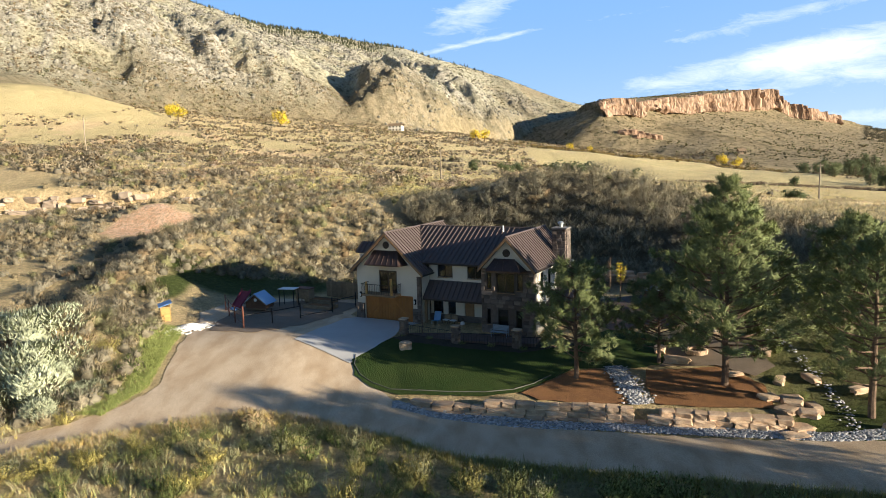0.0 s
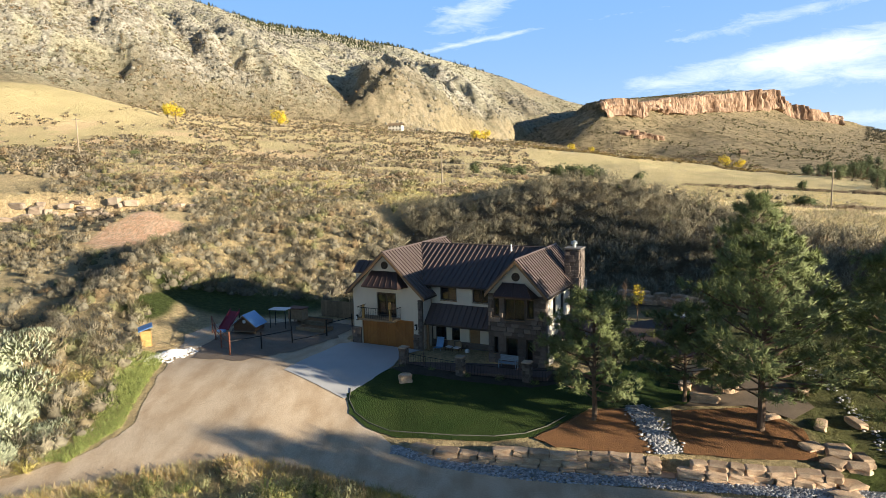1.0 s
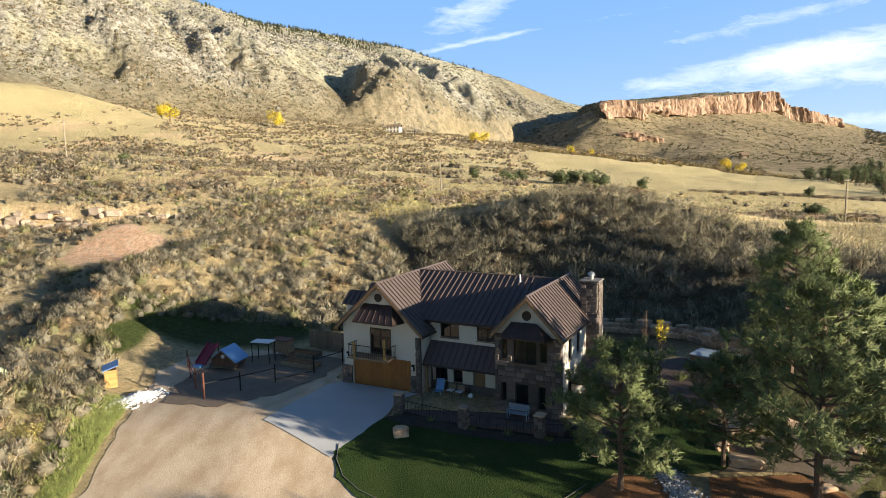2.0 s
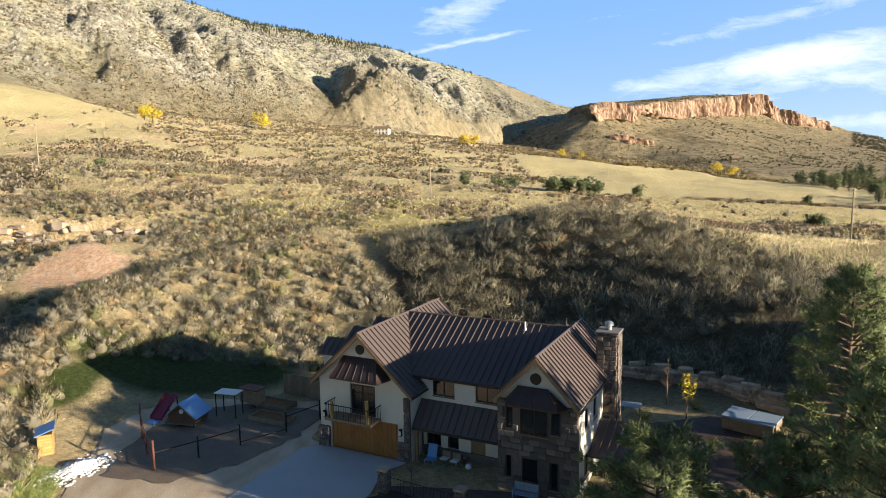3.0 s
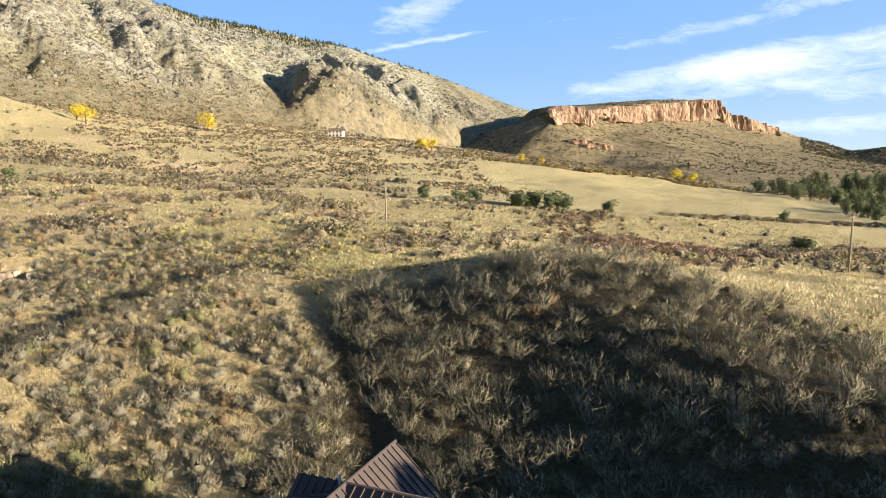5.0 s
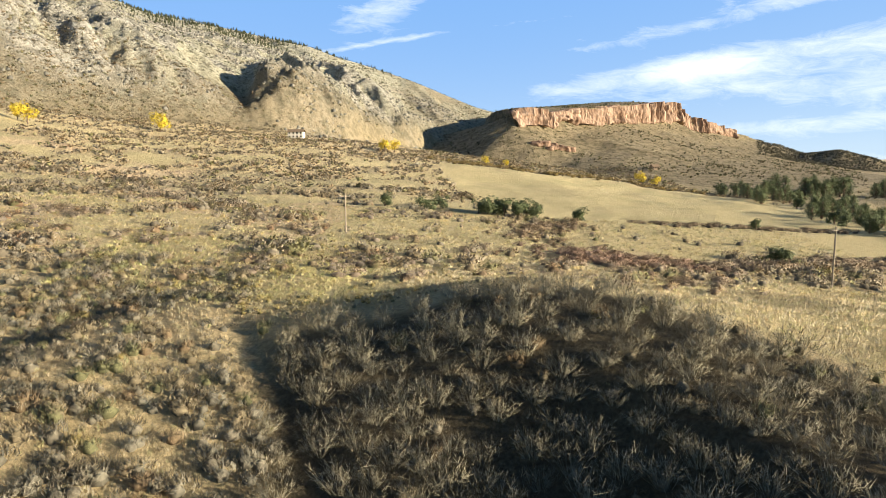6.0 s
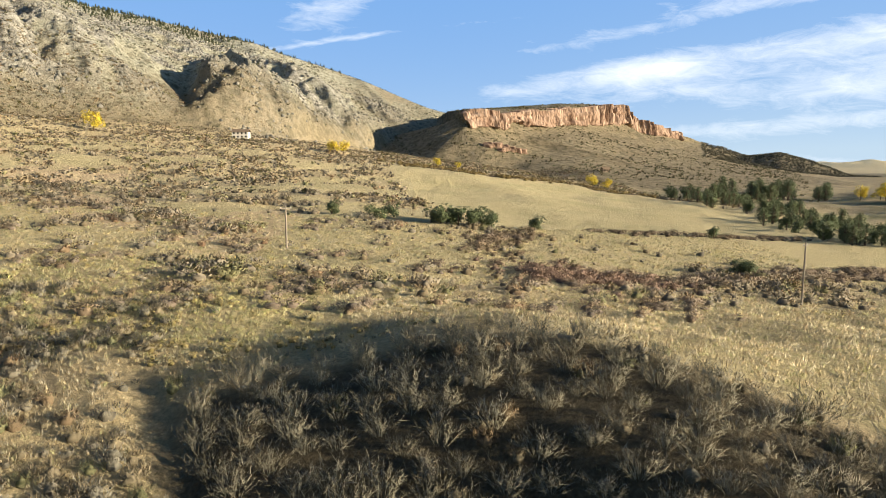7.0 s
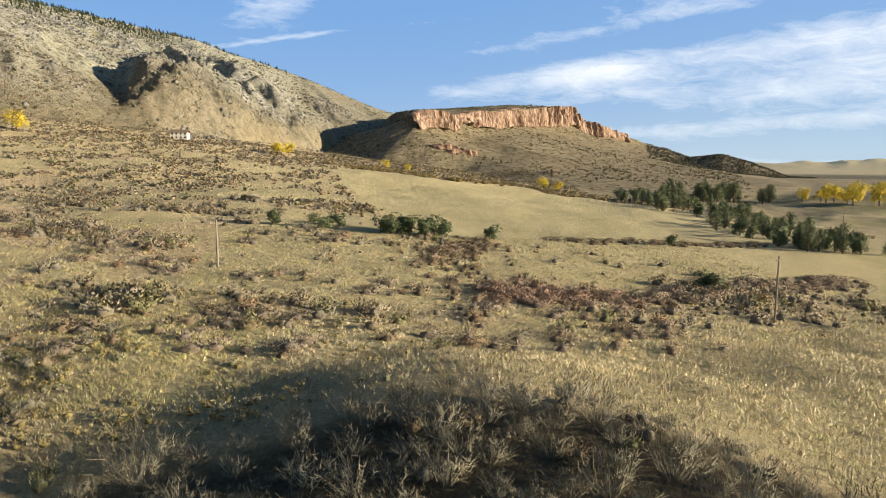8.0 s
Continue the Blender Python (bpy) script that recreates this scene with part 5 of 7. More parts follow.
PALE_BLUE = mat("pale_blue_paint", (0.26, 0.32, 0.37), 0.6, vary=0.15, scale=3, fine=30, bump=0.1)
bench = on_patio("garden_bench", 15.5, -1.45, 0, "pale blue slatted garden bench by the bay", "bench")
for k in range(4):
    box_part("seat_slat", PALE_BLUE, bench, -0.75, 0.75, -0.25 + 0.13 * k, -0.14 + 0.13 * k, 0.42, 0.45, 0.005)
for k in range(4):
    box_part("back_slat", PALE_BLUE, bench, -0.75, 0.75, 0.27, 0.30, 0.52 + 0.12 * k, 0.62 + 0.12 * k, 0.005)
for sx in (-0.7, 0.7):
    box_part("leg", PALE_BLUE, bench, sx - 0.03, sx + 0.03, -0.25, -0.19, 0, 0.62)
    box_part("leg", PALE_BLUE, bench, sx - 0.03, sx + 0.03, 0.24, 0.30, 0, 1.0)
    box_part("armrest", PALE_BLUE, bench, sx - 0.04, sx + 0.04, -0.27, 0.26, 0.625, 0.66, 0.005)
chair = on_patio("deck_chair", 8.2, 0.75, 8, "blue slatted reclining deck chair on the porch", "chair")
for k in range(5):
    box_part("seat_slat", BLUE, chair, -0.3, 0.3, -0.5 + 0.13 * k, -0.39 + 0.13 * k, 0.36 - 0.015 * k, 0.38 - 0.015 * k, 0.004)
bm = prism(bmesh.new(), [(-0.32, 0.18, 0.3), (0.32, 0.18, 0.3), (0.32, 0.55, 1.05), (-0.32, 0.55, 1.05)], (0, 0.03, 0.02))
part("backrest", bm, BLUE, chair)
for sx in (-0.3, 0.3):
    box_part("leg", PALE, chair, sx - 0.025, sx + 0.025, -0.48, -0.43, 0, 0.35)
    box_part("leg", PALE, chair, sx - 0.025, sx + 0.025, 0.15, 0.2, 0, 0.29)
for u, w, c in ((9.15, 0.9, PALE), (9.9, 0.85, WOOD)):
    ch = on_patio("porch_chair", u, w, -5, "low porch chair with a pale cushion", "chair", group="porch chairs")
    box_part("seat", WOOD, ch, -0.32, 0.32, -0.3, 0.3, 0.32, 0.38, 0.02)
    box_part("cushion", PALE, ch, -0.28, 0.28, -0.26, 0.2, 0.385, 0.47, 0.04)
    box_part("backrest", WOOD, ch, -0.32, 0.32, 0.24, 0.3, 0.385, 0.85, 0.02)
    for sx in (-0.28, 0.28):
        for sy in (-0.26, 0.26):
            box_part("leg", WOOD, ch, sx - 0.03, sx + 0.03, sy - 0.03, sy + 0.03, 0, 0.32, 0.005)
ball = on_patio("white_globe", 10.9, 0.75, 0, "white round garden globe on the porch", "ornament")
bm = bmesh.new()
bmesh.ops.create_uvsphere(bm, u_segments=16, v_segments=10, radius=0.21, matrix=Matrix.Translation((0, 0, 0.24)))
part("globe", bm, PALE, ball, smooth=True)
bm = bmesh.new()
tube(bm, (0, 0, 0), (0, 0, 0.06), 0.12, 0.1, 12)
part("foot", bm, IRON, ball)
fire = thing("fire_ring", pose(18.8, 32.4, on_ground(18.8, 32.4) + 0.1), "pale round stone fire ring on the sandy circle", "fire pit")
for k in range(14):
    a = k / 14 * 6.283
    ob = new("stone", boulders[k % 8])
    ob.parent = fire
    ob.matrix_local = pose(0.72 * math.cos(a), 0.72 * math.sin(a), 0.16, 0, 0, math.degrees(a) + 90) @ Matrix.Diagonal((0.36, 0.26, 0.34, 1))
# side porch roof, hot tub and steps on the shaded side
porch = roof_slope([(18.35, 4.9, 5.6), (21.2, 4.9, 5.6), (21.2, 1.6, 4.5), (18.35, 1.6, 4.5)], label="bronze side-porch roof")
for u in (21.0,):
    for w in (1.8, 4.7):
        box_part("porch_post", FASCIA, house, u - 0.08, u + 0.08, w - 0.08, w + 0.08, G0 + 0.3, 4.6 if w < 3 else 5.55, 0.01)
tub = thing("hot_tub", pose(19.4, 43.2, on_ground(19.4, 43.2) + 0.1, 0, 0, -40), "covered square hot tub with a pale blue-grey lid", "hot tub")
box_part("cabinet", WOOD, tub, -1.6, 1.6, -1.05, 1.05, 0, 0.82, 0.04)
box_part("cover", PALE_BLUE, tub, -1.65, 0.0, -1.1, 1.1, 0.822, 0.94, 0.03)
box_part("cover", PALE_BLUE, tub, 0.02, 1.65, -1.1, 1.1, 0.822, 0.94, 0.03)
table = thing("patio_table", pose(12.6, 47.6, on_ground(12.6, 47.6) + 0.1, 0, 0, -20), "glass-topped patio table by the chimney", "table")
box_part("tabletop", PALE_BLUE, table, -0.7, 0.7, -0.5, 0.5, 0.71, 0.74, 0.01)
for sx in (-0.6, 0.6):
    for sy in (-0.4, 0.4):
        box_part("leg", IRON, table, sx - 0.025, sx + 0.025, sy - 0.025, sy + 0.025, 0, 0.71, 0)

# ---- scrub, grass and trees ----
rng = np.random.default_rng(7)


def shrub_template(stems, leaves, stem_w, leaf_w, seed, upright=0.75):
    """Triangles of a one-metre shrub: thin stems fanning out from the root and small leaf flakes on their upper parts."""
    r = np.random.default_rng(seed)
    tris, shade = [], []
    a = r.uniform(0, 2 * np.pi, stems)
    lean = r.uniform(0.05, 1.0, stems) ** 0.8 * (1.25 - upright)
    ln = r.uniform(0.6, 1.08, stems) * (1 - 0.3 * lean)
    base = np.stack([np.cos(a), np.sin(a), 0 * a], 1) * r.uniform(0, 0.22, stems)[:, None]
    way = np.stack([np.cos(a) * np.sin(lean * 1.2), np.sin(a) * np.sin(lean * 1.2), np.cos(lean * 1.2)], 1)
    tip = base + way * ln[:, None] + np.stack([0 * a, 0 * a, 0.08 * ln], 1)
    mid = (base + tip) / 2 + np.stack([np.cos(a), np.sin(a), 0 * a], 1) * (0.06 * lean)[:, None]
    side = np.cross(way, r.normal(size=(stems, 3)))
    side /= np.linalg.norm(side, axis=1)[:, None]
    # shade painted into the stems: dark at the root, full at the tip
    for k in range(stems):
        s = side[k] * stem_w
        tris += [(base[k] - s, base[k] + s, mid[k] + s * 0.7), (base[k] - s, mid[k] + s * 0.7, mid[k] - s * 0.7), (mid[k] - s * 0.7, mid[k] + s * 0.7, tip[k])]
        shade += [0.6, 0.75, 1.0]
    pick = r.integers(0, stems, leaves)
    f = r.uniform(0.35, 1.0, leaves) ** 0.8
    c = base[pick] + (tip[pick] - base[pick]) * f[:, None] + r.normal(size=(leaves, 3)) * 0.035
    d1, d2 = r.normal(size=(leaves, 3)), r.normal(size=(leaves, 3))
    d1[:, 2] = np.abs(d1[:, 2]) + 0.6
    d1 /= np.linalg.norm(d1, axis=1)[:, None]
    d2 /= np.linalg.norm(d2, axis=1)[:, None]
    # leaf flakes are painted brighter the nearer they sit to the tips
    for k in range(leaves):
        w = leaf_w * r.uniform(0.6, 1.4)
        tris.append((c[k] - d2[k] * w * 0.5, c[k] + d2[k] * w * 0.5, c[k] + d1[k] * w * 1.7))
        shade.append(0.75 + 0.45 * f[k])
    return np.array(tris), np.array(shade)


def plume_template(stems, flakes, seed, thin=1.0):
    """Triangles of a one-metre leafless shrub: stems fanning up from the root, with brushes of twigs towards their tips."""
    r = np.random.default_rng(seed)
    n = stems + flakes
    a = r.uniform(0, 2 * np.pi, stems)
    lean = r.uniform(0, 1, stems) ** 0.7 * 0.78
    ln = r.uniform(0.6, 1.08, stems) * (1 - 0.28 * lean)
    base = np.stack([np.cos(a), np.sin(a), 0 * a], 1) * (r.uniform(0.02, 0.2, stems) + 0.1 * lean)[:, None]
    way = np.stack([np.cos(a) * np.sin(lean), np.sin(a) * np.sin(lean), np.cos(lean)], 1)
    tip = base + way * ln[:, None] + r.normal(0, 0.05, (stems, 3))
    pick = r.integers(0, stems, flakes)
    f = r.uniform(0.35, 0.95, flakes) ** 0.8
    start = np.concatenate([base, base[pick] + (tip - base)[pick] * f[:, None] + r.normal(0, 0.03, (flakes, 3))])
    end = np.concatenate([tip, start[stems:] + (way[pick] * 0.85 + r.normal(0, 0.5, (flakes, 3))) * r.uniform(0.10, 0.24, (flakes, 1))])
    side = np.cross(end - start, r.normal(size=(n, 3)))
    side /= np.linalg.norm(side, axis=1)[:, None]
    w = np.where(np.arange(n) < stems, 0.010, 0.015)[:, None] * thin
    # colour painted darker towards the root, standing in for inner shade
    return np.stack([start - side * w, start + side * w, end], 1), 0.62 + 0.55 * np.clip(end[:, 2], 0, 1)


def dome_template(flakes, wide, long, seed, ragged=0.2, sides=9):
    """Triangles of a rounded one-metre bush: a dense uneven heart under fine upright twig flakes on a few lobes."""
    r = np.random.default_rng(seed)
    lobes = r.normal(size=(4, 3)) * (0.17, 0.17, 0.03) + (0, 0, 0.28)
    rad = r.uniform(0.24, 0.36, 4)
    pick = r.integers(0, 4, flakes)
    d = r.normal(size=(flakes, 3))
    d[:, 2] = np.abs(d[:, 2]) * 1.1 - 0.12
    d /= np.linalg.norm(d, axis=1)[:, None]
    c = lobes[pick] + d * (rad[pick] * r.uniform(0.72, 1.0, flakes))[:, None] * (1, 1, 1.15)
    c[:, 2] = np.maximum(c[:, 2], 0.03)
    up = d * 0.55 + np.array((0, 0, 0.75)) + r.normal(size=(flakes, 3)) * ragged
    up /= np.linalg.norm(up, axis=1)[:, None]
    side = np.cross(up, r.normal(size=(flakes, 3)))
    side /= np.linalg.norm(side, axis=1)[:, None]
    w, ln = wide * r.uniform(0.6, 1.3, (flakes, 1)), long * r.uniform(0.6, 1.4, (flakes, 1))
    tris = np.stack([c - side * w * 0.5 - up * ln * 0.5, c + side * w * 0.5 - up * ln * 0.5, c + up * ln * 0.5], 1)
    a = np.arange(sides) * 2 * np.pi / sides
    rings = [np.stack([np.cos(a) * w0, np.sin(a) * w0, 0 * a + z0], 1) * r.uniform(0.78, 1.15, (sides, 1)) for w0, z0 in ((0.20, -0.04), (0.22, 0.14), (0.13, 0.27))]
    top = np.array((r.normal(0, 0.05), r.normal(0, 0.05), 0.34))
    heart = []
    for k in range(sides):
        j = (k + 1) % sides
        for lo, hi in zip(rings, rings[1:]):
            heart += [(lo[k], lo[j], hi[j]), (lo[k], hi[j], hi[k])]
        heart.append((rings[2][k], rings[2][j], top))
    heart = np.array(heart)
    # painted shade: flakes darker low down, the heart darkest
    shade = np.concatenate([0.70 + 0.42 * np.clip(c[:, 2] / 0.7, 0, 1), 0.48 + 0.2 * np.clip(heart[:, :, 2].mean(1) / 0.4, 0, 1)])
    return np.concatenate([tris, heart]), shade


def scatter(name, places, sizes, tints, templates, material, label, category, tilt=0.12, soft=0.75, up=0.8):
    """Joins one turned and scaled template per place into one mesh of kind stuff."""
    vs, cs, ms = [], [], []
    which = rng.integers(0, len(templates), len(places))
    turn = rng.uniform(0, 2 * np.pi, len(places))
    lean = rng.normal(0, tilt, (len(places), 2))
    for k, (tris, shade) in enumerate(templates):
        idx = np.nonzero(which == k)[0]
        if not len(idx):
            continue
        c, s = np.cos(turn[idx])[:, None, None], np.sin(turn[idx])[:, None, None]
        x, y, z = tris[None, ..., 0], tris[None, ..., 1], tris[None, ..., 2]
        sx, sz = sizes[idx, 0][:, None, None], sizes[idx, 1][:, None, None]
        v = np.stack([(c * x - s * y) * sx + lean[idx, 0][:, None, None] * z * sz, (s * x + c * y) * sx + lean[idx, 1][:, None, None] * z * sz, z * sz], -1)
        v += places[idx][:, None, None, :]
        vs.append(v.reshape(-1, 3))
        mid = places[idx] + np.stack([0 * sizes[idx, 1], 0 * sizes[idx, 1], sizes[idx, 1] * 0.3], 1)
        ms.append(np.repeat(mid, tris.shape[0], 0))
        # each bush's own hue times the shade painted on its triangles
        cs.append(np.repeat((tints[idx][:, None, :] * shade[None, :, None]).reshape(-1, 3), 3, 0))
    v, c = np.concatenate(vs), np.concatenate(cs)
    nrm = None
    if soft:
        v, nrm = leafy(v, np.concatenate(ms), up, soft)
    me = array_mesh(name, v, np.arange(len(v)).reshape(-1, 3), material, normals=nrm)
    att = me.color_attributes.new("tint", "FLOAT_COLOR", "POINT")
    att.data.foreach_set("color", np.concatenate([c, np.ones((len(c), 1))], 1).astype(np.float32).ravel())
    return tagged(new(name, me), label, category, kind="stuff")


def shaded_mesh(name, template, material):
    tris, shade = template
    v, nrm = leafy(tris.reshape(-1, 3).copy(), np.array((0, 0, 0.3)), 0.9, 0.7)
    me = array_mesh(name, v, np.arange(len(tris) * 3).reshape(-1, 3), material, normals=nrm)
    # the painted shade goes into the vertex colour
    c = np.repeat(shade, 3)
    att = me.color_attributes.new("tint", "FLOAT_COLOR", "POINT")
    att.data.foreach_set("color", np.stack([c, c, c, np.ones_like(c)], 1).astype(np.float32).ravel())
    return me


TINTS = np.array([(1.0, 1.0, 1.0), (1.05, 0.98, 0.85), (1.02, 0.84, 0.68), (0.86, 0.95, 0.66), (1.22, 1.1, 0.62), (0.92, 0.95, 0.98)])


def tint_of(n, weights):
    w = np.array(weights, float)
    t = TINTS[rng.choice(len(TINTS), n, p=w / w.sum())]
    return t * rng.uniform(0.84, 1.14, (n, 1))


def bare(x, y):
    """True where nothing wild grows: road, yard, house, patio, lawn."""
    in_yard = (y < toe_line(x) + 1.5) & (x > np.interp(y, (20, 26, 29, 37, 43, 55, 62), (-30, -25.5, -25, -26, -28, -33, -34))) & (y > np.interp(x, (-30, -20, -14, -9, -4, 0, 6, 12, 18, 45), (19, 22.3, 24.2, 23.5, 20.5, 18, 16.2, 15, 13.8, 7)))
    scar = ((x + 50) / 7.5) ** 2 + ((y - 84.5) / 5.5) ** 2 < 0.6 + 0.8 * vnoise(x * 0.4, y * 0.4, 7)
    wash = (np.abs(x - np.interp(y, (60, 69, 74, 79, 89, 98, 110), (-2.7, -3.8, -4.8, -6.2, -10.2, -14.0, -20))) < 1.5) & (y > 62) & (y < 100)
    return in_yard | scar | wash


def spread_points(n, x0, x1, y0, y1, keep, by_sight=True):
    x = rng.uniform(x0, x1, n)
    y = rng.uniform(y0, y1, n)
    ok = (rng.uniform(0, 1, n) < keep(x, y)) & ~bare(x, y)
    x, y = x[ok], y[ok]
    return np.stack([x, y, heights(x, y)], 1)


def in_sight(x, y, wide=46):
    a = np.degrees(np.arctan2(x, y + 22))
    b = np.degrees(np.arctan2(x - 3, y - 50))
    return ((a > -37) & (a < 35)) | ((y > 55) & (b > -22) & (b < 50))


def scrub_density(x, y):
    z = land(x, y)[1]
    n = fbm(x * 0.05, y * 0.05, 3, 131)
    d = 0.5 + 0.5 * step01(0.4, 0.6, n)
    d = d * np.clip(1 - 1.1 * z["gold"], 0, 1) * (1 - 0.8 * z["earth"])
    return np.clip(d, 0, 1) * in_sight(x, y)


# near shrubs: things of their own on the shaded mound and the slope beside it
near_meshes = [shaded_mesh("shrub", plume_template(50, 400, 200 + k, 0.58), TWIGS_OB) for k in range(7)]
mound = spread_points(4200, -9, 44, 44, 100, lambda x, y: 0.95 * in_sight(x, y) * (y < mound_edge(x) - 1.5 + 4 * (fbm(x * 0.1, y * 0.1, 2, 77) - 0.5)))
chosen = []
for p in mound:
    if all((p[0] - o[0]) ** 2 + (p[1] - o[1]) ** 2 > 4.2 for o in chosen):
        chosen.append(p)
chosen = sorted(chosen, key=lambda p: (p[0] - 12) ** 2 + (p[1] - 74) ** 2)[:300]
for p in chosen:
    ob = new("shrub", near_meshes[rng.integers(0, 7)])
    s = rng.uniform(1.5, 2.8)
    ob.matrix_world = pose(p[0], p[1], p[2] - 0.08, rng.uniform(-7, 7), rng.uniform(-7, 7), rng.uniform(0, 360)) @ Matrix.Diagonal((s * 1.1, s * 1.1, s * rng.uniform(0.8, 1.05), 1))
    tagged(ob, "leafless grey-brown mountain shrub on the mound", "shrub", "shrubs on the mound")

mid_templates = [dome_template(160, 0.023, 0.20, 300 + k, 0.34, 5) for k in range(8)]
far_templates = [dome_template(54, 0.065, 0.13, 420 + k, 0.25, 5) for k in range(8)]
willow_templates = [dome_template(190, 0.034, 0.12, 490 + k, 0.3, 6) for k in range(6)]
dot_templates = [dome_template(10, 0.24, 0.28, 450 + k, 0.25, 3) for k in range(8)]
def spaced(x0, x1, y0, y1, cell, keep):
    """Places about one cell apart, thinned by keep and never closer than two thirds of a cell."""
    gx, gy = np.meshgrid(np.arange(x0, x1, cell), np.arange(y0, y1, cell))
    x = gx.ravel() + rng.uniform(-0.42, 0.42, gx.size) * cell
    y = gy.ravel() + rng.uniform(-0.42, 0.42, gx.size) * cell
    ok = (rng.uniform(0, 1, len(x)) < keep(x, y)) & ~bare(x, y)
    x, y = x[ok], y[ok]
    return np.stack([x, y, heights(x, y) - 0.05], 1)


def clumped(x, y, seed, lo=0.36, hi=0.56):
    return step01(lo, hi, fbm(x * 0.11, y * 0.11, 3, seed))


# thick brush on the bank and the slope above the yard
p = spaced(-46, -7, 24, 84, 1.35, lambda x, y: in_sight(x, y) * (0.62 + 0.38 * clumped(x, y, 201)) * np.where(y < 46, 1.0, 0.85) * (1 - 0.8 * land(x, y)[1]["earth"]))
n = len(p)
s = rng.uniform(1.5, 3.1, n)
scatter("scrub", p, np.stack([s * 1.05, s * rng.uniform(0.62, 0.85, n)], 1), tint_of(n, (5, 3, 0.8, 1.6, 0.1, 5)), mid_templates, TWIGS, "dense grey-green brush on the bank above the yard", "scrub", 0.1, 0.82, 0.55)
# the brushy slope between yard and ledge, left of the mound, and round the mound
p = spaced(-80, 60, 60, 130, 1.45, lambda x, y: np.where((y < 84) & (x > -46) & (x < -7), 0.0, 1.0) * scrub_density(x, y) * (0.5 + 0.5 * clumped(x, y, 203)) * np.where((x > -11) & (x < 47) & (y > 61) & (y < mound_edge(x)), 0.45, 1.0) * np.where(x < -5, 1.0, 0.75) * ~((x > -14) & (y > mound_edge(x)) & (y < 132)))
n = len(p)
s = rng.uniform(1.2, 2.8, n)
scatter("scrub", p, np.stack([s * 1.05, s * rng.uniform(0.6, 0.85, n)], 1), tint_of(n, (5, 4, 1.6, 1.6, 0.15, 3)), mid_templates, TWIGS, "grey-brown leafless scrub covering the slopes", "scrub", 0.1, 0.82, 0.55)
p = spread_points(15500, -170, 150, 127, 300, lambda x, y: scrub_density(x, y) * (0.12 + 0.88 * clumped(x * 0.7, y * 0.9, 205)) * np.where(x > -10, np.where(y < 150, 0.3, 0.8), 1.0))
n = len(p)
s = rng.uniform(0.7, 1.6, n) ** 1.7 * 1.5
scatter("scrub", p, np.stack([s * 1.6, s], 1), tint_of(n, (5, 3, 0.5, 1.8, 0, 4)) * (1.22, 1.17, 1.10), far_templates, TWIGS_FAR, "low russet and grey scrub on the open slope", "scrub", 0.12, 0.92, 0.8)
p = spread_points(25000, -420, 260, 290, 720, lambda x, y: 0.9 * scrub_density(x, y))
n = len(p)
s = rng.uniform(1.2, 3.5, n)
scatter("scrub", p, np.stack([s * 1.5, s * 0.8], 1), tint_of(n, (5, 4, 0.6, 1.5, 0, 3)) * (1.25, 1.18, 1.08), dot_templates, TWIGS_FAR, "distant scrub dotted over the foothill", "scrub", 0.12, 0.92, 0.8)

# grass: tufts of bent blades
grass_templates = []
for k in range(6):
    r = np.random.default_rng(500 + k)
    t = []
    for j in range(10):
        a, ln = r.uniform(0, 6.28), r.uniform(0.55, 1.0)
        o = r.normal(0, 0.2, 3) * (1, 1, 0)
        w = np.array((-np.sin(a), np.cos(a), 0)) * 0.03
        t.append((o - w, o + w, o + np.array((np.cos(a) * 0.5 * ln, np.sin(a) * 0.5 * ln, 0.8 * ln))))
    grass_templates.append((np.array(t), np.full(10, 1.0)))
p = spread_points(46000, -42, 100, 62, 150, lambda x, y: in_sight(x, y) * (np.where(x < -6, 0.75, 0.12) + 0.6 * land(x, y)[1]["gold"]) * np.where(x < -8, 1.0, 0.2 + 0.8 * step01(-2, 2, y - mound_edge(x))) * (1 - 0.5 * step01(120, 145, y)))
n = len(p)
s = rng.uniform(0.3, 0.78, n)
pale = step01(0.42, 0.6, fbm(p[:, 0] * 0.09, p[:, 1] * 0.09, 3, 181))[:, None] * step01(3, 14, p[:, 1] - mound_edge(p[:, 0]))[:, None]
green = (step01(8, -8, p[:, 0]) * step01(100, 110, p[:, 1]))[:, None]
hue = tint_of(n, (5, 4, 0.3, 1.4, 0, 1)) * (0.84 + 0.55 * pale) * (1 - green * np.array((0.12, 0.06, 0.28)))
scatter("grass", p, np.stack([s * 1.1, s], 1), hue, grass_templates, STRAW, "pale dry bunch grass over the mound's crest", "grass", 0.3, 0.9)
# yellow-green rabbitbrush and grey sage on the flat left of the crest
p = spread_points(1500, -40, 20, 100, 150, lambda x, y: in_sight(x, y) * step01(0.45, 0.6, fbm(x * 0.07, y * 0.07, 3, 183)) * step01(22, 0, x))
n = len(p)
s = rng.uniform(0.6, 1.3, n)
hue = np.where(rng.uniform(0, 1, (n, 1)) < 0.6, np.array((1.25, 1.15, 0.62)), np.array((1.2, 1.25, 1.05))) * rng.uniform(0.75, 1.15, (n, 1))
scatter("rabbitbrush", p, np.stack([s * 1.3, s * 0.9], 1), hue, far_templates, TWIGS_FAR, "yellow-green rabbitbrush clumps in the dry grass", "brush", 0.12, 0.7, 0.6)

p = spread_points(16000, -90, 130, 128, 236, lambda x, y: in_sight(x, y) * 0.8)
n = len(p)
s = rng.uniform(0.5, 1.2, n)
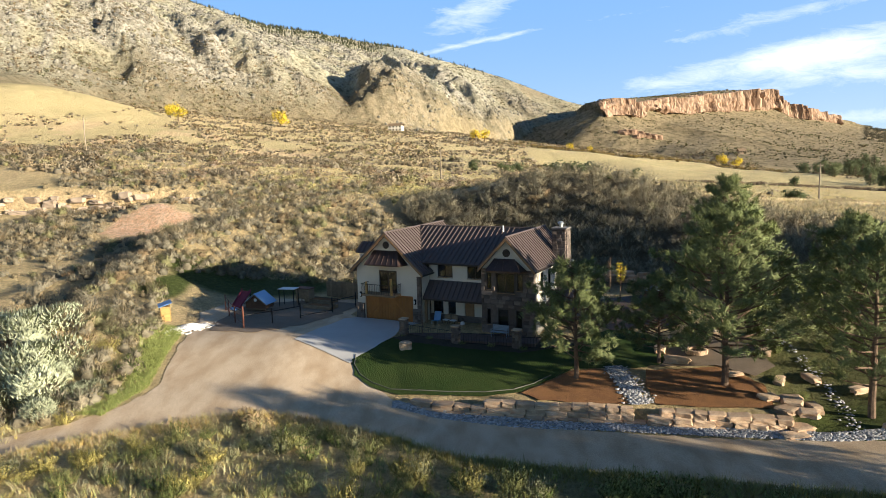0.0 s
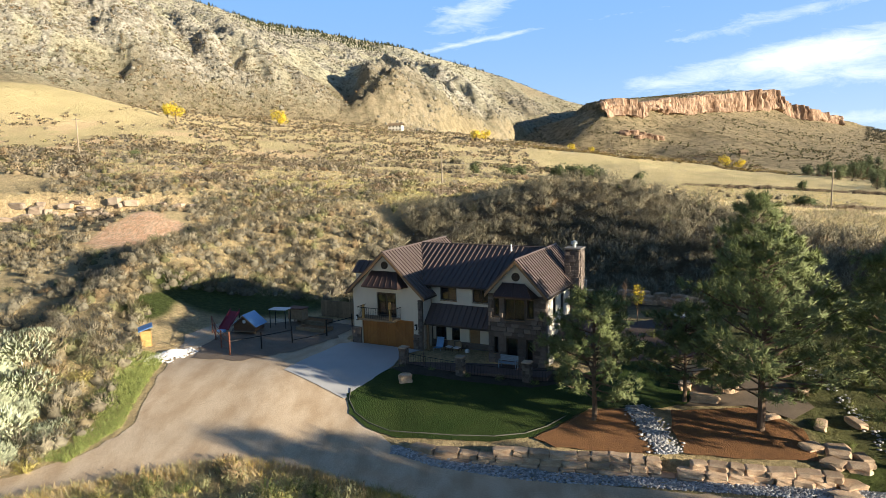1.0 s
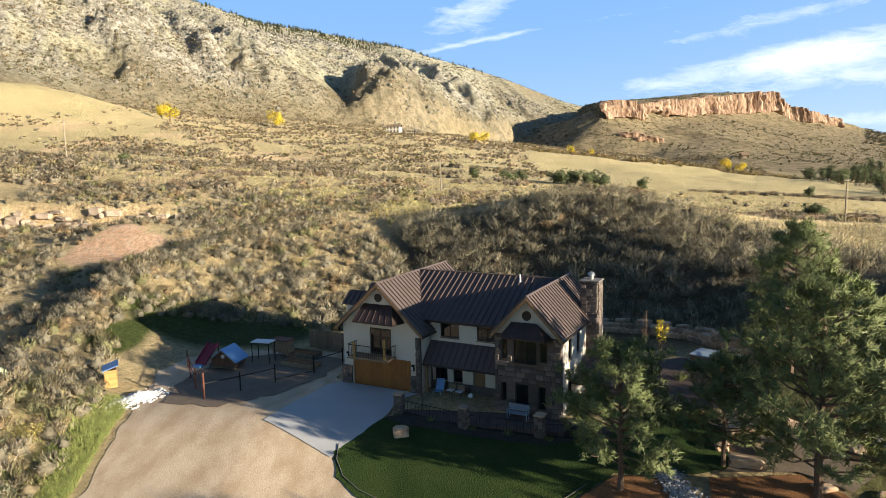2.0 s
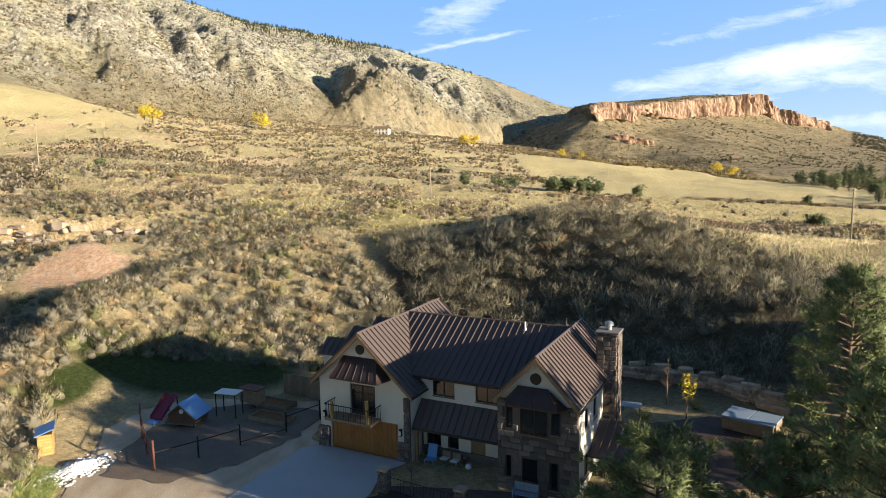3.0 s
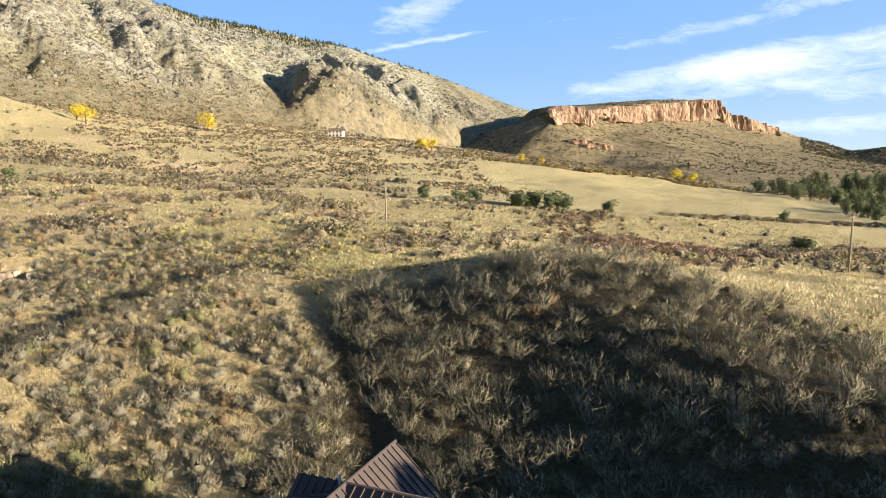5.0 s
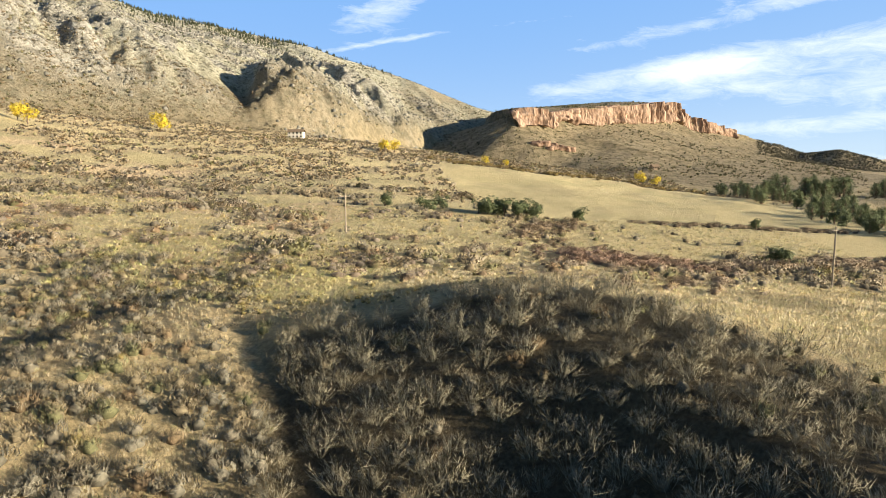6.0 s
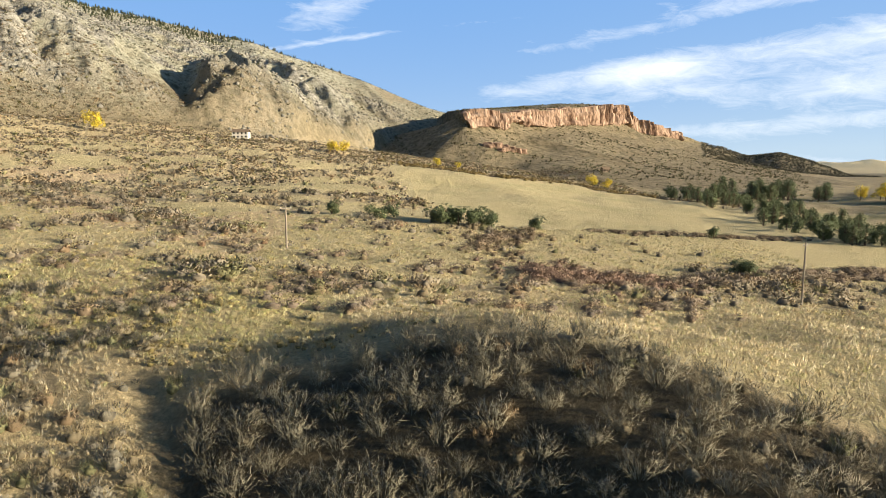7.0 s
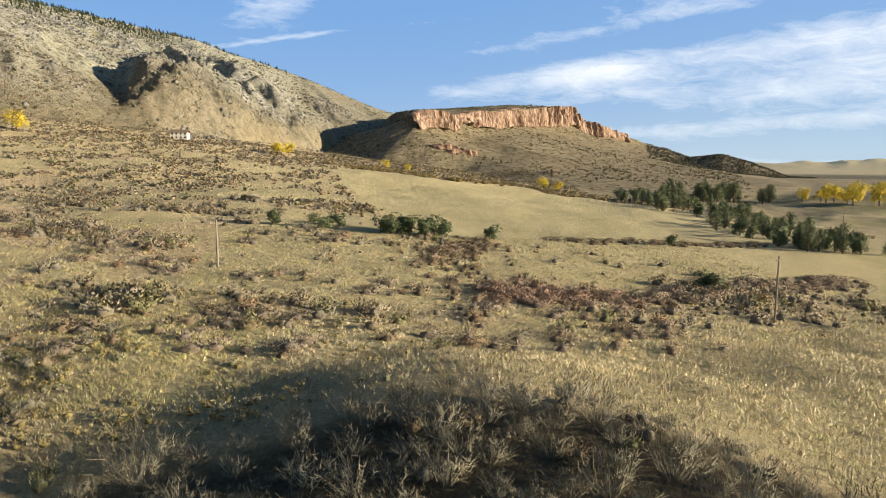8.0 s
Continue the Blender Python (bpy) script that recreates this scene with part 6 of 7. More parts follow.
scatter("grass", p, np.stack([s * 1.3, s * 0.7], 1), tint_of(n, (3, 4, 0.3, 4, 1.4, 0.5)) * rng.uniform(0.7, 1.1, (n, 1)), grass_templates, STRAW, "dry bunch grass over the open slope", "grass", 0.3, 0.75)

# rabbitbrush and tall weeds along the near side of the road
weed_meshes = [shaded_mesh("rabbitbrush", shrub_template(80, 520, 0.009, 0.04, 600 + k, 0.55), mat("rabbitbrush_%s" % w, c, 0.85, vary=0.2, scale=0.8, fine=3.0, bump=0, by_object=0.25, by_island=0.4, tint="tint", spec=0.15))
               for k, (w, c) in enumerate((("grey", (0.30, 0.29, 0.15)), ("olive", (0.24, 0.25, 0.09)), ("gold", (0.50, 0.42, 0.13)), ("green", (0.17, 0.20, 0.06)), ("sage", (0.50, 0.53, 0.34))))]
for k in range(210):
    x = rng.uniform(-34, 24)
    edge_y = np.interp(x, (-40, -30, -20, -14, -9, -4, 0, 6, 12, 18, 45), (10.5, 16.5, 21.5, 23.6, 23.0, 19.8, 17.2, 15.4, 14.4, 13.0, 7))
    y = edge_y - abs(rng.normal(0, 5.5)) - 0.4
    if y < 3:
        continue
    ob = new("rabbitbrush", weed_meshes[rng.choice(4, p=(0.25, 0.3, 0.2, 0.25) if x < 2 else (0.15, 0.3, 0.05, 0.5))])
    s = rng.uniform(0.8, 1.7)
    ob.matrix_world = pose(x, y, height(x, y) - 0.05, rng.uniform(-6, 6), rng.uniform(-6, 6), rng.uniform(0, 360)) @ Matrix.Diagonal((s, s, s * rng.uniform(0.7, 1.0), 1))
    tagged(ob, "flowering rabbitbrush gone to seed beside the road", "shrub", "rabbitbrush by the road")
sage_mesh = shaded_mesh("rabbitbrush", dome_template(1700, 0.022, 0.085, 610, 0.3, 8), weed_meshes[4].materials[0])
def bank_shrubs(rows):
    for x, y, s, k in rows:
        ob = new("rabbitbrush", sage_mesh if k == 4 else weed_meshes[k])
        ob.matrix_world = pose(x, y, height(x, y) - 0.05, 0, 0, rng.uniform(0, 360)) @ Matrix.Diagonal((s * 1.1, s * 1.1, s * 0.85, 1))
        tagged(ob, "grey-green bushy shrub on the bank by the drive", "shrub", "rabbitbrush by the road")


bank_shrubs(((-37.5, 37, 4.4, 4), (-34.5, 34.0, 2.7, 4), (-40, 33, 3.4, 4), (-38, 41, 2.6, 4), (-35.5, 39.5, 2.4, 4), (-41, 38, 3.0, 4), (-31.6, 29.4, 5.2, 4), (-34.0, 32.6, 5.4, 4), (-36.0, 29.0, 5.0, 4), (-30.6, 26.8, 5.0, 4), (-28.6, 24.8, 3.2, 4), (-32.4, 24.2, 4.0, 4), (-27.2, 27.4, 2.4, 4), (-33.8, 28.6, 3.6, 4), (-29.6, 29.6, 2.8, 4)))
bank_shrubs(((-33, 28, 1.8, 2), (-30, 26, 1.6, 2), (10.2, 13.6, 2.0, 3), (12.0, 12.6, 2.3, 3), (8.4, 13.9, 1.6, 1), (16.5, 11.6, 1.8, 3), (-21.5, 18.4, 1.5, 2), (-24, 17.5, 1.7, 2), (-19, 19.8, 1.3, 2), (-26, 16, 1.6, 2), (-28.5, 27.5, 1.3, 2), (-27.3, 30, 1.2, 1), (-28.2, 33.5, 1.5, 2), (-27.6, 37.5, 1.4, 1), (-27.8, 40.5, 1.2, 0), (-29.5, 36, 1.6, 0), (-31, 31, 1.8, 1), (-31, 39, 1.8, 0), (-26.5, 24, 1.2, 2)))
p = spread_points(14000, -45, 40, 0, 42, lambda x, y: np.where(y < 26, 0.8, 0.5) * ((x < -22) | (y < 26)))
n = len(p)
s = rng.uniform(0.3, 0.8, n)
scatter("grass", p, np.stack([s, s], 1), tint_of(n, (2, 3, 0.5, 4, 2, 1)) * np.where(p[:, :1] > -5, np.array((0.5, 0.62, 0.4)), np.array((0.85, 0.9, 0.8))), grass_templates, STRAW, "tall rank grass on the near verge", "grass", 0.3, 0)

# weeds leaning over the road's near edge
n = 3400
x = rng.uniform(-32, 40, n)
y = np.interp(x, (-30, -25.4, -20.5, -14.2, -9.3, -3.6, 0.1, 6.5, 12.4, 17.8, 32, 60), (18, 21.2, 23.3, 25.1, 24.5, 21.5, 18.8, 17, 15.9, 14.6, 11.5, 4)) - np.abs(rng.normal(0, 0.7, n)) + 0.15
s = rng.uniform(0.25, 0.75, n)
scatter("grass", np.stack([x, y, heights(x, y)], 1), np.stack([s, s], 1), tint_of(n, (2, 3, 0.5, 3, 2, 1)) * np.where(x[:, None] > -5, np.array((0.55, 0.6, 0.42)), np.array((0.84, 0.8, 0.74))), grass_templates, STRAW, "ragged weeds along the road's edge", "grass", 0.35, 0)

# green grass along the drive's edge
n = 2600
y = rng.uniform(25, 41, n)
x = np.interp(y, (25, 28.8, 37.5, 43), (-24.4, -23.0, -24.3, -25.6)) - np.abs(rng.normal(0, 1.3, n))
s = rng.uniform(0.2, 0.5, n)
scatter("grass", np.stack([x, y, heights(x, y)], 1), np.stack([s, s], 1), np.array((0.5, 0.66, 0.32)) * rng.uniform(0.7, 1.3, (n, 1)), grass_templates, STRAW, "green grass along the drive's edge", "grass", 0.3, 0)

# dark scrub and pines dotted over the mountain and the mesa's talus
n = 19000
az, d = np.radians(rng.uniform(-36, 36, n)), np.sqrt(rng.uniform(600 ** 2, 1500 ** 2, n))
x, y = np.sin(az) * d, np.cos(az) * d - 20
h, z = land(x, y)
ok = rng.uniform(0, 1, n) < np.clip(z["fell"] * (1 - 0.6 * z["rock"]) * 0.55 + z["talus"] * 0.8, 0, 1) * (0.3 + 0.9 * step01(0.4, 0.62, fbm(x * 0.01, y * 0.01, 3, 161)))
x, y, h = x[ok], y[ok], h[ok]
n = len(x)
s = rng.uniform(1.3, 3.2, n)
scatter("scrub", np.stack([x, y, h], 1), np.stack([s * 1.4, s], 1), tint_of(n, (2, 3, 2, 3, 0.2, 1)) * np.array((0.52, 0.55, 0.46)), dot_templates, TWIGS, "dark scrub oak dotted over the far slopes", "scrub")

# rock outcrops: leaning blocks in bands over the mountain's face and its spurs
oq = np.random.default_rng(23)
n = 60000
az, d = np.radians(oq.uniform(-35, 9, n)), np.sqrt(oq.uniform(600 ** 2, 1180 ** 2, n))
x, y = np.sin(az) * d, np.cos(az) * d - 20
h, z = land(x, y)
ok = oq.uniform(0, 1, n) < z["rock"] * 0.16
x, y, h = x[ok], y[ok], h[ok]
OUTCROP = mat("grey_outcrop_rock", (0.25, 0.23, 0.18), 0.95, vary=0.25, scale=0.06, fine=0.5, bump=0.8, dist=0.5, second=(0.17, 0.155, 0.12), by_island=0.3, spec=0.1)
outcrops = stones("rock_outcrops", np.stack([x, y, h - 0.6], 1), 1.45, OUTCROP, "grey weathered rock outcrops on the mountain's face", "rocks", 1.5)

# willows and russet brush along the ravine
line = np.array([(38, 168), (50, 158), (60, 161), (80, 170), (98, 177), (125, 188), (152, 197)], float)
seg = np.concatenate([[0], np.cumsum(np.hypot(*np.diff(line, axis=0).T))])
n = 300
t = rng.uniform(0, 1, n) ** 1.15 * seg[-1]
wide = np.interp(t, (0, 25, 50, seg[-1]), (5.0, 5.5, 3.0, 2.4))
x, y = np.interp(t, seg, line[:, 0]) + rng.normal(0, 1, n) * wide, np.interp(t, seg, line[:, 1]) + rng.normal(0, 1, n) * wide
s = rng.uniform(1.5, 2.9, n)
hue = np.where((t < 30)[:, None], np.array((1.30, 1.02, 0.98)), np.array((1.22, 1.10, 1.05))) * rng.uniform(0.7, 1.2, (n, 1))
scatter("willow_brush", np.stack([x, y, heights(x, y)], 1), np.stack([s * 1.9, s * 0.85], 1), hue, willow_templates, TWIGS_FAR, "russet leafless willows along the ravine", "brush", 0.12, 0.93, 0.9)
n = 700
x, y = rng.uniform(-80, 60, n), rng.uniform(118, 225, n)
ok = fbm(x * 0.05, y * 0.08, 3, 171) > 0.56
x, y = x[ok], y[ok]
n = len(x)
s = rng.uniform(1.4, 2.6, n)
scatter("willow_brush", np.stack([x, y, heights(x, y)], 1), np.stack([s * 1.9, s * 0.85], 1), tint_of(n, (4, 3, 1.5, 0.6, 0, 4)) * (1.25, 1.12, 1.08), willow_templates, TWIGS_FAR, "rounded russet bushes on the open slope", "brush", 0.12, 0.93, 0.9)
# a second line of brush across the golden field, and dark brush in the draw under the mesa
for pts, n, wide, tone, label in (([(82, 238), (100, 236), (128, 240), (165, 250)], 120, 2.6, (0.95, 0.84, 0.76), "mauve brush along the field's swale"),
                                  ([(60, 226), (48, 214), (40, 200), (34, 180)], 90, 4.5, (1.0, 0.86, 0.74), "brown brush on the slope below the junipers"),
                                  ([(40, 500), (104, 512), (176, 532), (225, 492)], 150, 8, (0.95, 0.8, 0.42), "golden and green brush along the field's upper edge")):
    line = np.array(pts, float)
    seg = np.concatenate([[0], np.cumsum(np.hypot(*np.diff(line, axis=0).T))])
    t = rng.uniform(0, seg[-1], n)
    x, y = np.interp(t, seg, line[:, 0]) + rng.normal(0, 1, n) * wide, np.interp(t, seg, line[:, 1]) + rng.normal(0, 1, n) * wide
    s = rng.uniform(1.2, 2.6, n) * (1.0 if wide < 6 else 1.8)
    scatter("willow_brush", np.stack([x, y, heights(x, y)], 1), np.stack([s * 1.9, s * 0.85], 1), np.array(tone) * rng.uniform(0.7, 1.3, (n, 1)), willow_templates, TWIGS_FAR, label, "brush", 0.12, 0.93, 0.9)

# ---- pines, junipers, far trees, poles ----
def pine_parts(high, wide, seed, limbs=90, low=0.16, clumps=13, needles=22, length=0.34, shape=0.75, fine=0.085):
    """Meshes of a pine: a tapered trunk, limbs, and needle sprays in many small clumps."""
    r = random.Random(seed)
    q = np.random.default_rng(seed)
    trunk, wood = bmesh.new(), bmesh.new()
    lean = Vector((r.uniform(-0.03, 0.03), r.uniform(-0.03, 0.03), 1))
    last, steps = Vector((0, 0, -0.2)), 8
    radius = 0.016 * high + 0.03
    for k in range(steps):
        f0, f1 = k / steps, (k + 1) / steps
        nxt = Vector((lean.x * high * f1 + r.uniform(-.05, .05), lean.y * high * f1 + r.uniform(-.05, .05), high * 0.97 * f1))
        tube(trunk, last, nxt, radius * (1.15 - f0), radius * (1.15 - f1), 9)
        last = nxt
    centres, ways = [], []
    for k in range(limbs):
        f = low + (0.985 - low) * ((k + r.random()) / limbs) ** 0.9
        prof = (1 - ((f - low) / (1 - low))) ** shape * (0.55 + 0.45 * min(1, (f - low) / 0.12)) + 0.06
        ln = wide * prof * r.uniform(0.65, 1.12)
        a = k * 2.399 + r.uniform(-0.5, 0.5)
        up = r.uniform(-0.08, 0.30) + 0.5 * f
        start = Vector((lean.x * high * f, lean.y * high * f, high * f * 0.97))
        way = Vector((math.cos(a), math.sin(a), up)).normalized()
        bend = Vector((0, 0, 0.12 * ln))
        end = start + way * ln + bend
        mid = start.lerp(end, 0.5) - bend * 0.7
        rad = 0.018 + 0.014 * ln
        tube(wood, start, mid, rad, rad * 0.7, 5)
        tube(wood, mid, end, rad * 0.7, rad * 0.25, 5)
        for j in range(max(3, int(clumps * (0.35 + 0.65 * ln / wide)))):
            g = r.uniform(0.4, 1.0) ** 0.7
            c = (start.lerp(mid, g * 2) if g < 0.5 else mid.lerp(end, g * 2 - 1))
            off = Vector((r.gauss(0, 1), r.gauss(0, 1), r.gauss(0.35, 0.6))) * (0.10 + 0.15 * ln * (0.6 + 0.4 * g)) * 0.62
            centres.append(c + off)
            ways.append((way + Vector((0, 0, 0.55)) + off.normalized() * 0.6).normalized())
    c, w = np.array(centres), np.array(ways)
    n = len(c)
    d = w[:, None, :] * 0.75 + q.normal(size=(n, needles, 3)) * 0.62
    d /= np.linalg.norm(d, axis=2)[..., None]
    s = np.cross(d, q.normal(size=(n, needles, 3)))
    s /= np.linalg.norm(s, axis=2)[..., None]
    ln = length * q.uniform(0.6, 1.25, (n, needles, 1))
    o = c[:, None, :] + q.normal(size=(n, needles, 3)) * length * 0.28
    wd = length * fine
    tri = np.stack([o - s * wd, o + s * wd, o + d * ln], 2).reshape(-1, 3)
    meshes = []
    for nm, bm, m in (("trunk", trunk, BARK), ("branchwork", wood, BARK)):
        me = bpy.data.meshes.new(nm)
        bm.to_mesh(me)
        bm.free()
        me.materials.append(m)
        meshes.append(me)
    tri, nrm = leafy(tri, np.repeat(c * (0.93, 0.93, 1) - w * length * 0.6, needles, 0), 0.2, 0.6)
    meshes.append(array_mesh("crown", tri, np.arange(len(tri)).reshape(-1, 3), NEEDLES, normals=nrm))
    return meshes


def plant_tree(name, meshes, x, y, label, category="pine tree", group="", scale=1.0, turn=0.0, sink=0.05, squat=1.0):
    ob = thing(name, pose(x, y, height(x, y) - sink, 0, 0, turn) @ Matrix.Diagonal((scale / squat ** 0.5, scale / squat ** 0.5, scale * squat ** 0.5, 1)), label, category, group)
    for me in meshes:
        p = new(me.name.split(".")[0], me)
        p.parent = ob
    return ob


small, tall, edge = pine_parts(8.6, 4.1, 11, 60, 0.17, 15, 44, 0.34, 0.5, 0.075), pine_parts(12.2, 5.6, 12, 80, 0.17, 17, 44, 0.38, 0.46, 0.075), pine_parts(11.5, 4.4, 13, 72, 0.15, 12, 44, 0.38, 0.6, 0.065)
# a coarse pine for trees out of view that only throw shadows
roadside = pine_parts(11.5, 4.6, 14, 44, 0.15, 8, 12, 0.8, 0.6)
plant_tree("pine_tree", small, 9.0, 29.0, "young green pine with a sunlit edge in the mulch bed", group="pines in the yard")
plant_tree("pine_tree", tall, 19.0, 27.0, "tall broad green pine in the mulch bed", group="pines in the yard")
plant_tree("pine_tree", edge, 26.4, 22.4, "green pine beside the gravel swale", group="pines in the yard", turn=40)
plant_tree("pine_tree", edge, 23.5, 40.0, "dark shaded pine behind the lawn", group="pines in the yard", scale=1.0, turn=150)
plant_tree("pine_tree", small, 29.0, 30.0, "young shaded pine on the bank", group="pines in the yard", scale=1.15, turn=250)
# pines out of view, added to shade the road and verge
plant_tree("pine_tree", roadside, 30.5, 4.6, "unseen green pine at the roadside, added for its shadow", group="pines in the yard", turn=300)
plant_tree("pine_tree", roadside, 37.0, 2.2, "unseen green pine at the roadside, added for its shadow", group="pines in the yard", turn=200)
plant_tree("pine_tree", roadside, 34.5, 6.6, "unseen green pine at the roadside, added for its shadow", group="pines in the yard", scale=0.9, turn=20)
plant_tree("pine_tree", roadside, 51.0, -1.2, "unseen green pine at the roadside, added for its shadow", group="pines in the yard", turn=70)
plant_tree("pine_tree", roadside, 41.0, 6.6, "unseen green pine at the roadside, added for its shadow", group="pines in the yard", scale=0.78, turn=170)
plant_tree("pine_tree", roadside, 44.0, -2.2, "unseen tall green pine at the roadside, added for its shadow", group="pines in the yard", scale=0.9, turn=120)
plant_tree("pine_tree", small, 15.6, 31.2, "shaded dark green pine behind the mulch bed", group="pines in the yard", scale=0.8, turn=60)
# two more unseen shadow-casting pines
plant_tree("pine_tree", roadside, 33.0, -4.0, "unseen tall green pine below the road, added for its shadow", group="pines in the yard", scale=0.9, turn=80)
plant_tree("pine_tree", roadside, 41.0, -10.0, "unseen tall green pine below the road, added for its shadow", group="pines in the yard", scale=0.95, turn=10)


def bush_meshes(seed, clumps, needles, size, material, trunk=0.12, squat=1.0):
    """A rounded evergreen or leafy tree one metre high: a short trunk with limbs and many leaf clumps in uneven lobes."""
    q = np.random.default_rng(seed)
    lobes = q.normal(size=(9, 3)) * (0.20, 0.20, 0.16) + (0, 0, 0.52)
    radii = q.uniform(0.14, 0.27, 9)
    pick = q.integers(0, 9, clumps)
    d = q.normal(size=(clumps, 3))
    d /= np.linalg.norm(d, axis=1)[:, None]
    c = lobes[pick] + d * (radii[pick] * q.uniform(0.5, 1.05, clumps))[:, None] * (1, 1, squat)
    c[:, 2] = np.maximum(c[:, 2], 0.06)
    dd = d[:, None, :] * 0.6 + q.normal(size=(clumps, needles, 3)) * 0.7
    dd /= np.linalg.norm(dd, axis=2)[..., None]
    s = np.cross(dd, q.normal(size=(clumps, needles, 3)))
    s /= np.linalg.norm(s, axis=2)[..., None]
    o = c[:, None, :] + q.normal(size=(clumps, needles, 3)) * size * 0.4
    tri = np.stack([o - s * size * 0.3, o + s * size * 0.3, o + dd * size], 2).reshape(-1, 3)
    tri, nrm = leafy(tri, np.repeat(lobes[pick], needles, 0), 0.3, 0.65)
    crown = array_mesh("crown", tri, np.arange(len(tri)).reshape(-1, 3), material, normals=nrm)
    bm = bmesh.new()
    tube(bm, (0, 0, -0.03), (0.01, 0, 0.4), 0.035, 0.022, 7)
    for k in range(4):
        tube(bm, (0.01, 0, 0.28 + 0.03 * k), tuple(lobes[k]), 0.016, 0.006, 5)
    me = bpy.data.meshes.new("trunk")
    bm.to_mesh(me)
    bm.free()
    me.materials.append(BARK)
    return [me, crown]


junipers = [bush_meshes(31 + k, 300, 7, 0.068, DARK_NEEDLES) for k in range(3)]
yellows = [bush_meshes(41 + k, 420, 6, 0.045, YELLOW) for k in range(3)]
firs = [pine_parts(1.0, 0.36, 51 + k, 30, 0.06, 8, 6, 0.13, 0.75) for k in range(3)]
for me3 in firs:
    me3[2].materials[0] = DARK_NEEDLES
trand = random.Random(9)
for x, y, s in ((48.5, 230, 5.4), (44.5, 233, 6.0), (41.5, 230, 5.6), (38.5, 229, 5.6), (36, 234, 5.8), (33.5, 230, 5.0), (31, 232, 4.6), (61, 229, 4.6), (15, 236, 4.5), (3, 240, 4.6), (21, 240, 4.2), (93, 178, 4.6), (99, 186, 3.6), (120, 232, 4.0), (-112, 215, 4.0)):
    plant_tree("juniper", trand.choice(junipers), x, y, "dark green juniper on the dry slope", "juniper", "junipers on the slope", s * 1.2, trand.uniform(0, 360), squat=0.68)
for k in range(120):
    y = 228 + 325 * trand.random() ** 1.15
    x = 172 + 0.33 * (y - 235) + trand.uniform(-6, 30 + 0.14 * (y - 228))
    plant_tree("conifer", trand.choice(firs if k % 3 else junipers), x, y, "dark green conifer in the valley grove", "conifer", "conifers in the valley", trand.uniform(5.5, 9) * (0.8 + 0.0014 * (y - 228)), trand.uniform(0, 360))
for k in range(26):
    x, y = trand.uniform(330, 420), trand.uniform(520, 600)
    plant_tree("conifer", trand.choice(firs), x, y, "dark green conifer in the valley grove", "conifer", "conifers in the valley", trand.uniform(9, 15), trand.uniform(0, 360))
for x, y, s in ((-147, 522, 12), (8, 560, 10), (16, 566, 9), (217, 566, 10), (226, 560, 8), (-190, 430, 11), (-198, 436, 8), (95, 610, 7), (112, 600, 6)):
    plant_tree("cottonwood", trand.choice(yellows), x, y, "bright yellow autumn cottonwood", "tree", "autumn trees", s * 1.2, trand.uniform(0, 360))
for k in range(46):
    x = trand.uniform(400, 760)
    plant_tree("cottonwood", trand.choice(yellows), x, 470 + 0.28 * (x - 400) + trand.uniform(-40, 60), "golden cottonwood along the valley floor", "tree", "cottonwoods on the valley floor", trand.uniform(10, 17), trand.uniform(0, 360))


def utility_pole(x, y, high, arm_turn, label):
    ob = thing("utility_pole", pose(x, y, height(x, y) - 0.3, 0, 0, arm_turn), label, "utility pole", "utility poles")
    bm = bmesh.new()
    tube(bm, (0, 0, 0), (0, 0, high), 0.2, 0.14, 10)
    part("pole", bm, POLE, ob)
    arm = box_part("crossarm", POLE, ob, -1.1, 1.1, -0.06, 0.06, high - 0.7, high - 0.55, 0.01)
    for u in (-1.0, 0.0, 1.0):
        bm = bmesh.new()
        tube(bm, (u, 0, high - 0.55), (u, 0, high - 0.38), 0.05, 0.03, 8)
        part("insulator", bm, PALE, arm)
    return ob


utility_pole(86.8, 149.2, 12.0, 30, "tall grey wooden utility pole by the ravine")
utility_pole(-6.3, 173.2, 8.6, 20, "short grey wooden utility pole with crossarm")
utility_pole(-124, 201, 12.0, 10, "tall pale wooden utility pole on the slope")
utility_pole(205, 255, 12.0, 40, "grey wooden utility pole beside the valley pines")


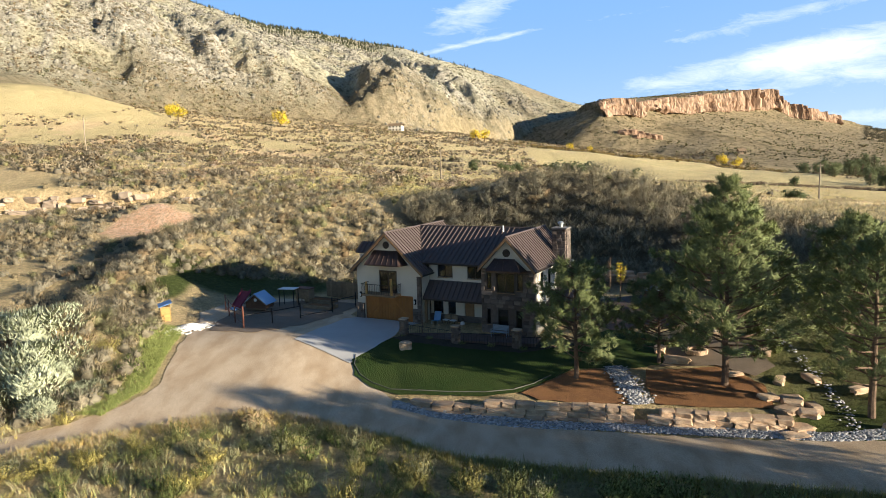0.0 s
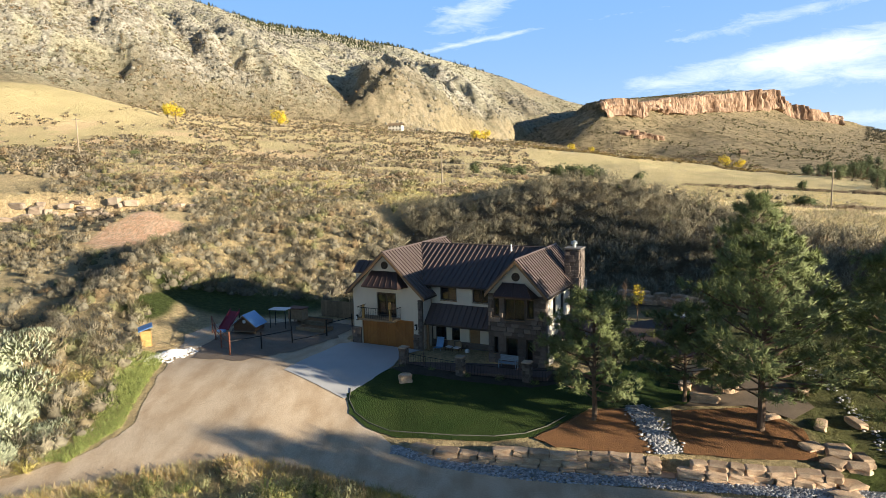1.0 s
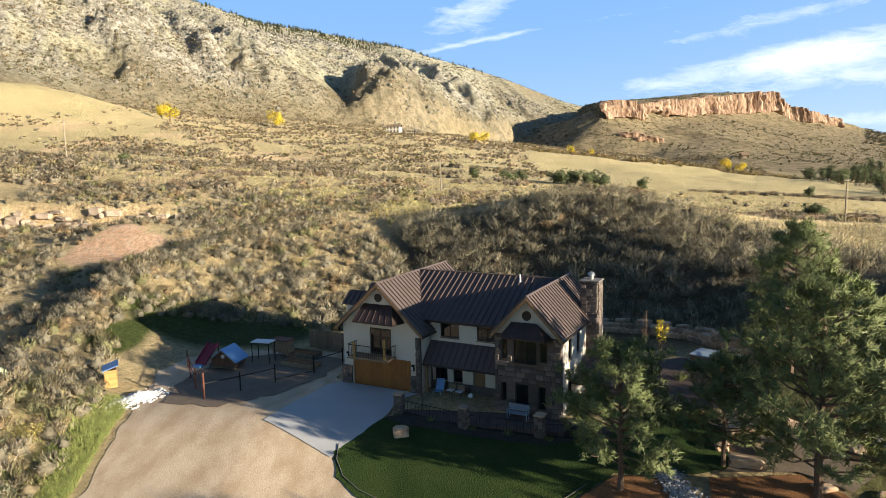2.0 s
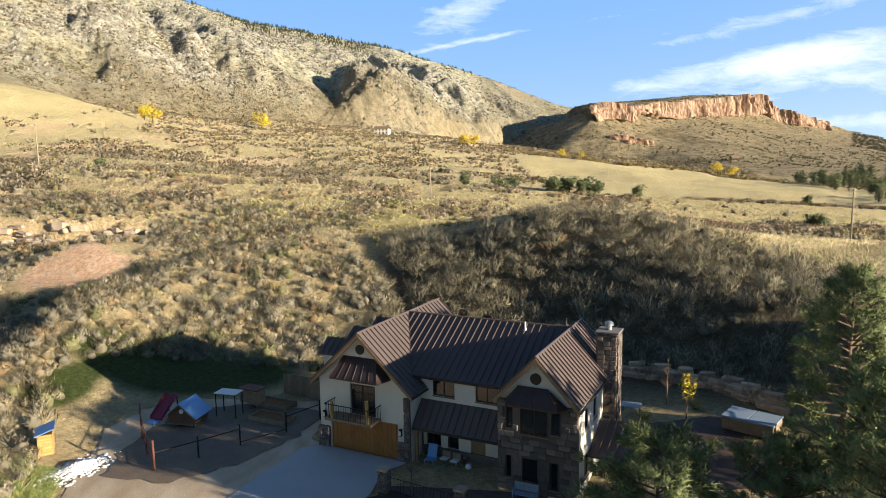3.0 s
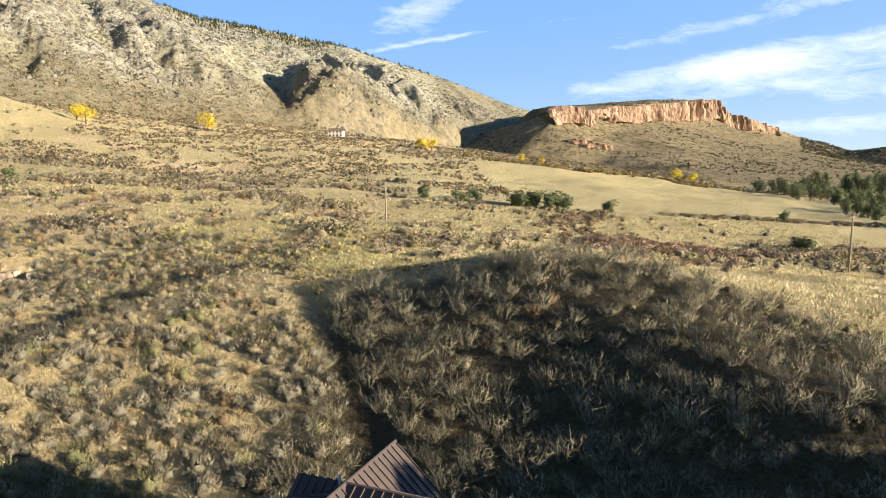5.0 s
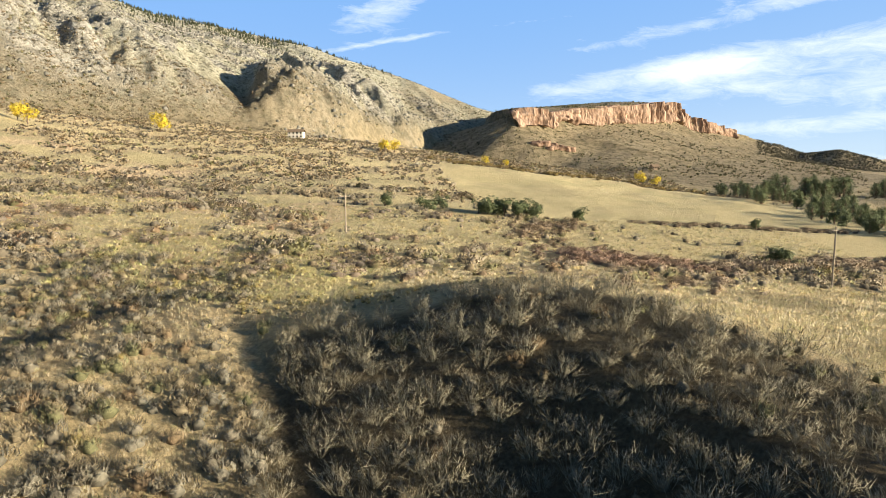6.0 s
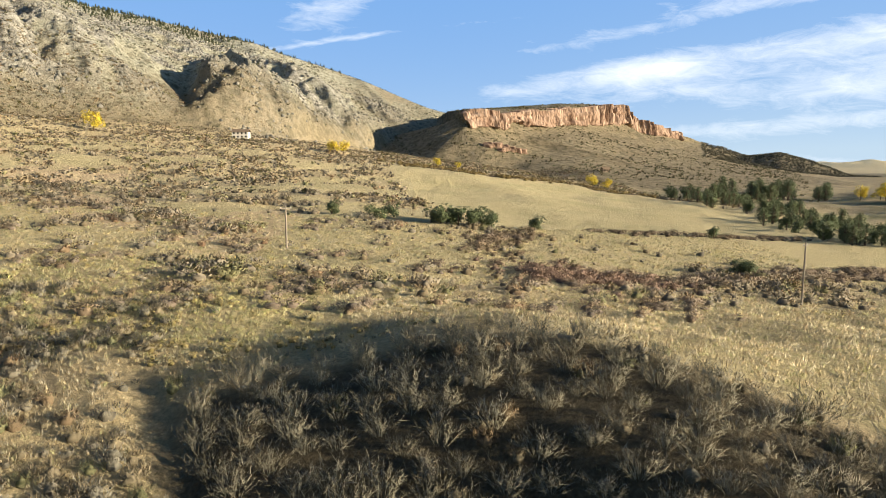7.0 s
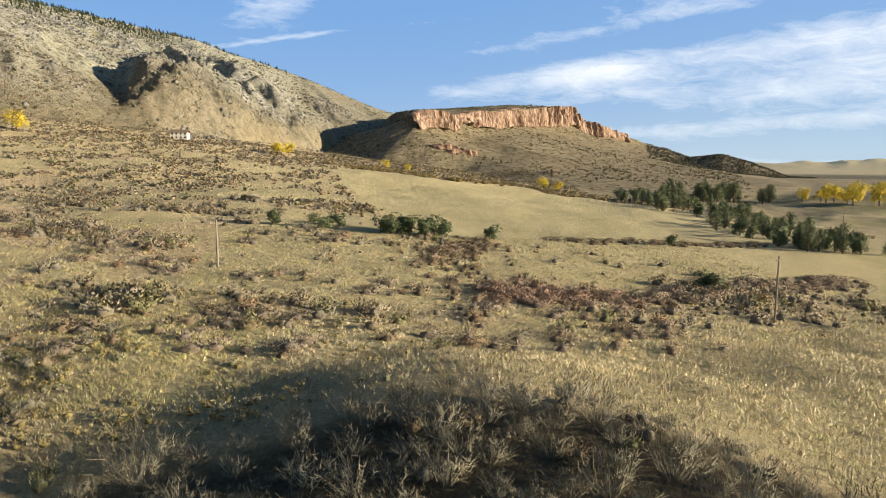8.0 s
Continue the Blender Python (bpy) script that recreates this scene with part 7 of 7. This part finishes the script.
# ---- the mesa's cliff: weathered columns under the rim ----
def cliff_band(name, a0, a1, label):
    """The rock wall along the rim between two points of its line."""
    rows, cols = 15, 760
    xs, ys, zs, cs = (np.array([p[k] for p in RIM[a0:a1]]) for k in range(4))
    run = np.concatenate([[0], np.cumsum(np.hypot(np.diff(xs), np.diff(ys)))])
    t = np.linspace(0, run[-1], cols)
    x, y, z, c = (np.interp(t, run, v) for v in (xs, ys, zs, cs))
    tx, ty = np.gradient(x), np.gradient(y)
    ln = np.hypot(tx, ty)
    nx, ny = ty / ln, -tx / ln
    z = z + 8 * (fbm(t * 0.03, t * 0, 3, 141) - 0.5) + 4 * (vnoise(t * 0.12, t * 0, 142) - 0.5)
    verts = []
    for k in range(rows + 2):
        f = min(k / (rows - 1), 1.0)
        zz = z + 1.5 - (c + 6) * f
        out = 1 + 5.0 * f + 21 * (fbm(t * 0.05, t * 0 + f * 0.5, 4, 151, True) - 0.5) + 13 * (vnoise(t * 0.22, t * 0 + f * 0.4, 153) - 0.5) * vnoise(t * 0.03, t * 0, 154) + 2.5 * (vnoise(t * 0.05, t * 0 + np.floor(f * 4.0), 152) - 0.5) * 2
        if k >= rows:
            out, zz = out - 14 * (k - rows + 1), zz
        verts.append(np.stack([x + nx * out, y + ny * out, zz], 1))
    top = np.stack([x - nx * 16, y - ny * 16, z + 1.2], 1)
    v = np.concatenate([top[None], np.array(verts)], 0)
    n = v.shape[0]
    i = np.arange(n * cols).reshape(n, cols)
    quads = np.stack([i[:-1, :-1], i[:-1, 1:], i[1:, 1:], i[1:, :-1]], -1).reshape(-1, 4)[:, ::-1]
    me = array_mesh(name, v.reshape(-1, 3), quads, CLIFF)
    return tagged(new(name, me), label, "cliff", kind="structure")


cliff_band("cliff", 5, 17, "red sandstone cliff along the mesa's rim")


# ---- distant houses ----
def far_house(x, y, wide, deep, high, turn, wall, roof_m, label):
    ob = thing("distant_house", pose(x, y, height(x, y) - 0.3, 0, 0, turn), label, "house")
    body = box_part("wall", wall, ob, -wide / 2, wide / 2, -deep / 2, deep / 2, 0, high, 0.05)
    for s in (-1, 1):
        bm = prism(bmesh.new(), [(-wide / 2 - 0.6, 0, high + 2.2), (wide / 2 + 0.6, 0, high + 2.2), (wide / 2 + 0.6, s * (deep / 2 + 0.7), high - 0.1), (-wide / 2 - 0.6, s * (deep / 2 + 0.7), high - 0.1)], (0, 0, 0.25))
        part("roof", bm, roof_m, ob)
    for z in (1.2, 4.0):
        if z + 1.4 < high:
            for k in range(4):
                u = -wide / 2 + wide * (k + 0.5) / 4
                box_part("window", GLASS, ob, u - 0.7, u + 0.7, -deep / 2 - 0.04, -deep / 2 - 0.004, z, z + 1.3, 0)
    return ob


far_house(-66, 628, 13, 8, 5.6, -10, STUCCO, WOOD, "pale two-storey house at the mountain's foot")
far_house(281, 690, 7, 6, 3.0, 0, BOULDER, WOOD, "small tan cabin beyond the field")


# ---- clouds: thin streaks far off, a glowing backdrop of sky ----
def cloud_material():
    m = bpy.data.materials.new("thin_cloud")
    m.use_nodes = True
    n, l = m.node_tree.nodes, m.node_tree.links
    n.remove(n["Principled BSDF"])
    tc, mp = n.new("ShaderNodeTexCoord"), n.new("ShaderNodeMapping")
    mp.inputs["Rotation"].default_value = (0, 0, radians(11))
    mp.inputs["Scale"].default_value = (1.0, 3.6, 1.0)
    l.new(tc.outputs["UV"], mp.inputs["Vector"])
    big, fine = n.new("ShaderNodeTexNoise"), n.new("ShaderNodeTexNoise")
    big.inputs["Scale"].default_value, big.inputs["Detail"].default_value, big.inputs["Roughness"].default_value = 5.5, 12, 0.70
    big.inputs["Distortion"].default_value = 0.6
    fine.inputs["Scale"].default_value, fine.inputs["Detail"].default_value = 1.3, 3
    for t in (big, fine):
        l.new(mp.outputs["Vector"], t.inputs["Vector"])
    a = n.new("ShaderNodeAttribute")
    a.attribute_name = "cover"
    add, mul = n.new("ShaderNodeMath"), n.new("ShaderNodeMapRange")
    add.operation = "ADD"
    l.new(big.outputs["Fac"], add.inputs[0])
    l.new(a.outputs["Fac"], add.inputs[1])
    mul.inputs["From Min"].default_value, mul.inputs["From Max"].default_value = 0.72, 1.42
    mul.inputs["To Min"].default_value, mul.inputs["To Max"].default_value = 0.0, 1.0
    l.new(add.outputs["Value"], mul.inputs["Value"])
    em, tr, mix, out = n.new("ShaderNodeEmission"), n.new("ShaderNodeBsdfTransparent"), n.new("ShaderNodeMixShader"), n["Material Output"]
    em.inputs["Strength"].default_value = 0.5
    hz, tone, cover = n.new("ShaderNodeAttribute"), n.new("ShaderNodeMix"), n.new("ShaderNodeMix")
    hz.attribute_name = "low_haze"
    tone.data_type = cover.data_type = "RGBA"
    tone.inputs["A"].default_value, tone.inputs["B"].default_value = (0.20, 0.455, 0.93, 1), (0.60, 0.79, 0.98, 1)
    l.new(hz.outputs["Fac"], tone.inputs["Factor"])
    l.new(mul.outputs["Result"], cover.inputs["Factor"])
    l.new(tone.outputs["Result"], cover.inputs["A"])
    cover.inputs["B"].default_value = (1.25, 1.3, 1.36, 1)
    l.new(cover.outputs["Result"], em.inputs["Color"])
    mix.inputs["Fac"].default_value = 0.92
    l.new(tr.outputs["BSDF"], mix.inputs[1])
    l.new(em.outputs["Emission"], mix.inputs[2])
    l.new(mix.outputs["Shader"], out.inputs["Surface"])
    return m


def cloud_sheet():
    az, el = np.arange(-60, 82, 1.0), np.arange(-1.5, 32, 0.25)
    aa, ee = np.meshgrid(az, el)
    r = 4850.0
    a, e = np.radians(aa), np.radians(ee)
    v = np.stack([np.sin(a) * np.cos(e) * r, np.cos(a) * np.cos(e) * r - 20, np.sin(e) * r + 20], -1)
    n, m = aa.shape
    i = np.arange(n * m).reshape(n, m)
    me = array_mesh("cloud_backdrop", v.reshape(-1, 3), np.stack([i[:-1, :-1], i[:-1, 1:], i[1:, 1:], i[1:, :-1]], -1).reshape(-1, 4), cloud_material(), True)

    def bank(a0, e0, wa, we, tilt=0.0):
        da = aa - a0
        return np.exp(-(da / wa) ** 2 - ((ee - e0 - tilt * da) / we) ** 2)

    def streak(a0, e0, a1, e1, we, ends=2.5):
        """A band of cloud from one bearing and elevation to another."""
        t = np.clip((aa - a0) / (a1 - a0), 0, 1)
        over = np.maximum(np.maximum(a0 - aa, aa - a1), 0)
        return np.exp(-((ee - e0 - (e1 - e0) * t) / we) ** 2 - (over / ends) ** 2)

    cover = (0.46 * streak(15, 5.3, 27, 7.0, 1.05, 3) + 0.40 * streak(26, 6.9, 50, 9.7, 1.2, 5) + 0.64 * bank(48, 6.8, 11, 2.6, 0.04) + 0.40 * bank(37, 4.7, 8, 1.0, 0.03) + 0.34 * bank(27, 5.2, 7, 1.2, 0.12)
             + 0.44 * streak(26, 1.9, 50, 3.2, 0.75, 5) + 0.36 * streak(18.6, 8.8, 36, 11.6, 0.8, 4) + 0.30 * bank(32, 12.5, 8, 1.2, 0.1)
             + 0.50 * streak(-3.5, 8.55, 5.5, 10.0, 0.22, 1.0) + 0.26 * streak(9, 10.4, 15.5, 11.0, 0.2, 1.2) + 0.50 * bank(0.5, 11.4, 4.2, 1.6, 0.28) + 0.30 * bank(-12, 15.5, 8, 2.0, 0.15)
             + 0.42 * np.exp(-((ee + 0.8) / 1.5) ** 2) * step01(20, 32, aa) - 0.02)
    me.attributes.new("cover", "FLOAT", "POINT").data.foreach_set("value", cover.ravel().astype(np.float32))
    haze = np.clip(np.exp(-(ee + 1) / 6.5) + 0.25 * step01(5, 45, aa) * np.exp(-ee / 14), 0, 1)
    me.attributes.new("low_haze", "FLOAT", "POINT").data.foreach_set("value", haze.ravel().astype(np.float32))
    uv = me.uv_layers.new(name="uv")
    idx = np.zeros(len(me.loops), dtype=np.int32)
    me.loops.foreach_get("vertex_index", idx)
    uv.data.foreach_set("uv", np.stack([aa.ravel()[idx] / 20, ee.ravel()[idx] / 20], 1).astype(np.float32).ravel())
    ob = new("cloud_backdrop", me)
    ob.visible_shadow = False
    return tagged(ob, "thin white streaky clouds low in the blue sky", "sky", kind="structure")


cloud_sheet()

# dark woods over the hill beyond the mesa
q = np.random.default_rng(78)
n = 2600
azd, dd = q.uniform(29.5, 41, n), q.uniform(1380, 1720, n)
x, y = np.sin(np.radians(azd)) * dd, np.cos(np.radians(azd)) * dd - 20
size = q.uniform(3, 5.5, n)
scatter("pine_woods", np.stack([x, y, heights(x, y)], 1), np.stack([size * 1.5, size], 1), np.full((n, 3), 0.5) * (0.95, 1.0, 0.95), dot_templates, TWIGS, "dark woods covering the hill beyond the mesa", "woods")

# pines along the mountain's skyline
q = np.random.default_rng(77)
n = 3000
azd = q.uniform(-32, 2, n)
crest_d = 1298 - np.abs(q.normal(0, 1, n)) * np.interp(azd, (-32, -19, -17, -9, -5, 2), (20, 40, 110, 90, 30, 15))
keep = q.uniform(0, 1, n) < np.interp(azd, (-32, -19, -17, -8, -5, 2), (0.12, 0.2, 1.0, 0.9, 0.25, 0.08)) * step01(0.36, 0.5, fbm(azd * 1.7, crest_d * 0.02, 3, 191))
azd, crest_d = azd[keep], crest_d[keep]
n = len(azd)
x, y = np.sin(np.radians(azd)) * crest_d, np.cos(np.radians(azd)) * crest_d - 20
spire = [(np.array([[(np.cos(a) * w, np.sin(a) * w, b), (np.cos(a + 1.6) * w, np.sin(a + 1.6) * w, b + 0.05), (0.03 * np.cos(3 * a), 0, b + l)] for a, w, b, l in
                    [(k * 1.05 + j, 0.26 - 0.07 * j, 0.1 + 0.25 * j, 0.45) for j in range(3) for k in range(6)]]), np.full(18, 1.0)) for _ in range(2)]
hh = q.uniform(3, 6.5, n)
scatter("pine_woods", np.stack([x, y, heights(x, y)], 1), np.stack([hh * 0.9, hh], 1), np.full((n, 3), 0.40) * (0.8, 1.0, 0.7), spire, TWIGS, "dark pines scattered along the mountain's crest", "woods")

# blocks of the pale sandstone ledge on the left slope
lrand = random.Random(15)
LEDGE = mat("pale_ledge_stone", (0.36, 0.30, 0.23), 0.95, vary=0.2, scale=1.2, fine=9.0, bump=0.8, dist=0.06, second=(0.33, 0.245, 0.17), by_object=0.2)
ledge_rocks = [rock_mesh("boulder", 70 + k, LEDGE) for k in range(5)]
for k in range(46):
    x = -98 + 48 * (k + lrand.random()) / 46
    ly = 107 + 0.10 * (x + 60) + 3 * float(fbm(np.array([x * 0.08]), np.array([3.3]), 3, 5)[0])
    y = ly + lrand.uniform(-1.3, 0.6)
    block = boulder(x, y, lrand.uniform(1.2, 3.4), lrand.uniform(1.0, 1.8), lrand.uniform(0.6, 1.5), lrand.uniform(-30, 30), "pale broken sandstone block of the hillside ledge", -0.2, "sandstone ledge blocks")
    block.data = lrand.choice(ledge_rocks)
talus_rocks = [rock_mesh("boulder", 80 + k, CLIFF, 0.3) for k in range(4)]
for k, (x, y, s, z) in enumerate(((186, 800, 11, 7), (195, 801, 13, 8), (205, 802, 12, 8), (214, 806, 12, 7), (223, 810, 10, 7), (231, 815, 9, 6), (200, 794, 8, 5))):
    block = boulder(x, y, s, 6, z, -20 + lrand.uniform(-12, 12), "reddish sandstone outcrop on the mesa's talus slope", -0.5, "talus outcrops")
    block.data = lrand.choice(talus_rocks)

# saplings and low garden shrubs beside the house
def sapling(x, y, high, leaves, label):
    ob = thing("sapling", pose(x, y, height(x, y) - 0.05), label, "tree", "saplings")
    q = random.Random(int(x * 10))
    wood = bmesh.new()
    tube(wood, (0, 0, 0), (0.05, 0, high), 0.05, 0.015, 7)
    tips = []
    for k in range(22):
        z = high * q.uniform(0.3, 0.95)
        a, ln = q.uniform(0, 6.28), q.uniform(0.4, 0.8) * (1.2 - z / high)
        tip = Vector((math.cos(a) * ln, math.sin(a) * ln, z + 0.7 * ln + 0.2))
        tube(wood, (0, 0, z), tip, 0.016, 0.005, 5)
        tips.append(tip)
    part("trunk", wood, BARK, ob)
    if leaves:
        r = np.random.default_rng(5)
        c = np.array([tips[i] for i in r.integers(0, len(tips), leaves)]) * r.uniform(0.55, 1.05, (leaves, 1)) + r.normal(0, 0.1, (leaves, 3)) + (0, 0, 0.25 * high)
        c[:, 2] = np.clip(c[:, 2], 0.3 * high, high * 1.05)
        d = r.normal(size=(leaves, 2, 3)) * 0.075
        tri = np.stack([c, c + d[:, 0], c + d[:, 1]], 1).reshape(-1, 3)
        crown = new("crown", array_mesh("crown", tri, np.arange(len(tri)).reshape(-1, 3), YELLOW))
        crown.parent = ob
    return ob


sapling(15.7, 45.0, 3.4, 420, "slender sapling with yellow leaves by the patio")
sapling(15.5, 48.7, 3.6, 0, "bare young sapling by the rear garden wall")
sapling(-2.9, 38.6, 2.8, 0, "bare thin sapling beside the drive")
for x, y, s, k in ((13.6, 41.2, 1.2, 3), (14.6, 40.1, 0.9, 1), (16.2, 41.6, 1.1, 3), (17.4, 39.6, 1.3, 3), (18.6, 41.4, 0.9, 1), (13.2, 46.5, 1.1, 3), (17.2, 47.4, 1.0, 3), (12.8, 43.8, 0.8, 1), (20.8, 40.2, 1.2, 3),
                   (22.6, 27.4, 0.8, 3), (23.6, 25.4, 0.7, 3), (25.6, 29.2, 0.9, 1), (27.0, 27.6, 0.8, 3), (28.4, 24.2, 0.7, 3), (24.4, 31.4, 1.0, 3), (27.6, 31.2, 1.1, 3), (0.6, 35.9, 0.6, 3), (3.0, 35.2, 0.7, 1), (-2.2, 37.2, 0.6, 3), (5.6, 34.4, 0.7, 3), (7.4, 34.9, 0.8, 3), (-4.6, 38.0, 0.5, 1)):
    ob = new("garden_shrub", weed_meshes[k])
    ob.matrix_world = pose(x, y, height(x, y) - 0.02, 0, 0, 40 * k + 90 * s) @ Matrix.Diagonal((s, s, s * 0.8, 1))
    tagged(ob, "low green garden shrub in a planted border", "shrub", "garden shrubs")
